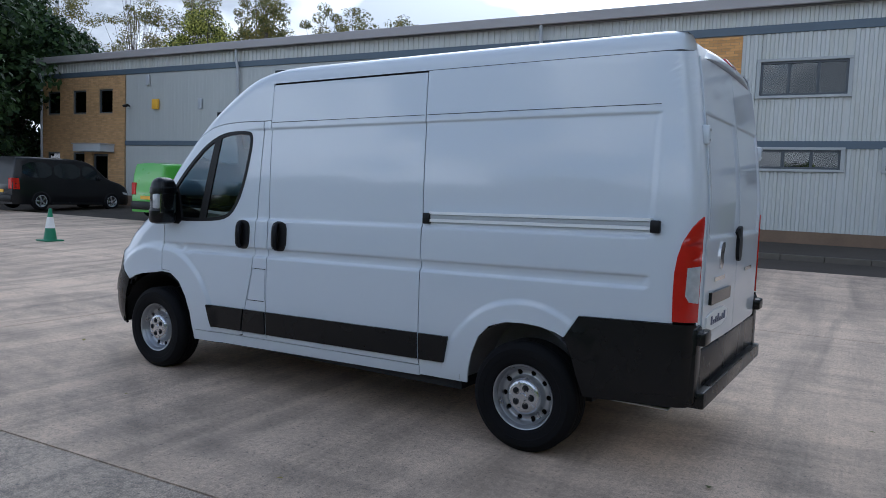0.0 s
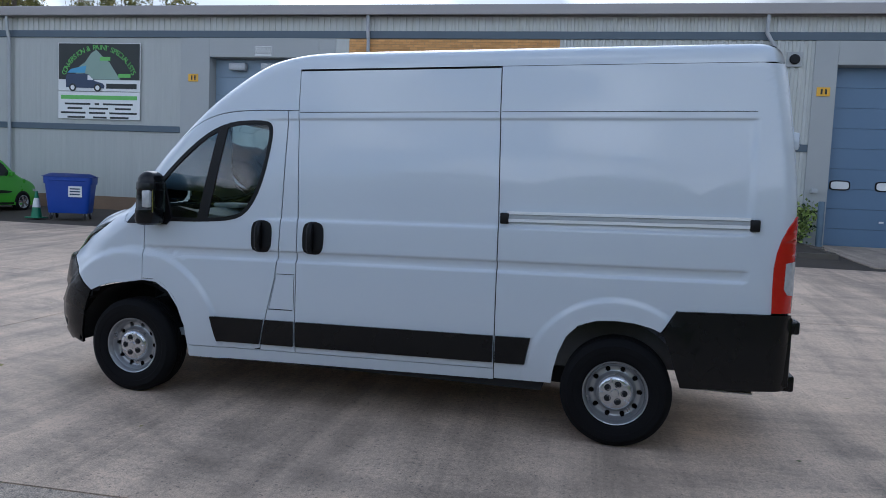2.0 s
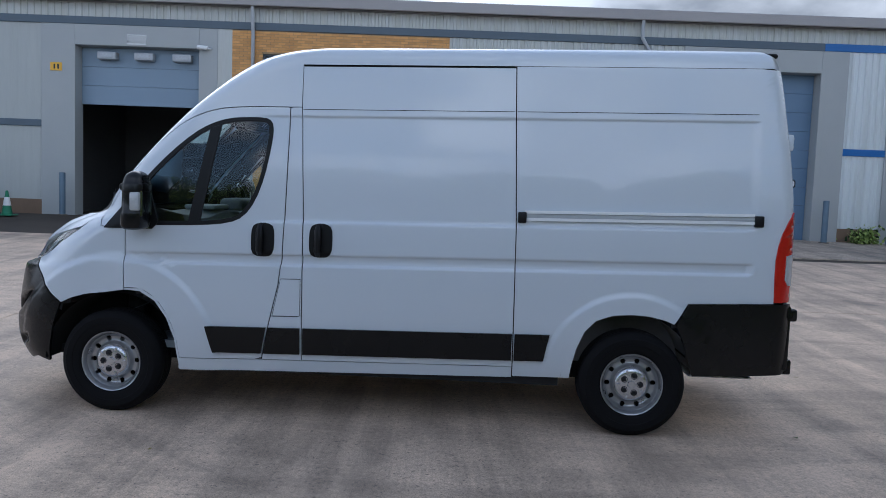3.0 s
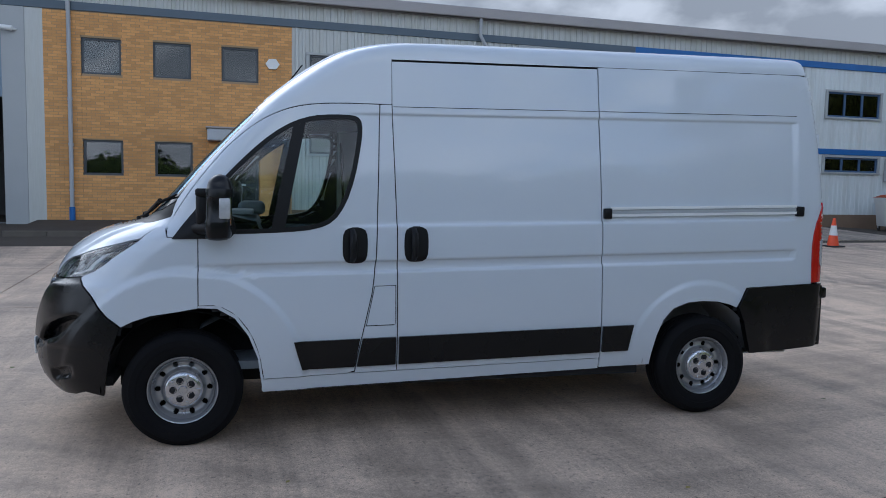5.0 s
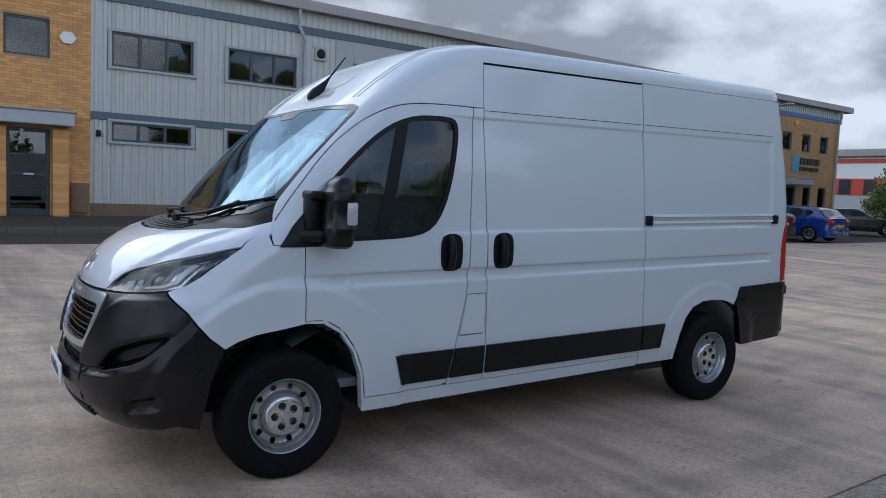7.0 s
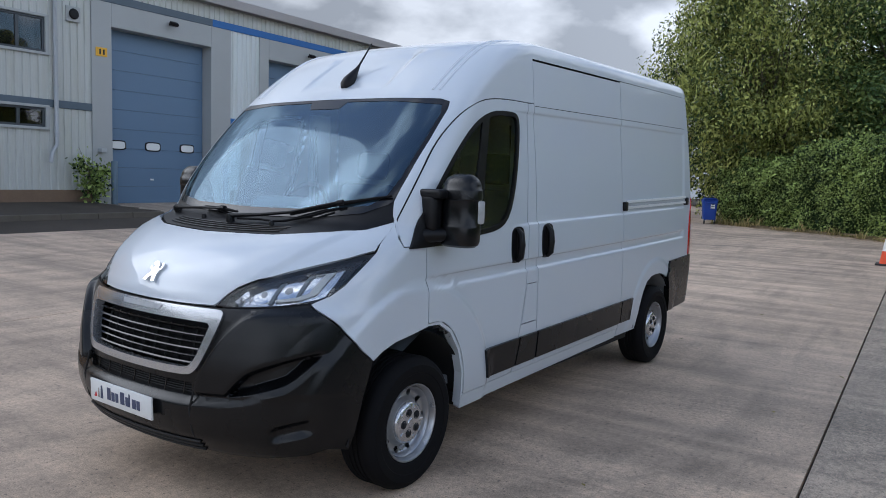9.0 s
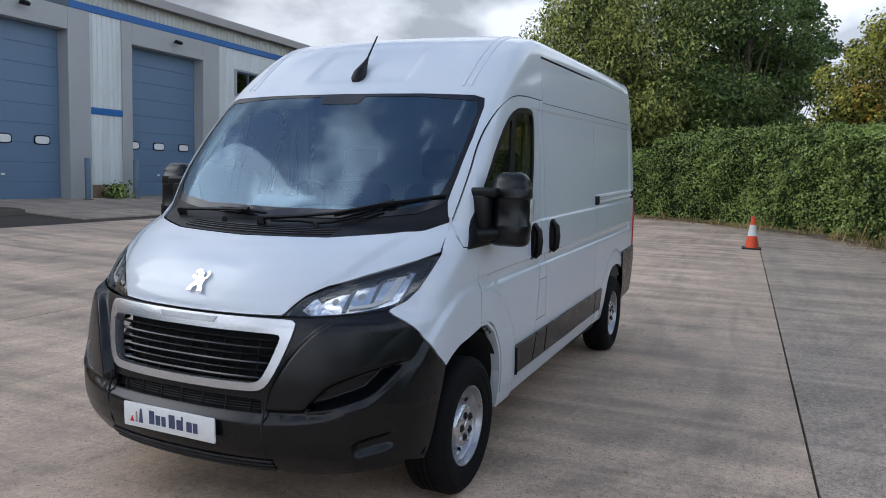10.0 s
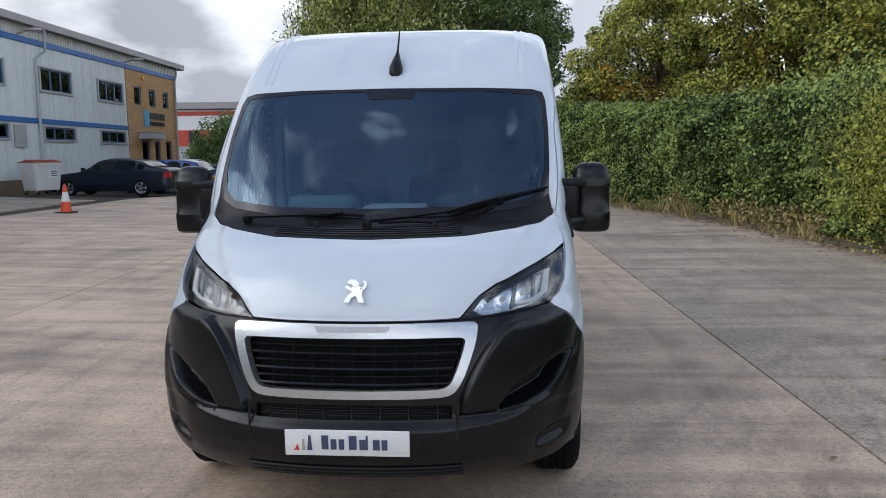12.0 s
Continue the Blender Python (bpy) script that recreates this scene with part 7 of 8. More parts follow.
    for s in (-1, 1):
        part("rear_lamp", boxes((xr - 0.08, xr + 0.012, s * hw * 0.86 - 0.12, s * hw * 0.86 + 0.10, *((0.72, 0.90) if tops_max < 1.6 else (0.75, 1.15))), bevel=0.02), "red", c)
    part("plate", boxes((xr + 0.01, xr + 0.02, -0.26, 0.26, 0.62, 0.73)), "yellow", c, "plain yellow plate")
    part("front_bumper", boxes((-xr - 0.03, -xr + 0.12, -hw * 0.92, hw * 0.92, 0.22, 0.50), bevel=0.04, seg=2), paint if tops_max < 1.6 else "black", c)

    def screen_strip(name, u0, u1, n=10):
        rows = []
        b = bmesh.new()
        for u in np.linspace(u0, u1, n):
            t = float(top(u))
            q = side(u, t - 0.03)
            hw2 = abs(q[1]) * 0.97
            rows.append([b.verts.new(((u - 0.5) * L, yy, t + 0.012 + 0.03 * (1 - (yy / hw2) ** 2))) for yy in np.linspace(-hw2, hw2, 9)])
        for r, q in zip(rows, rows[1:]):
            for i in range(8):
                b.faces.new((r[i], r[i + 1], q[i + 1], q[i]))
        bmesh.ops.recalc_face_normals(b, faces=b.faces[:])
        part(name, b, "carglass", c)

    if hatch:
        screen_strip("rear_screen", *hatch)
    return c, side


SALOON = [(0.0, 0.62), (0.03, 0.74), (0.10, 0.86), (0.27, 0.97), (0.33, 1.08), (0.44, 1.40), (0.52, 1.46), (0.64, 1.45), (0.76, 1.36), (0.88, 1.12), (0.97, 1.06), (1.0, 0.92)]
SALOON_G = [[(0.345, 1.00), (0.45, 1.37), (0.555, 1.40), (0.555, 1.00)], [(0.567, 1.00), (0.567, 1.40), (0.70, 1.38), (0.735, 1.32), (0.725, 1.02)], [(0.74, 1.03), (0.752, 1.30), (0.81, 1.18), (0.80, 1.05)]]
HATCH = [(0.0, 0.62), (0.04, 0.76), (0.12, 0.88), (0.26, 0.98), (0.31, 1.08), (0.44, 1.40), (0.52, 1.45), (0.70, 1.44), (0.86, 1.34), (0.95, 1.02), (0.99, 0.95), (1.0, 0.80)]
HATCH_G = [[(0.34, 1.02), (0.45, 1.36), (0.55, 1.39), (0.55, 1.00)], [(0.565, 1.00), (0.565, 1.39), (0.70, 1.37), (0.72, 1.02)], [(0.735, 1.05), (0.74, 1.34), (0.82, 1.26), (0.80, 1.08)]]
COUPE = [(0.0, 0.60), (0.04, 0.74), (0.12, 0.85), (0.30, 0.95), (0.36, 1.05), (0.48, 1.34), (0.56, 1.39), (0.68, 1.36), (0.84, 1.12), (0.97, 1.02), (1.0, 0.85)]
COUPE_G = [[(0.385, 1.0), (0.49, 1.30), (0.60, 1.33), (0.62, 1.0)], [(0.635, 1.0), (0.62, 1.33), (0.70, 1.28), (0.77, 1.10), (0.75, 1.02)]]
SMALL_VAN = [(0.0, 0.70), (0.03, 0.82), (0.10, 0.96), (0.20, 1.08), (0.25, 1.18), (0.37, 1.58), (0.43, 1.70), (0.55, 1.78), (0.80, 1.80), (0.97, 1.76), (0.985, 1.4), (1.0, 0.9)]
SMALL_VAN_G = [[(0.30, 1.10), (0.385, 1.52), (0.47, 1.56), (0.48, 1.08)]]
MPV = [(0.0, 0.75), (0.03, 0.9), (0.10, 1.06), (0.19, 1.18), (0.24, 1.30), (0.34, 1.72), (0.40, 1.86), (0.52, 1.93), (0.80, 1.94), (0.97, 1.90), (0.985, 1.5), (1.0, 0.95)]
MPV_G = [[(0.275, 1.20), (0.355, 1.66), (0.45, 1.72), (0.455, 1.18)], [(0.475, 1.18), (0.47, 1.74), (0.69, 1.76), (0.69, 1.18)], [(0.71, 1.18), (0.71, 1.76), (0.93, 1.74), (0.935, 1.2)]]

# all stand nose to the building
car("saloon_car", 20.6, 18.85, -90, 4.86, 1.86, SALOON, 1.0, SALOON_G, "car_navy", "dark blue fastback saloon parked nose-in at the building", (0.78, 0.90), (0.18, 0.775), 0.335)
car("hatchback_car", 24.6, 18.4, -90, 4.2, 1.78, HATCH, 1.0, HATCH_G, "car_blue", "bright blue hatchback parked nose-in at the building", (0.87, 0.955), (0.18, 0.80), 0.325)
car("coupe_car", 35.0, 20.7, 121, 4.5, 1.80, COUPE, 0.98, COUPE_G, "car_dark", "black coupe parked beyond the building's end", (0.70, 0.90), (0.18, 0.78), 0.32)
gv, gv_side = car("small_van", -20.15, 18.6, -90, 4.25, 1.70, SMALL_VAN, 1.10, SMALL_VAN_G, "car_green", "bright green small van with orange markings", 0.0, (0.19, 0.80), 0.305, 0.86, category="van")
car("people_carrier", -27.35, 18.4, -90, 4.9, 1.92, MPV, 1.18, MPV_G, "car_black", "black people carrier parked by the brick office", 0.0, (0.19, 0.80), 0.33, 0.86, category="van")


def gv_patch(name, pts, mat, off):
    def sf(u, z):
        return gv_side(u, z, 1)

    def nf(u, z):
        n = np.zeros((len(np.atleast_1d(u)), 3))
        n[:, 1] = 1
        return n

    panel(name, flat(soft(pts, 2), 0.02), mat, gv, off=off, thick=0.004, res=0.05, surface=sf, normal=nf)


gv_patch("orange_mark", [(0.60, 1.05), (0.66, 1.22), (0.70, 1.10), (0.76, 1.24), (0.84, 1.18), (0.90, 1.34), (0.92, 1.22), (0.82, 1.05), (0.74, 0.94), (0.66, 0.92)], "orange_print", 0.008)
gv_patch("round_mark", [(0.525 + 0.048 * math.cos(t), 1.26 + 0.20 * math.sin(t)) for t in np.linspace(0, 2 * math.pi, 17)[:-1]], "orange_print", 0.008)
gv_patch("mark_band", [(0.480, 1.20), (0.570, 1.20), (0.570, 1.29), (0.480, 1.29)], "white", 0.010)
gv_patch("mark_base", [(0.490, 1.10), (0.560, 1.10), (0.570, 1.19), (0.480, 1.19)], "navyprint", 0.010)
gv_patch("side_mould", [(0.30, 0.56), (0.72, 0.56), (0.72, 0.66), (0.30, 0.66)], "black", 0.012)

# ---- fittings on the building ----
def rain_pipe(x, z0, z1, offset_top=0.0, label="grey rainwater pipe down the facade", shoe=False):
    p = thing("drainpipe", label, "pipe")
    y = WALL_Y - 0.12
    bm = bmesh.new()
    pts = [(x + offset_top, y - 0.12, EAVE + 0.02), (x + offset_top, y - 0.10, z1 + 0.35), (x, y, z1), (x, y, z0 + 0.2)]
    pts += [(x - 0.15, y - 0.05, z0 + 0.02), (x - 0.22, y - 0.08, z0 - 0.25)] if shoe else [(x, y, z0)]
    tube(bm, pts, 0.055, 12)
    part("pipe", bm, "pipe", p)
    for z in np.arange(z0 + 0.5, z1, 1.2):
        bm = bmesh.new()
        lathe(bm, [(0.056, -0.03), (0.066, -0.03), (0.066, 0.03), (0.056, 0.03)], 14, Matrix.Translation((x, y, float(z))))
        part("collar", bm, "pipe", p)


rain_pipe(-21.25, 0.55, 6.0)
rain_pipe(-8.75, 0.9, 6.0)
rain_pipe(2.85, 1.9, 5.9, -0.25, "grey rainwater pipe with an elbow near its foot", True)
rain_pipe(20.15, 0.5, 5.55, 0.55)
rain_pipe(34.2, 0.5, 6.0)
rain_pipe(-33.6, 0.5, 6.0)
bm = bmesh.new()
tube(bm, [(-8.75, WALL_Y - 0.12, 0.5), (-8.75, WALL_Y - 0.12, 0.95)], 0.075, 12)
mesh_object("pipe_guard", bm, "bluetrim", None, "short blue-painted foot guard of a rainwater pipe", category="pipe")


def floodlight(x, z):
    f = thing("floodlight", "small dark floodlight on a wall bracket", "light", at=pose(x, WALL_Y - 0.09, z))
    part("bracket", boxes((-0.03, 0.03, -0.10, 0.04, -0.03, 0.03), bevel=0.008), "black", f)
    bm = bmesh.new()
    box(bm, -0.12, 0.12, -0.08, 0.08, -0.05, 0.05, 0.02, 2, pose(0, -0.17, 0, 30))
    part("lamp_head", bm, "black", f)
    part("lamp_glass", boxes((-0.10, 0.10, -0.20, -0.11, -0.075, -0.068)), "lens", f)


for x, z in ((6.4, 5.86), (12.35, 5.80), (-27.55, 4.75)):
    floodlight(x, z)


def yard_lamp(x, z):
    f = thing("yard_lamp", "grey canopy-shaped yard lamp below the gutter", "light", at=pose(x, WALL_Y - 0.08, z))
    bm = bmesh.new()
    tube(bm, [(0, 0.05, -0.05), (0, -0.2, 0.02), (0, -0.35, 0.06)], 0.035, 8)
    part("arm", bm, "gutter", f)
    bm = bmesh.new()
    secs = [[bm.verts.new((w * math.cos(t), -0.35 - 0.62 * q, 0.07 + h * math.sin(t) * (1.0 if math.sin(t) > 0 else 0.35))) for t in [2 * math.pi * i / 16 for i in range(16)]] for q, w, h in ((0, 0.05, 0.05), (0.15, 0.13, 0.09), (0.5, 0.17, 0.11), (0.85, 0.14, 0.08), (1.0, 0.05, 0.03))]
    for r, q in zip(secs, secs[1:]):
        for i in range(16):
            bm.faces.new((r[i], r[(i + 1) % 16], q[(i + 1) % 16], q[i]))
    bm.faces.new(secs[0])
    bm.faces.new(secs[-1][::-1])
    bmesh.ops.recalc_face_normals(bm, faces=bm.faces[:])
    part("lamp_head", bm, "gutter", f)


for x in (19.2, 28.0):
    yard_lamp(x, 6.40)


def bollard(x, y, h=1.25, mat="post", r=0.085):
    b = thing("bollard", "round painted steel bollard beside a loading door", "bollard", at=pose(x, y, ground_z(x, y) - 0.02), group="door bollards")
    bm = bmesh.new()
    lathe(bm, [(r, 0), (r, h - 0.02), (r * 0.85, h), (0, h + 0.005)], 20)
    part("post", bm, mat, b)
    bm = bmesh.new()
    lathe(bm, [(r + 0.07, 0.0), (r + 0.05, 0.03), (r, 0.035)], 20)
    part("foot", bm, "kerb", b)


for x, y in ((-14.15, 21.2), (4.25, 21.2), (8.15, 21.2), (10.05, 21.2), (13.95, 21.2)):
    bollard(x, y)


def wall_box(name, label, cat, x, z, w, h, d, mat, bevel=0.01):
    return mesh_object(name, boxes((x - w / 2, x + w / 2, WALL_Y - 0.05 - d, WALL_Y - 0.03, z - h / 2, z + h / 2), bevel=bevel, seg=2), mat, None, label, category=cat)


def plate_number(x, z):
    s = thing("unit_sign", "small yellow unit plate with dark bars", "sign", at=pose(x, WALL_Y - 0.065, z))
    part("board", boxes((-0.17, 0.17, -0.008, 0.01, -0.12, 0.12), bevel=0.004), "yellow", s)
    for a in (-0.07, 0.04):
        part("bar", boxes((a, a + 0.05, -0.012, -0.006, -0.07, 0.07)), "signdark", s)


plate_number(-14.55, 4.84)
plate_number(4.18, 4.72)
wall_box("wall_vent", "pale square vent cover on the cladding", "vent", -26.42, 5.80, 0.22, 0.42, 0.03, "pipe")
wall_box("wall_vent", "pale square vent cover on the cladding", "vent", -23.34, 4.75, 0.22, 0.42, 0.03, "pipe")
wall_box("alarm_box", "yellow alarm box with a dark band", "alarm", -25.90, 4.79, 0.36, 0.42, 0.10, "yellow", 0.03)
wall_box("junction_box", "small black box on the cladding", "box", -22.15, 4.24, 0.24, 0.28, 0.12, "black")
wall_box("meter_box", "brown meter box by the office door", "box", -3.25, 1.05, 0.42, 0.75, 0.10, "plinth")
wall_box("wall_intercom", "small dark box beside a window", "box", -2.82, 2.72, 0.10, 0.16, 0.08, "black")
wall_box("control_box", "grey control box beside a loading door", "box", 4.12, 2.02, 0.16, 0.12, 0.20, "greytrim")
wall_box("wall_camera_box", "dark box with cables on the cladding", "box", -4.55, 2.66, 0.08, 0.08, 0.05, "white")
# fan outlet in the cladding near the loading door
fan = thing("fan_outlet", "square fan outlet with a dark round grille", "vent", at=pose(3.38, WALL_Y - 0.06, 5.58))
part("cover", boxes((-0.20, 0.20, -0.02, 0.03, -0.20, 0.20), bevel=0.008), "flashing", fan)
bm = bmesh.new()
lathe(bm, [(0.13, 0.0), (0.14, 0.03), (0.11, 0.06), (0.0, 0.065)], 24, Matrix.Translation((0, -0.02, 0)) @ Matrix.Rotation(radians(90), 4, "X"))
part("grille", bm, "black", fan)
# hexagonal alarm box
bm = bmesh.new()
extrude_poly(bm, [(0.17 * math.cos(t) * 1.15, 0.16 * math.sin(t)) for t in [2 * math.pi * i / 6 for i in range(6)]], 0.08, Matrix.Translation((-3.54, WALL_Y - 0.125, 5.02)))
mesh_object("alarm_box", bm, "white", None, "cream six-sided alarm box on brickwork", category="alarm")
bm = bmesh.new()
extrude_poly(bm, [(0.17 * math.cos(t), 0.12 * math.sin(t)) for t in [2 * math.pi * i / 6 for i in range(6)]], 0.06, Matrix.Translation((30.05, WALL_Y - 0.10, 5.83)))
mesh_object("alarm_box", bm, "yellow", None, "pale yellow alarm box on tan brick", category="alarm")
# white louvred panel and small side door at the far units
lv = thing("louvre_vent", "white framed louvre vent in the cladding", "vent", at=pose(18.88, WALL_Y - 0.07, 2.56))
part("frame", boxes((-0.36, 0.36, -0.03, 0.03, -0.42, 0.42), bevel=0.01), "flashing", lv)
for k in range(9):
    part("louvre", boxes((-0.14, 0.26, -0.05, -0.02, -0.26 + k * 0.06, -0.235 + k * 0.06)), "greytrim", lv)
sd = thing("door_1", "pale grey steel side door with a paper notice", "door", kind="structure")
part("leaf", boxes((14.55, 15.32, WALL_Y - 0.09, WALL_Y - 0.03, 0.50, 2.55), bevel=0.01), "flashing", sd)
part("door_frame", boxes((14.47, 15.42, WALL_Y - 0.085, WALL_Y - 0.02, 2.55, 2.66), (15.33, 15.42, WALL_Y - 0.085, WALL_Y - 0.02, 0.5, 2.55)), "cladding", sd)
part("notice", boxes((14.72, 15.08, WALL_Y - 0.096, WALL_Y - 0.088, 1.90, 2.10)), "white", sd)
part("door_handle", boxes((15.20, 15.26, WALL_Y - 0.13, WALL_Y - 0.09, 1.45, 1.60), bevel=0.01), "black", sd)
# goods door: lamps, camera, sign
for x in (-13.15, -12.05, -10.92):
    lp = thing("door_lamp", "oblong pale lamp under the goods door head", "light", at=pose(x, WALL_Y + 0.20, 5.24))
    part("lamp_body", boxes((-0.28, 0.28, -0.10, 0.14, -0.11, 0.11), bevel=0.03, seg=2), "pipe", lp)
    part("lamp_lens", boxes((-0.20, 0.20, -0.115, -0.10, -0.06, 0.06), bevel=0.005), "lens", lp)
cc = thing("security_camera", "white bullet camera beside the goods door", "camera", at=pose(-10.15, WALL_Y - 0.09, 5.50))
bm = bmesh.new()
tube(bm, [(-0.20, -0.12, 0.02), (0.10, -0.10, 0.0)], 0.065, 14)
tube(bm, [(0.05, -0.10, 0.0), (0.16, 0.03, 0.0)], 0.03, 8)
part("camera_body", bm, "white", cc)
gs = thing("goods_sign", "small white sign reading goods inwards", "sign", at=pose(-12.18, WALL_Y - 0.055, 5.70))
part("board", boxes((-0.28, 0.28, -0.012, 0.004, -0.15, 0.14), bevel=0.004), "white", gs)
letters("GOODS", 0.15, "signdark", gs, pose(0, -0.014, 0.055))
letters("INWARDS", 0.125, "signdark", gs, pose(0, -0.014, -0.07))

# the large trade sign
sg = thing("trade_sign", "two-part trade sign with a dark van picture and lettering", "sign", at=pose(-17.92, WALL_Y - 0.055, 4.66))
SW, ST, SB = 1.50, 1.25, -1.22
part("upper_board", boxes((-SW, SW, -0.02, 0.01, -0.31, ST), bevel=0.004), "white", sg)
part("lower_board", boxes((-SW, SW, -0.02, 0.01, SB, -0.33), bevel=0.004), "white", sg)
part("dark_field", boxes((-SW + 0.02, SW - 0.02, -0.025, -0.019, 0.06, ST - 0.02)), "signdark", sg)
bm = bmesh.new()
extrude_poly(bm, [(-0.95, 0.07), (-0.70, 0.50), (-0.50, 0.62), (-0.28, 0.92), (-0.08, 1.03), (0.15, 0.80), (0.40, 0.62), (0.55, 0.40), (0.80, 0.07)], 0.004, Matrix.Translation((0, -0.030, 0)))
part("hill_shape", bm, "signgrey", sg)
word, rad = "CONVERSION & PAINT SPECIALISTS", 1.36
for i, ch in enumerate(word):
    if ch == " ":
        continue
    t = radians(158 - 136 * i / (len(word) - 1))
    letters(ch, 0.235, "signgreen", sg, Matrix.Translation((rad * math.cos(t), -0.032, -0.20 + 1.04 * rad * math.sin(t) * 0.92)) @ Matrix.Rotation(-(t - math.pi / 2) * 0.82, 4, "Y"), name="letter")
for a, c, z in ((0.05, 0.42, 0.74), (0.72, 1.16, 0.20)):
    part("name_bar", boxes((a, c, -0.034, -0.028, z - 0.06, z + 0.06)), "signgreen", sg)
bm = bmesh.new()
extrude_poly(bm, [(-1.20, -0.20), (-1.21, 0.10), (-1.17, 0.24), (-0.50, 0.26), (-0.36, 0.22), (-0.14, 0.02), (0.16, -0.06), (0.22, -0.14), (0.20, -0.22)], 0.004, Matrix.Translation((0, -0.036, 0)))
part("van_shape", bm, "navyprint", sg)
bm = bmesh.new()
extrude_poly(bm, [(-1.15, 0.28), (-0.50, 0.28), (-0.45, 0.52), (-1.02, 0.40)], 0.004, Matrix.Translation((0, -0.036, 0)))
part("roof_shape", bm, "signblue", sg)
bm = bmesh.new()
extrude_poly(bm, [(-0.40, 0.05), (-0.40, 0.20), (-0.34, 0.20), (-0.18, 0.05)], 0.004, Matrix.Translation((0, -0.040, 0)))
part("window_shape", bm, "white", sg)
for x in (-0.95, -0.03):
    bm = bmesh.new()
    lathe(bm, [(0.13, 0), (0.13, 0.006), (0, 0.006)], 20, Matrix.Translation((x, -0.036, -0.20)) @ Matrix.Rotation(radians(90), 4, "X"))
    w_ = part("wheel_shape", bm, "signdark", sg)
    bm = bmesh.new()
    lathe(bm, [(0.075, 0), (0.075, 0.004), (0, 0.004)], 16, Matrix.Translation((x, -0.042, -0.20)) @ Matrix.Rotation(radians(90), 4, "X"))
    part("hub_shape", bm, "white", w_)
part("number_bar", boxes((0.28, 1.38, -0.026, -0.019, -0.22, -0.06)), "signdark", sg)
part("address_bar", boxes((-1.40, 1.40, -0.026, -0.019, -0.58, -0.45)), "signgreen", sg)
for k, ws in enumerate(((-1.25, -0.30, -0.14, 0.02, 0.16, 1.25), (-1.15, -0.60, -0.35, 0.35, 0.60, 1.18), (-1.40, -0.48, -0.35, 0.25, 0.40, 1.40), (-1.15, -0.50, -0.20, 0.30, 0.42, 1.10))):
    for a, c in zip(ws[::2], ws[1::2]):
        part("text_bar", boxes((a, c, -0.026, -0.019, -0.76 - k * 0.145, -0.70 - k * 0.145)), "signdark", sg)

# name sign on the end office
ns = thing("name_sign", "blue square and dark raised sign bars on brick", "sign", at=pose(31.3, WALL_Y - 0.06, 3.75))
part("blue_panel", boxes((-1.40, -0.75, -0.03, 0.01, -0.42, 0.42), bevel=0.01), "signblue", ns)
for a, c, lo, hi in ((-0.65, -0.35, 0.0, 0.32), (-0.28, 0.0, 0.0, 0.32), (0.07, 0.32, 0.0, 0.32), (0.40, 0.62, 0.0, 0.32), (0.69, 0.92, 0.0, 0.32), (1.0, 1.25, 0.0, 0.32)):
    part("bar", boxes((a, c, -0.04, 0.01, lo, hi), bevel=0.008), "signdark", ns)
for k in range(8):
    part("bar", boxes((-0.65 + k * 0.24, -0.49 + k * 0.24, -0.035, 0.01, -0.34, -0.14), bevel=0.006), "signdark", ns)

# flue on the roof
fl = thing("roof_flue", "grey metal flue with a cowl on the roof", "flue", at=pose(-24.0, 27.0, 7.2))
bm = bmesh.new()
lathe(bm, [(0.10, -0.6), (0.10, 1.0), (0.20, 1.02), (0.20, 1.08), (0.0, 1.22)], 18)
part("pipe", bm, "gutter", fl)

# ---- distance ----
fb = thing("warehouse", "far white warehouse with a red stripe and red window band", "building", at=pose(66, 0, -0.6))
part("wall", boxes((0, 30, 22.0, 60.0, 0, 7.0)), "white", fb)
part("roof", boxes((-0.4, 30.4, 21.6, 60.4, 7.05, 7.75), bevel=0.05), "gutter", fb)
part("stripe", boxes((-0.06, 0, 22.0, 60.0, 6.45, 6.85)), "red_wall", fb)
part("window_band", boxes((-0.05, 0, 22.0, 60.0, 3.4, 5.0)), "red_wall", fb)
part("lower_cladding", boxes((-0.05, 0, 22.0, 60.0, 1.6, 3.35)), "pipe", fb)
for k in range(16):
    w_ = part("window", boxes((-0.09, -0.05, 22.4 + k * 2.3, 23.5 + k * 2.3, 3.5, 4.9)), "carglass", fb)
# flat dark plate on the wall, painted as a shaded opening
part("loading_opening", boxes((-0.09, -0.05, 24, 34, 0.2, 1.55)), "interior", fb)


# ---- planting ----
RNG = np.random.default_rng(7)


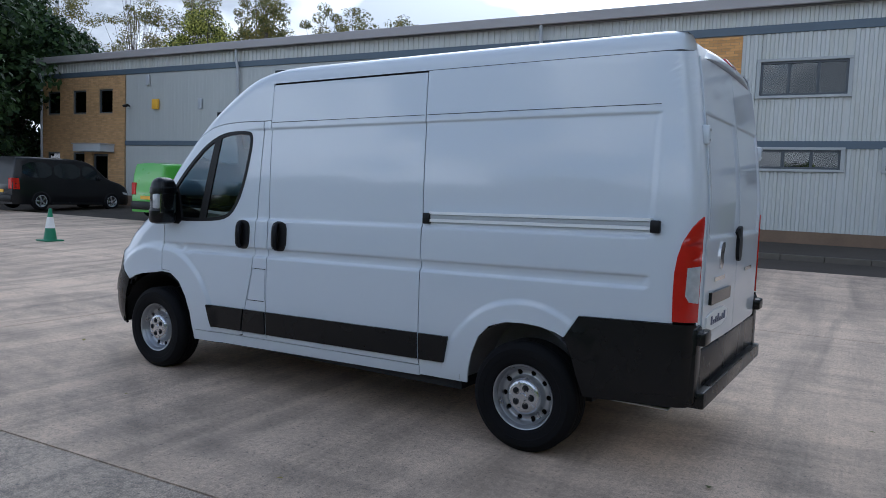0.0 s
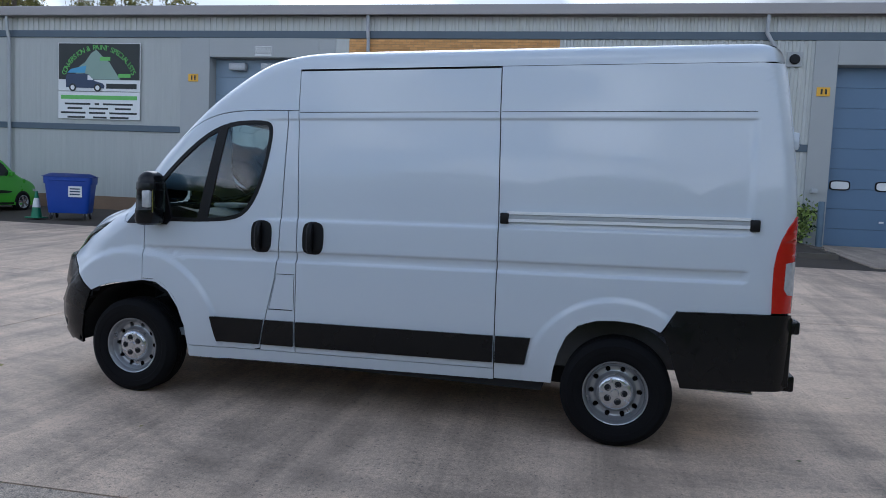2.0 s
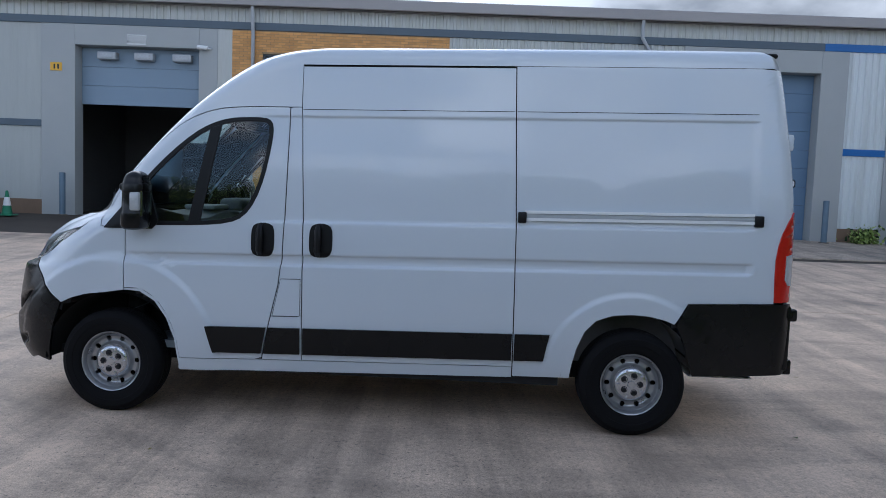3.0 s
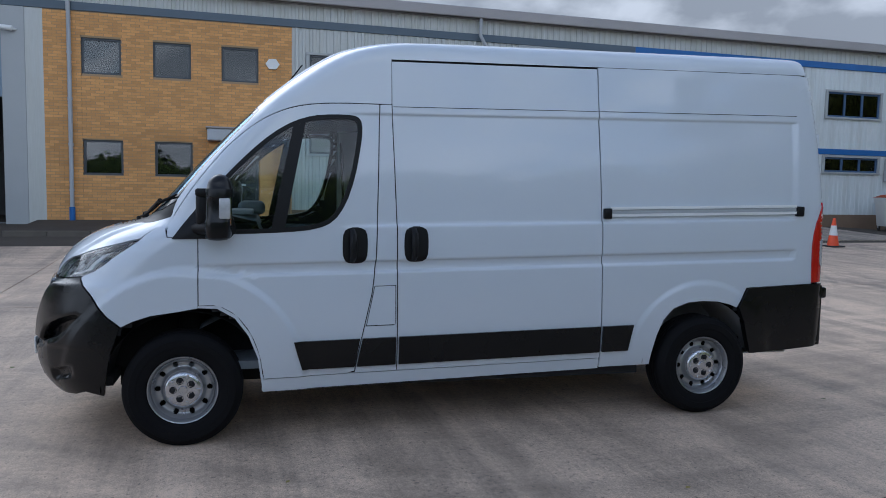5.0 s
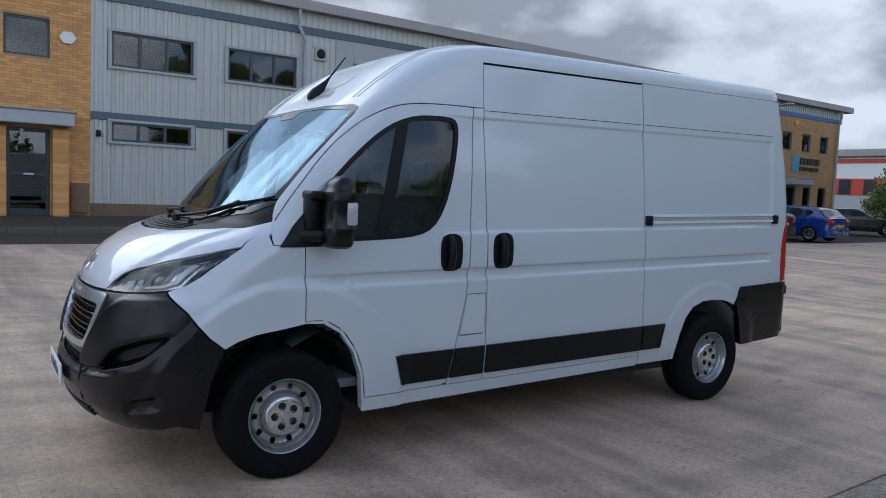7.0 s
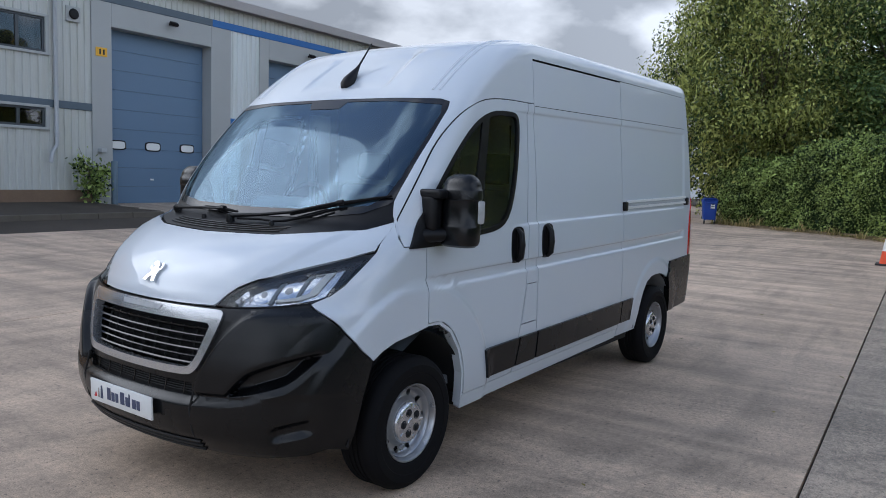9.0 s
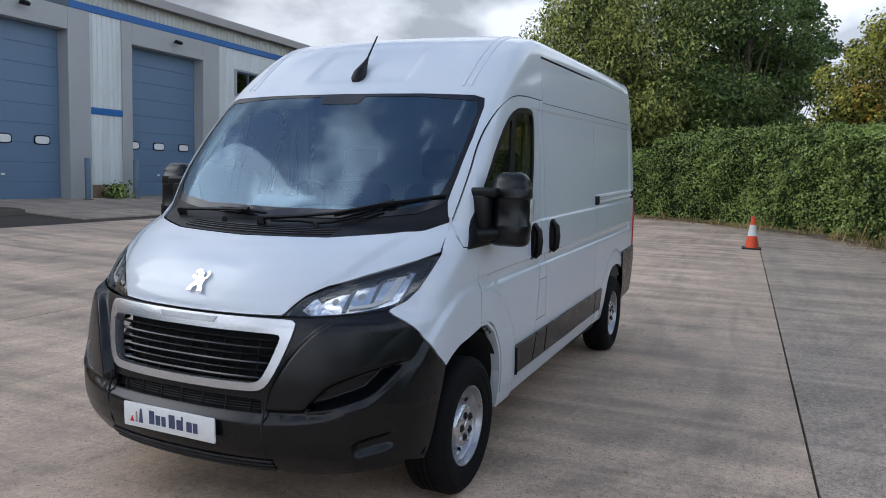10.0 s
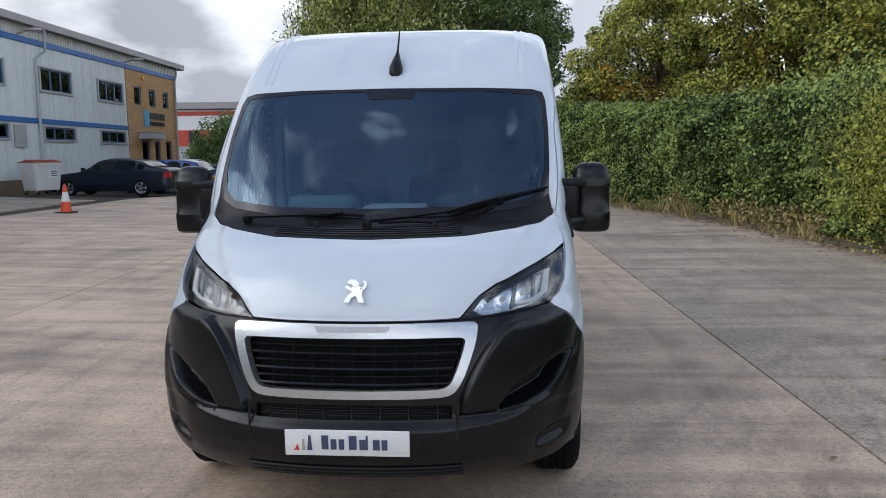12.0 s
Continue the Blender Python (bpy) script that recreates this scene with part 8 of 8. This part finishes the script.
def leaf_mesh(name, centres, outward, size, material, parent=None, label="", kind="stuff", category="", long_=1.5, droop=0.0, spread=0.9, folded=True):
    """Many small leaves: each a pair of triangles folded along its midrib."""
    n = len(centres)
    d = outward + RNG.normal(0, spread, (n, 3))
    d /= np.maximum(np.linalg.norm(d, axis=1, keepdims=True), 1e-6)
    r = RNG.normal(0, 1, (n, 3))
    r[:, 2] -= droop
    t = r - d * (r * d).sum(1, keepdims=True)
    t /= np.maximum(np.linalg.norm(t, axis=1, keepdims=True), 1e-6)
    b = np.cross(d, t)
    sz = (size * RNG.uniform(0.6, 1.35, n))[:, None]
    L, W = sz * long_ * 0.5, sz * 0.5
    v = np.stack([centres - t * L, centres + b * W + d * sz * 0.12, centres + t * L, centres - b * W + d * sz * 0.12], 1).reshape(-1, 3)
    me = bpy.data.meshes.new(name)
    me.vertices.add(4 * n)
    me.vertices.foreach_set("co", v.astype(np.float32).ravel())
    me.loops.add(6 * n)
    base = np.arange(n)[:, None] * 4
    me.loops.foreach_set("vertex_index", (base + np.array([[0, 1, 2, 0, 2, 3]])).astype(np.int32).ravel())
    me.polygons.add(2 * n)
    me.polygons.foreach_set("loop_start", (np.arange(2 * n) * 3).astype(np.int32))
    me.update(calc_edges=True)
    me.materials.append(M[material])
    ob = new(name, me)
    if parent is not None:
        ob.parent = parent
    return tagged(ob, label, category, "", kind)


def lumps(p, scale, amount):
    """Cheap smooth bumps from a few sine waves."""
    q = p * scale
    return amount * (np.sin(q[:, 0] * 1.7 + 1.3 * np.sin(q[:, 2] * 1.1)) + np.sin(q[:, 1] * 2.1 + 0.7) * np.cos(q[:, 2] * 1.9) + 0.6 * np.sin(q[:, 0] * 3.9 + q[:, 2] * 3.1)) / 2.0


HEDGE = [(-15.0, -4.3, 2.6), (-8.0, -3.5, 2.5), (-0.6, -2.82, 2.65), (3.8, -2.33, 2.2), (6.2, -2.05, 2.6), (8.8, -1.75, 2.55), (11.5, -1.15, 2.85), (14.2, -0.35, 2.95), (17.2, 1.6, 3.05), (20.1, 3.8, 3.2), (22.1, 6.8, 2.7), (23.6, 9.2, 2.1)]


def hedge_point(s):
    """Foot of the hedge, its height and the way it faces, for stretches counted from its start."""
    s = np.asarray(s, float)
    k = np.arange(len(HEDGE))
    h = np.array(HEDGE)
    x, y, z = Table(list(zip(k, h[:, 0])))(s), Table(list(zip(k, h[:, 1])))(s), Table(list(zip(k, h[:, 2])))(s)
    e = 0.02
    tx = Table(list(zip(k, h[:, 0])))(s + e) - Table(list(zip(k, h[:, 0])))(s - e)
    ty = Table(list(zip(k, h[:, 1])))(s + e) - Table(list(zip(k, h[:, 1])))(s - e)
    ln = np.hypot(tx, ty)
    return x, y, z, -ty / ln, tx / ln


def hedge_surface(s, f):
    """f 0 at the foot in front, up the face to 0.72, then over the top to 1."""
    x, y, h, nx, ny = hedge_point(s)
    h = h + 0.14 * np.sin(6.1 * s) + 0.10 * np.sin(14.3 * s + 1.0) + 0.06 * np.sin(31.0 * s)
    face = np.minimum(f / 0.72, 1.0)
    over = np.clip((f - 0.72) / 0.28, 0, 1)
    bulge = 0.05 + 0.38 * np.sin(np.pi * np.minimum(face * 0.9 + 0.08, 1)) - 0.45 * face**3
    out = bulge - 1.9 * over
    z = h * (0.02 + 0.98 * np.sin(face * math.pi / 2) ** 0.85) + 0.10 * np.sin(over * math.pi)
    p = np.stack([x + nx * out, y + ny * out, z], -1)
    n = np.stack([nx * (1 - 0.75 * over), ny * (1 - 0.75 * over), 0.25 + 0.9 * over + 0.3 * face], -1)
    return p, n / np.linalg.norm(n, axis=1, keepdims=True)


hedge = thing("hedge", "tall clipped evergreen hedge of broad glossy leaves", "hedge")
# dark sheet behind the leaves: its colour paints the hedge's shaded depth
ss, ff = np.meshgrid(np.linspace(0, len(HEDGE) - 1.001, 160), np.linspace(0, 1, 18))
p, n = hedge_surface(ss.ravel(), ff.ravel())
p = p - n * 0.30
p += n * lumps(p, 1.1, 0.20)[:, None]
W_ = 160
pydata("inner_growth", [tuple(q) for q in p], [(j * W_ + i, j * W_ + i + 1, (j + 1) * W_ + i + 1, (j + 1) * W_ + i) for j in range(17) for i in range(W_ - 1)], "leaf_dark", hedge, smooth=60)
N_H = 210000
s_ = np.where(RNG.random(N_H) < 0.80, RNG.uniform(3.2, len(HEDGE) - 1.02, N_H), RNG.uniform(0, 3.2, N_H))
f_ = RNG.uniform(0.0, 1.0, N_H) ** 0.95
p, n = hedge_surface(s_, f_)
p += n * (lumps(p, 1.1, 0.24) + lumps(p[:, [1, 0, 2]], 3.2, 0.19) + lumps(p[:, [2, 1, 0]], 7.3, 0.10) + RNG.normal(0, 0.07, N_H))[:, None]
leaf_mesh("hedge_leaves", p, n + np.array([0, 0, 0.35]), 0.056, "leaf", hedge, spread=0.75)
# loose shoots along the top
N_T = 12000
s_ = RNG.uniform(2.5, len(HEDGE) - 1.02, N_T)
s_ += 0.04 * np.sin(s_ * 60)
p, n = hedge_surface(s_, RNG.uniform(0.62, 0.95, N_T))
shoot = np.maximum(0, np.sin(s_ * 23) + np.sin(s_ * 41 + 1) + np.sin(s_ * 9)) * 0.16
p[:, 2] += RNG.uniform(0, 1, N_T) * shoot
leaf_mesh("top_growth", p, n + np.array([0, 0, 0.2]), 0.07, "leaf", hedge, spread=0.9)
# ivy and brighter shrub growth at the near end
N_I = 13000
c0 = RNG.normal(0, 1, (N_I, 3)) * np.array([0.75, 0.30, 0.65]) + np.array([3.1, -1.80, 1.6])
c0[:, 2] = np.clip(c0[:, 2], 0.1, 3.1)
leaf_mesh("shrub_leaves", c0, np.tile([0.2, 0.9, 0.5], (N_I, 1)), 0.036, "leaf_autumn", hedge, "yellow-green shrub growth in the hedge", spread=0.8)
# climbing growth rising above the hedge
N_I = 12000
t_ = RNG.uniform(0, 1, N_I)
c0 = np.stack([2.2 + 6.0 * t_ + RNG.normal(0, 0.3, N_I), -2.9 + 0.9 * t_ + RNG.normal(0, 0.35, N_I), 2.75 - 0.35 * t_ + RNG.normal(0, 0.30, N_I)], -1)
leaf_mesh("climbing_leaves", c0, np.tile([-0.1, 0.8, 0.6], (N_I, 1)), 0.06, "leaf", hedge, spread=0.6)


def tree(x, y, height, radius, trunk_h, leafmat, label, leaves, size, clumps=46, lean=(0, 0), willow=False, thin=1.0, low=0.28, trunk_r=0.18, seed=1, bright=None, clump=(0.20, 0.36)):
    """A tree: tapered trunk, limbs to every clump, leaves in many uneven clumps with gaps between."""
    rng = np.random.default_rng(seed)
    z0 = ground_z(x, y) - 0.1
    t = thing("tree", label, "tree", at=pose(x, y, z0))
    cz, hz = height * (1 + low) / 2, height * (1 - low) / 2
    cl = []
    while len(cl) < clumps:
        q = rng.uniform(-1, 1, 3)
        rr = np.linalg.norm(q)
        if rr > 1 or rr < 0.30:
            continue
        k = 1.0 - 0.35 * max(0, q[2])
        cl.append((q[0] * radius * k + lean[0] * (q[2] + 1), q[1] * radius * k + lean[1] * (q[2] + 1), cz + q[2] * hz, radius * rng.uniform(*clump)))
    bm = bmesh.new()
    top = Vector((lean[0] * 1.4, lean[1] * 1.4, height * 0.86))
    path = [Vector((0, 0, 0)), Vector((0.08, -0.05, trunk_h * 0.5)), Vector((lean[0] * 0.5, lean[1] * 0.5, trunk_h)), Vector((lean[0], lean[1], (trunk_h + height * 0.86) / 2)), top]
    tube(bm, path, [trunk_r * 1.25, trunk_r, trunk_r * 0.8, trunk_r * 0.5, 0.03], 10)
    part("trunk", bm, "bark", t)
    bm = bmesh.new()
    for cx, cy, czz, r in cl:
        f = min(0.95, max(0.12, (czz * 0.72) / (height * 0.86)))
        seg = f * 4
        i = min(3, int(seg))
        a = path[i].lerp(path[i + 1], seg - i)
        e = Vector((cx, cy, czz))
        mid = a.lerp(e, 0.5) + Vector((rng.normal(0, 0.15), rng.normal(0, 0.15), 0.25))
        tube(bm, [a, mid, e], [trunk_r * 0.32, trunk_r * 0.18, 0.012], 5)
    part("branching", bm, "bark", t, smooth=60)
    per = int(leaves / clumps)
    P, O = [], []
    for cx, cy, czz, r in cl:
        m = int(per * rng.uniform(0.5, 1.4))
        q = rng.normal(0, 1, (m, 3))
        q /= np.linalg.norm(q, axis=1, keepdims=True)
        rad = r * rng.uniform(0.35, 1.0, (m, 1)) ** 0.6 * np.array([[1.15, 1.15, 0.85]])
        pt = q * rad + np.array([cx, cy, czz])
        if willow:
            pt[:, 2] -= rng.exponential(0.5, m) * 0.7
        P.append(pt)
        O.append(q + np.array([0, 0, 0.5]))
    P, O = np.concatenate(P), np.concatenate(O)
    keep = P[:, 2] > 0.15
    leaf_mesh("crown", P[keep], O[keep], size, leafmat, t, spread=0.7, long_=2.6 if willow else 1.5, droop=1.6 if willow else 0.3, kind="")
    if bright:
        k = rng.random(len(cl)) < bright[1]
        Q = np.concatenate([rng.normal(0, 1, (320, 3)) * r * 0.45 + np.array([cx, cy, cz_ + 0.1 * r]) for (cx, cy, cz_, r), kk in zip(cl, k) if kk] or [np.zeros((1, 3))])
        leaf_mesh("autumn_crown", Q, np.tile([0.0, 0.2, 0.7], (len(Q), 1)), size, bright[0], t, spread=0.8, kind="")
    return t


tree(26.6, 8.3, 13.2, 4.5, 2.0, "leaf_willow", "tall willow with long grey-green leaves", 85000, 0.075, 110, willow=True, low=0.06, seed=3, bright=("leaf_autumn", 0.10))
tree(27.0, 3.2, 10.6, 3.4, 2.0, "leaf_deep", "dark broadleaf tree behind the hedge", 30000, 0.11, 70, low=0.12, seed=4)
tree(31.5, 6.6, 12.5, 3.8, 2.2, "leaf_deep", "dark full tree behind the willow", 26000, 0.12, 70, low=0.08, seed=12)
tree(31.5, 1.7, 12.0, 2.5, 2.2, "leaf_deep", "dark sparse tree behind the hedge", 20000, 0.12, 60, low=0.18, seed=5)
tree(20.5, -2.6, 8.2, 3.4, 2.0, "leaf_autumn", "green and yellow autumn tree over the hedge", 78000, 0.074, 90, low=0.15, clump=(0.11, 0.24), seed=6, bright=("leaf_orange", 0.12))
tree(14.2, -5.0, 9.6, 3.7, 2.6, "leaf_autumn", "leafy maple over the hedge", 84000, 0.074, 110, low=0.18, clump=(0.10, 0.22), seed=8, bright=("leaf_orange", 0.16))
tree(9.0, -6.6, 11.0, 4.2, 3.2, "leaf_autumn", "large maple turning orange behind the hedge", 105000, 0.074, 120, low=0.18, clump=(0.09, 0.21), seed=9, trunk_r=0.24, bright=("leaf_orange", 0.16))
for i, (x, y, h) in enumerate(((-3.5, -13.5, 3.9), (-10.5, -14.0, 3.5), (-18.0, -14.8, 4.0), (-27.0, -15.0, 3.8), (-38.0, -16.0, 4.4))):
    tree(x, y, h, 3.6, 2.4, "leaf", "broad green tree in the row behind the yard", 7000, 0.24, 36, low=0.15, seed=20 + i)
for i, (x, y, h) in enumerate(((40.0, 9.5, 9.0), (47.0, 4.0, 10.5), (38.5, -3.5, 6.5), (55.0, 9.0, 9.5))):
    tree(x, y, h, 4.4, 2.0, "leaf_deep", "dark full tree far behind the hedge", 12000, 0.20, 50, low=0.05, seed=70 + i)
# behind and beside the building
tree(-38.6, 22.6, 13.0, 4.2, 2.0, "leaf_dark", "dense dark evergreen beside the building's end", 36000, 0.20, 80, low=0.02, seed=30)
tree(-34.6, 16.6, 12.0, 4.6, 2.0, "leaf_dark", "dense dark evergreen beyond the parked van", 26000, 0.20, 70, low=0.10, seed=31)
for i, (x, y, h, r, mat, n) in enumerate(((-43.5, 41.0, 14.5, 3.6, "leaf_autumn", 7000), (-50.0, 45.0, 17.0, 3.6, "leaf_thin", 4200), (-58.0, 46.0, 19.0, 4.0, "leaf_thin", 4200), (-44.5, 48.0, 18.5, 3.4, "leaf_thin", 4600), (-38.0, 47.5, 16.0, 3.3, "leaf_thin", 5200), (-66.0, 44.0, 20.0, 4.2, "leaf_thin", 4200), (-48.5, 52.0, 20.5, 3.2, "leaf_thin", 4000), (-33.5, 46.0, 15.0, 3.0, "leaf_thin", 4600), (-30.0, 47.0, 14.0, 2.8, "leaf_thin", 4400), (-40.5, 44.0, 15.5, 2.8, "leaf_thin", 4400), (-54.0, 50.0, 19.5, 3.4, "leaf_thin", 4200))):
    tree(x, y, h, r, 3.0, mat, "thin-leaved tall tree behind the building's roof", int(n * 3.0), 0.11, 110, low=0.20, seed=40 + i, trunk_r=0.14, clump=(0.11, 0.24))
# dark bush beyond the parked cars
tree(48.0, 23.0, 4.5, 3.1, 0.4, "leaf_deep", "green rounded bush beyond the parked cars", 16000, 0.13, 60, low=0.0, seed=60)
tree(50.0, 15.0, 6.0, 4.0, 1.0, "leaf_dark", "dark broad bush beyond the parked cars", 9000, 0.2, 40, low=0.0, seed=61)

# verge under the hedge: soil, edging stones, weeds, litter
vp, vf = [], []
for i, s in enumerate(np.linspace(0, len(HEDGE) - 1.001, 120)):
    x, y, h, nx, ny = hedge_point(s)
    for o, z in ((0.75, 0.004), (0.35, 0.06), (-2.4, 0.10)):
        vp.append((float(x + nx * o), float(y + ny * o), ground_z(float(x), float(y)) + z))
for i in range(119):
    for k in range(2):
        a = i * 3 + k
        vf.append((a, a + 1, a + 4, a + 3))
pydata("verge", vp, vf, "soil", None, "narrow strip of soil and leaf litter under the hedge", "structure", "verge", smooth=60)
edging = thing("edging", "low weathered stone edging along the hedge verge", "kerb", kind="structure")
for i in range(46):
    s = 2.7 + i * 0.118
    if i % 11 == 7:
        continue
    x, y, h, nx, ny = hedge_point(s)
    shared("kerb_stone", kerb_me, edging, pose(float(x + nx * 0.62), float(y + ny * 0.62), ground_z(float(x), float(y)) + 0.055 + 0.012 * math.sin(i * 2.3), 0, 0, math.degrees(math.atan2(-nx, ny)) + 1.5 * math.sin(i)))


def blades(name, x, y, n, spread, height, material, label):
    """A tuft of narrow blades."""
    V, F = [], []
    for _ in range(n):
        a, r = RNG.uniform(0, 2 * math.pi), abs(RNG.normal(0, spread))
        bx, by = x + r * math.cos(a), y + r * math.sin(a)
        h = height * RNG.uniform(0.4, 1.2)
        lx, ly = RNG.normal(0, 0.35) * h, RNG.normal(0, 0.35) * h
        w = 0.008 + 0.012 * RNG.random()
        q = RNG.uniform(0, math.pi)
        wx, wy = w * math.cos(q), w * math.sin(q)
        z = ground_z(bx, by)
        k = len(V)
        V += [(bx - wx, by - wy, z), (bx + wx, by + wy, z), (bx + lx * 0.5 + wx * 0.7, by + ly * 0.5 + wy * 0.7, z + h * 0.6), (bx + lx * 0.5 - wx * 0.7, by + ly * 0.5 - wy * 0.7, z + h * 0.6), (bx + lx, by + ly, z + h)]
        F += [(k, k + 1, k + 2, k + 3), (k + 3, k + 2, k + 4)]
    return V, F


gV, gF = [], []
for i in range(150):
    s = RNG.uniform(3.1, len(HEDGE) - 1.1)
    x, y, h, nx, ny = hedge_point(s)
    o = RNG.uniform(0.30, 0.85)
    V, F = blades("weeds", float(x + nx * o), float(y + ny * o), 26, 0.16, RNG.choice([0.10, 0.16, 0.30, 0.48], p=[0.35, 0.35, 0.2, 0.1]), "drygrass", "")
    k = len(gV)
    gV += V
    gF += [tuple(q + k for q in f) for f in F]
pydata("verge_weeds", gV, gF, "drygrass", None, "dry grass and weeds along the hedge foot", "stuff", "weeds")
N_W = 5200
sw = RNG.choice([3.55, 3.9, 4.15, 4.5, 4.75, 5.1, 5.9], N_W) + RNG.normal(0, 0.05, N_W)
x, y, h, nx, ny = hedge_point(sw)
ow = 0.45 + RNG.normal(0, 0.12, N_W)
zw = np.abs(RNG.normal(0.10, 0.22, N_W))
leaf_mesh("weed_leaves", np.stack([x + nx * ow, y + ny * ow, zw], -1), np.tile([0, 0.4, 0.7], (N_W, 1)), 0.06, "drygrass", None, "leafy yellow-green weeds at the hedge foot", "stuff", "weeds")
# fallen leaves: thick along the hedge, a few on the open concrete
N_L = 5200
sl_ = RNG.uniform(2.5, len(HEDGE) - 1.1, N_L)
x, y, h, nx, ny = hedge_point(sl_)
ol = 0.45 + np.abs(RNG.normal(0, 0.40, N_L))
px, py = x + nx * ol, y + ny * ol
pz = np.array([ground_z(a, b) for a, b in zip(px, py)]) + 0.045 * (ol < 0.75) + 0.012
leaf_mesh("fallen_leaves", np.stack([px, py, pz], -1), np.tile([0, 0, 3.0], (N_L, 1)), 0.055, "litter", None, "brown fallen leaves along the hedge foot", "stuff", "leaves", spread=0.25)
sp = np.array([(-7.0, 3.4), (-5.1, 2.9), (-4.6, 3.6), (-3.9, 2.2), (-2.6, 3.0), (-1.2, 2.7), (0.4, 3.4), (1.5, 3.8), (0.2, 5.9), (1.9, 4.9), (3.0, 3.2), (4.4, 2.2), (5.6, 4.0), (-6.6, 6.6), (-7.4, 8.2), (-8.2, 7.3), (-1.6, 10.6), (-2.9, 11.4), (1.2, 11.0), (-6.5, 4.6), (-0.6, 4.2), (2.2, 1.2), (3.9, 0.4), (5.2, 1.0), (-3.2, 1.6), (-5.9, 2.1), (-6.9, 1.4), (2.6, 6.6), (7.2, 5.2), (6.4, 1.9)])
leaf_mesh("yard_leaves", np.column_stack([sp, [ground_z(a, b) + 0.012 for a, b in sp]]), np.tile([0, 0, 3.0], (len(sp), 1)), 0.032, "leaf_thin", None, "single dry leaves lying on the concrete", "stuff", "leaves", spread=0.3)
# weeds against the building
for x, lab in ((3.7, "straggling shrub growing against the cladding"), (9.4, "low green weeds at the wall foot")):
    sh = thing("shrub", lab, "shrub", at=pose(x, WALL_Y - 0.35, 0.52))
    nb = 900 if x < 5 else 500
    bm = bmesh.new()
    tips = [(-0.45, -0.1, 1.55), (-0.15, 0.0, 0.9), (0.15, -0.1, 0.65), (0.35, 0.05, 1.1), (0.0, -0.1, 0.5)] if x < 5 else [(-0.35, 0, 0.25), (0.3, 0, 0.35), (0.0, -0.1, 0.3)]
    for tp in tips:
        tube(bm, [(0, 0, 0), (tp[0] * 0.4, tp[1], tp[2] * 0.6), tp], [0.014, 0.010, 0.004], 5)
    part("stems", bm, "bark", sh)
    c0 = np.concatenate([RNG.normal(0, 1, (nb // len(tips), 3)) * np.array([0.15, 0.12, 0.14]) + np.array(tp) * RNG.uniform(0.45, 0.9) for tp in tips])
    c0[:, 2] = np.abs(c0[:, 2])
    leaf_mesh("leaves", c0, np.tile([0, -0.5, 0.6], (len(c0), 1)), 0.075, "leaf", sh, kind="")
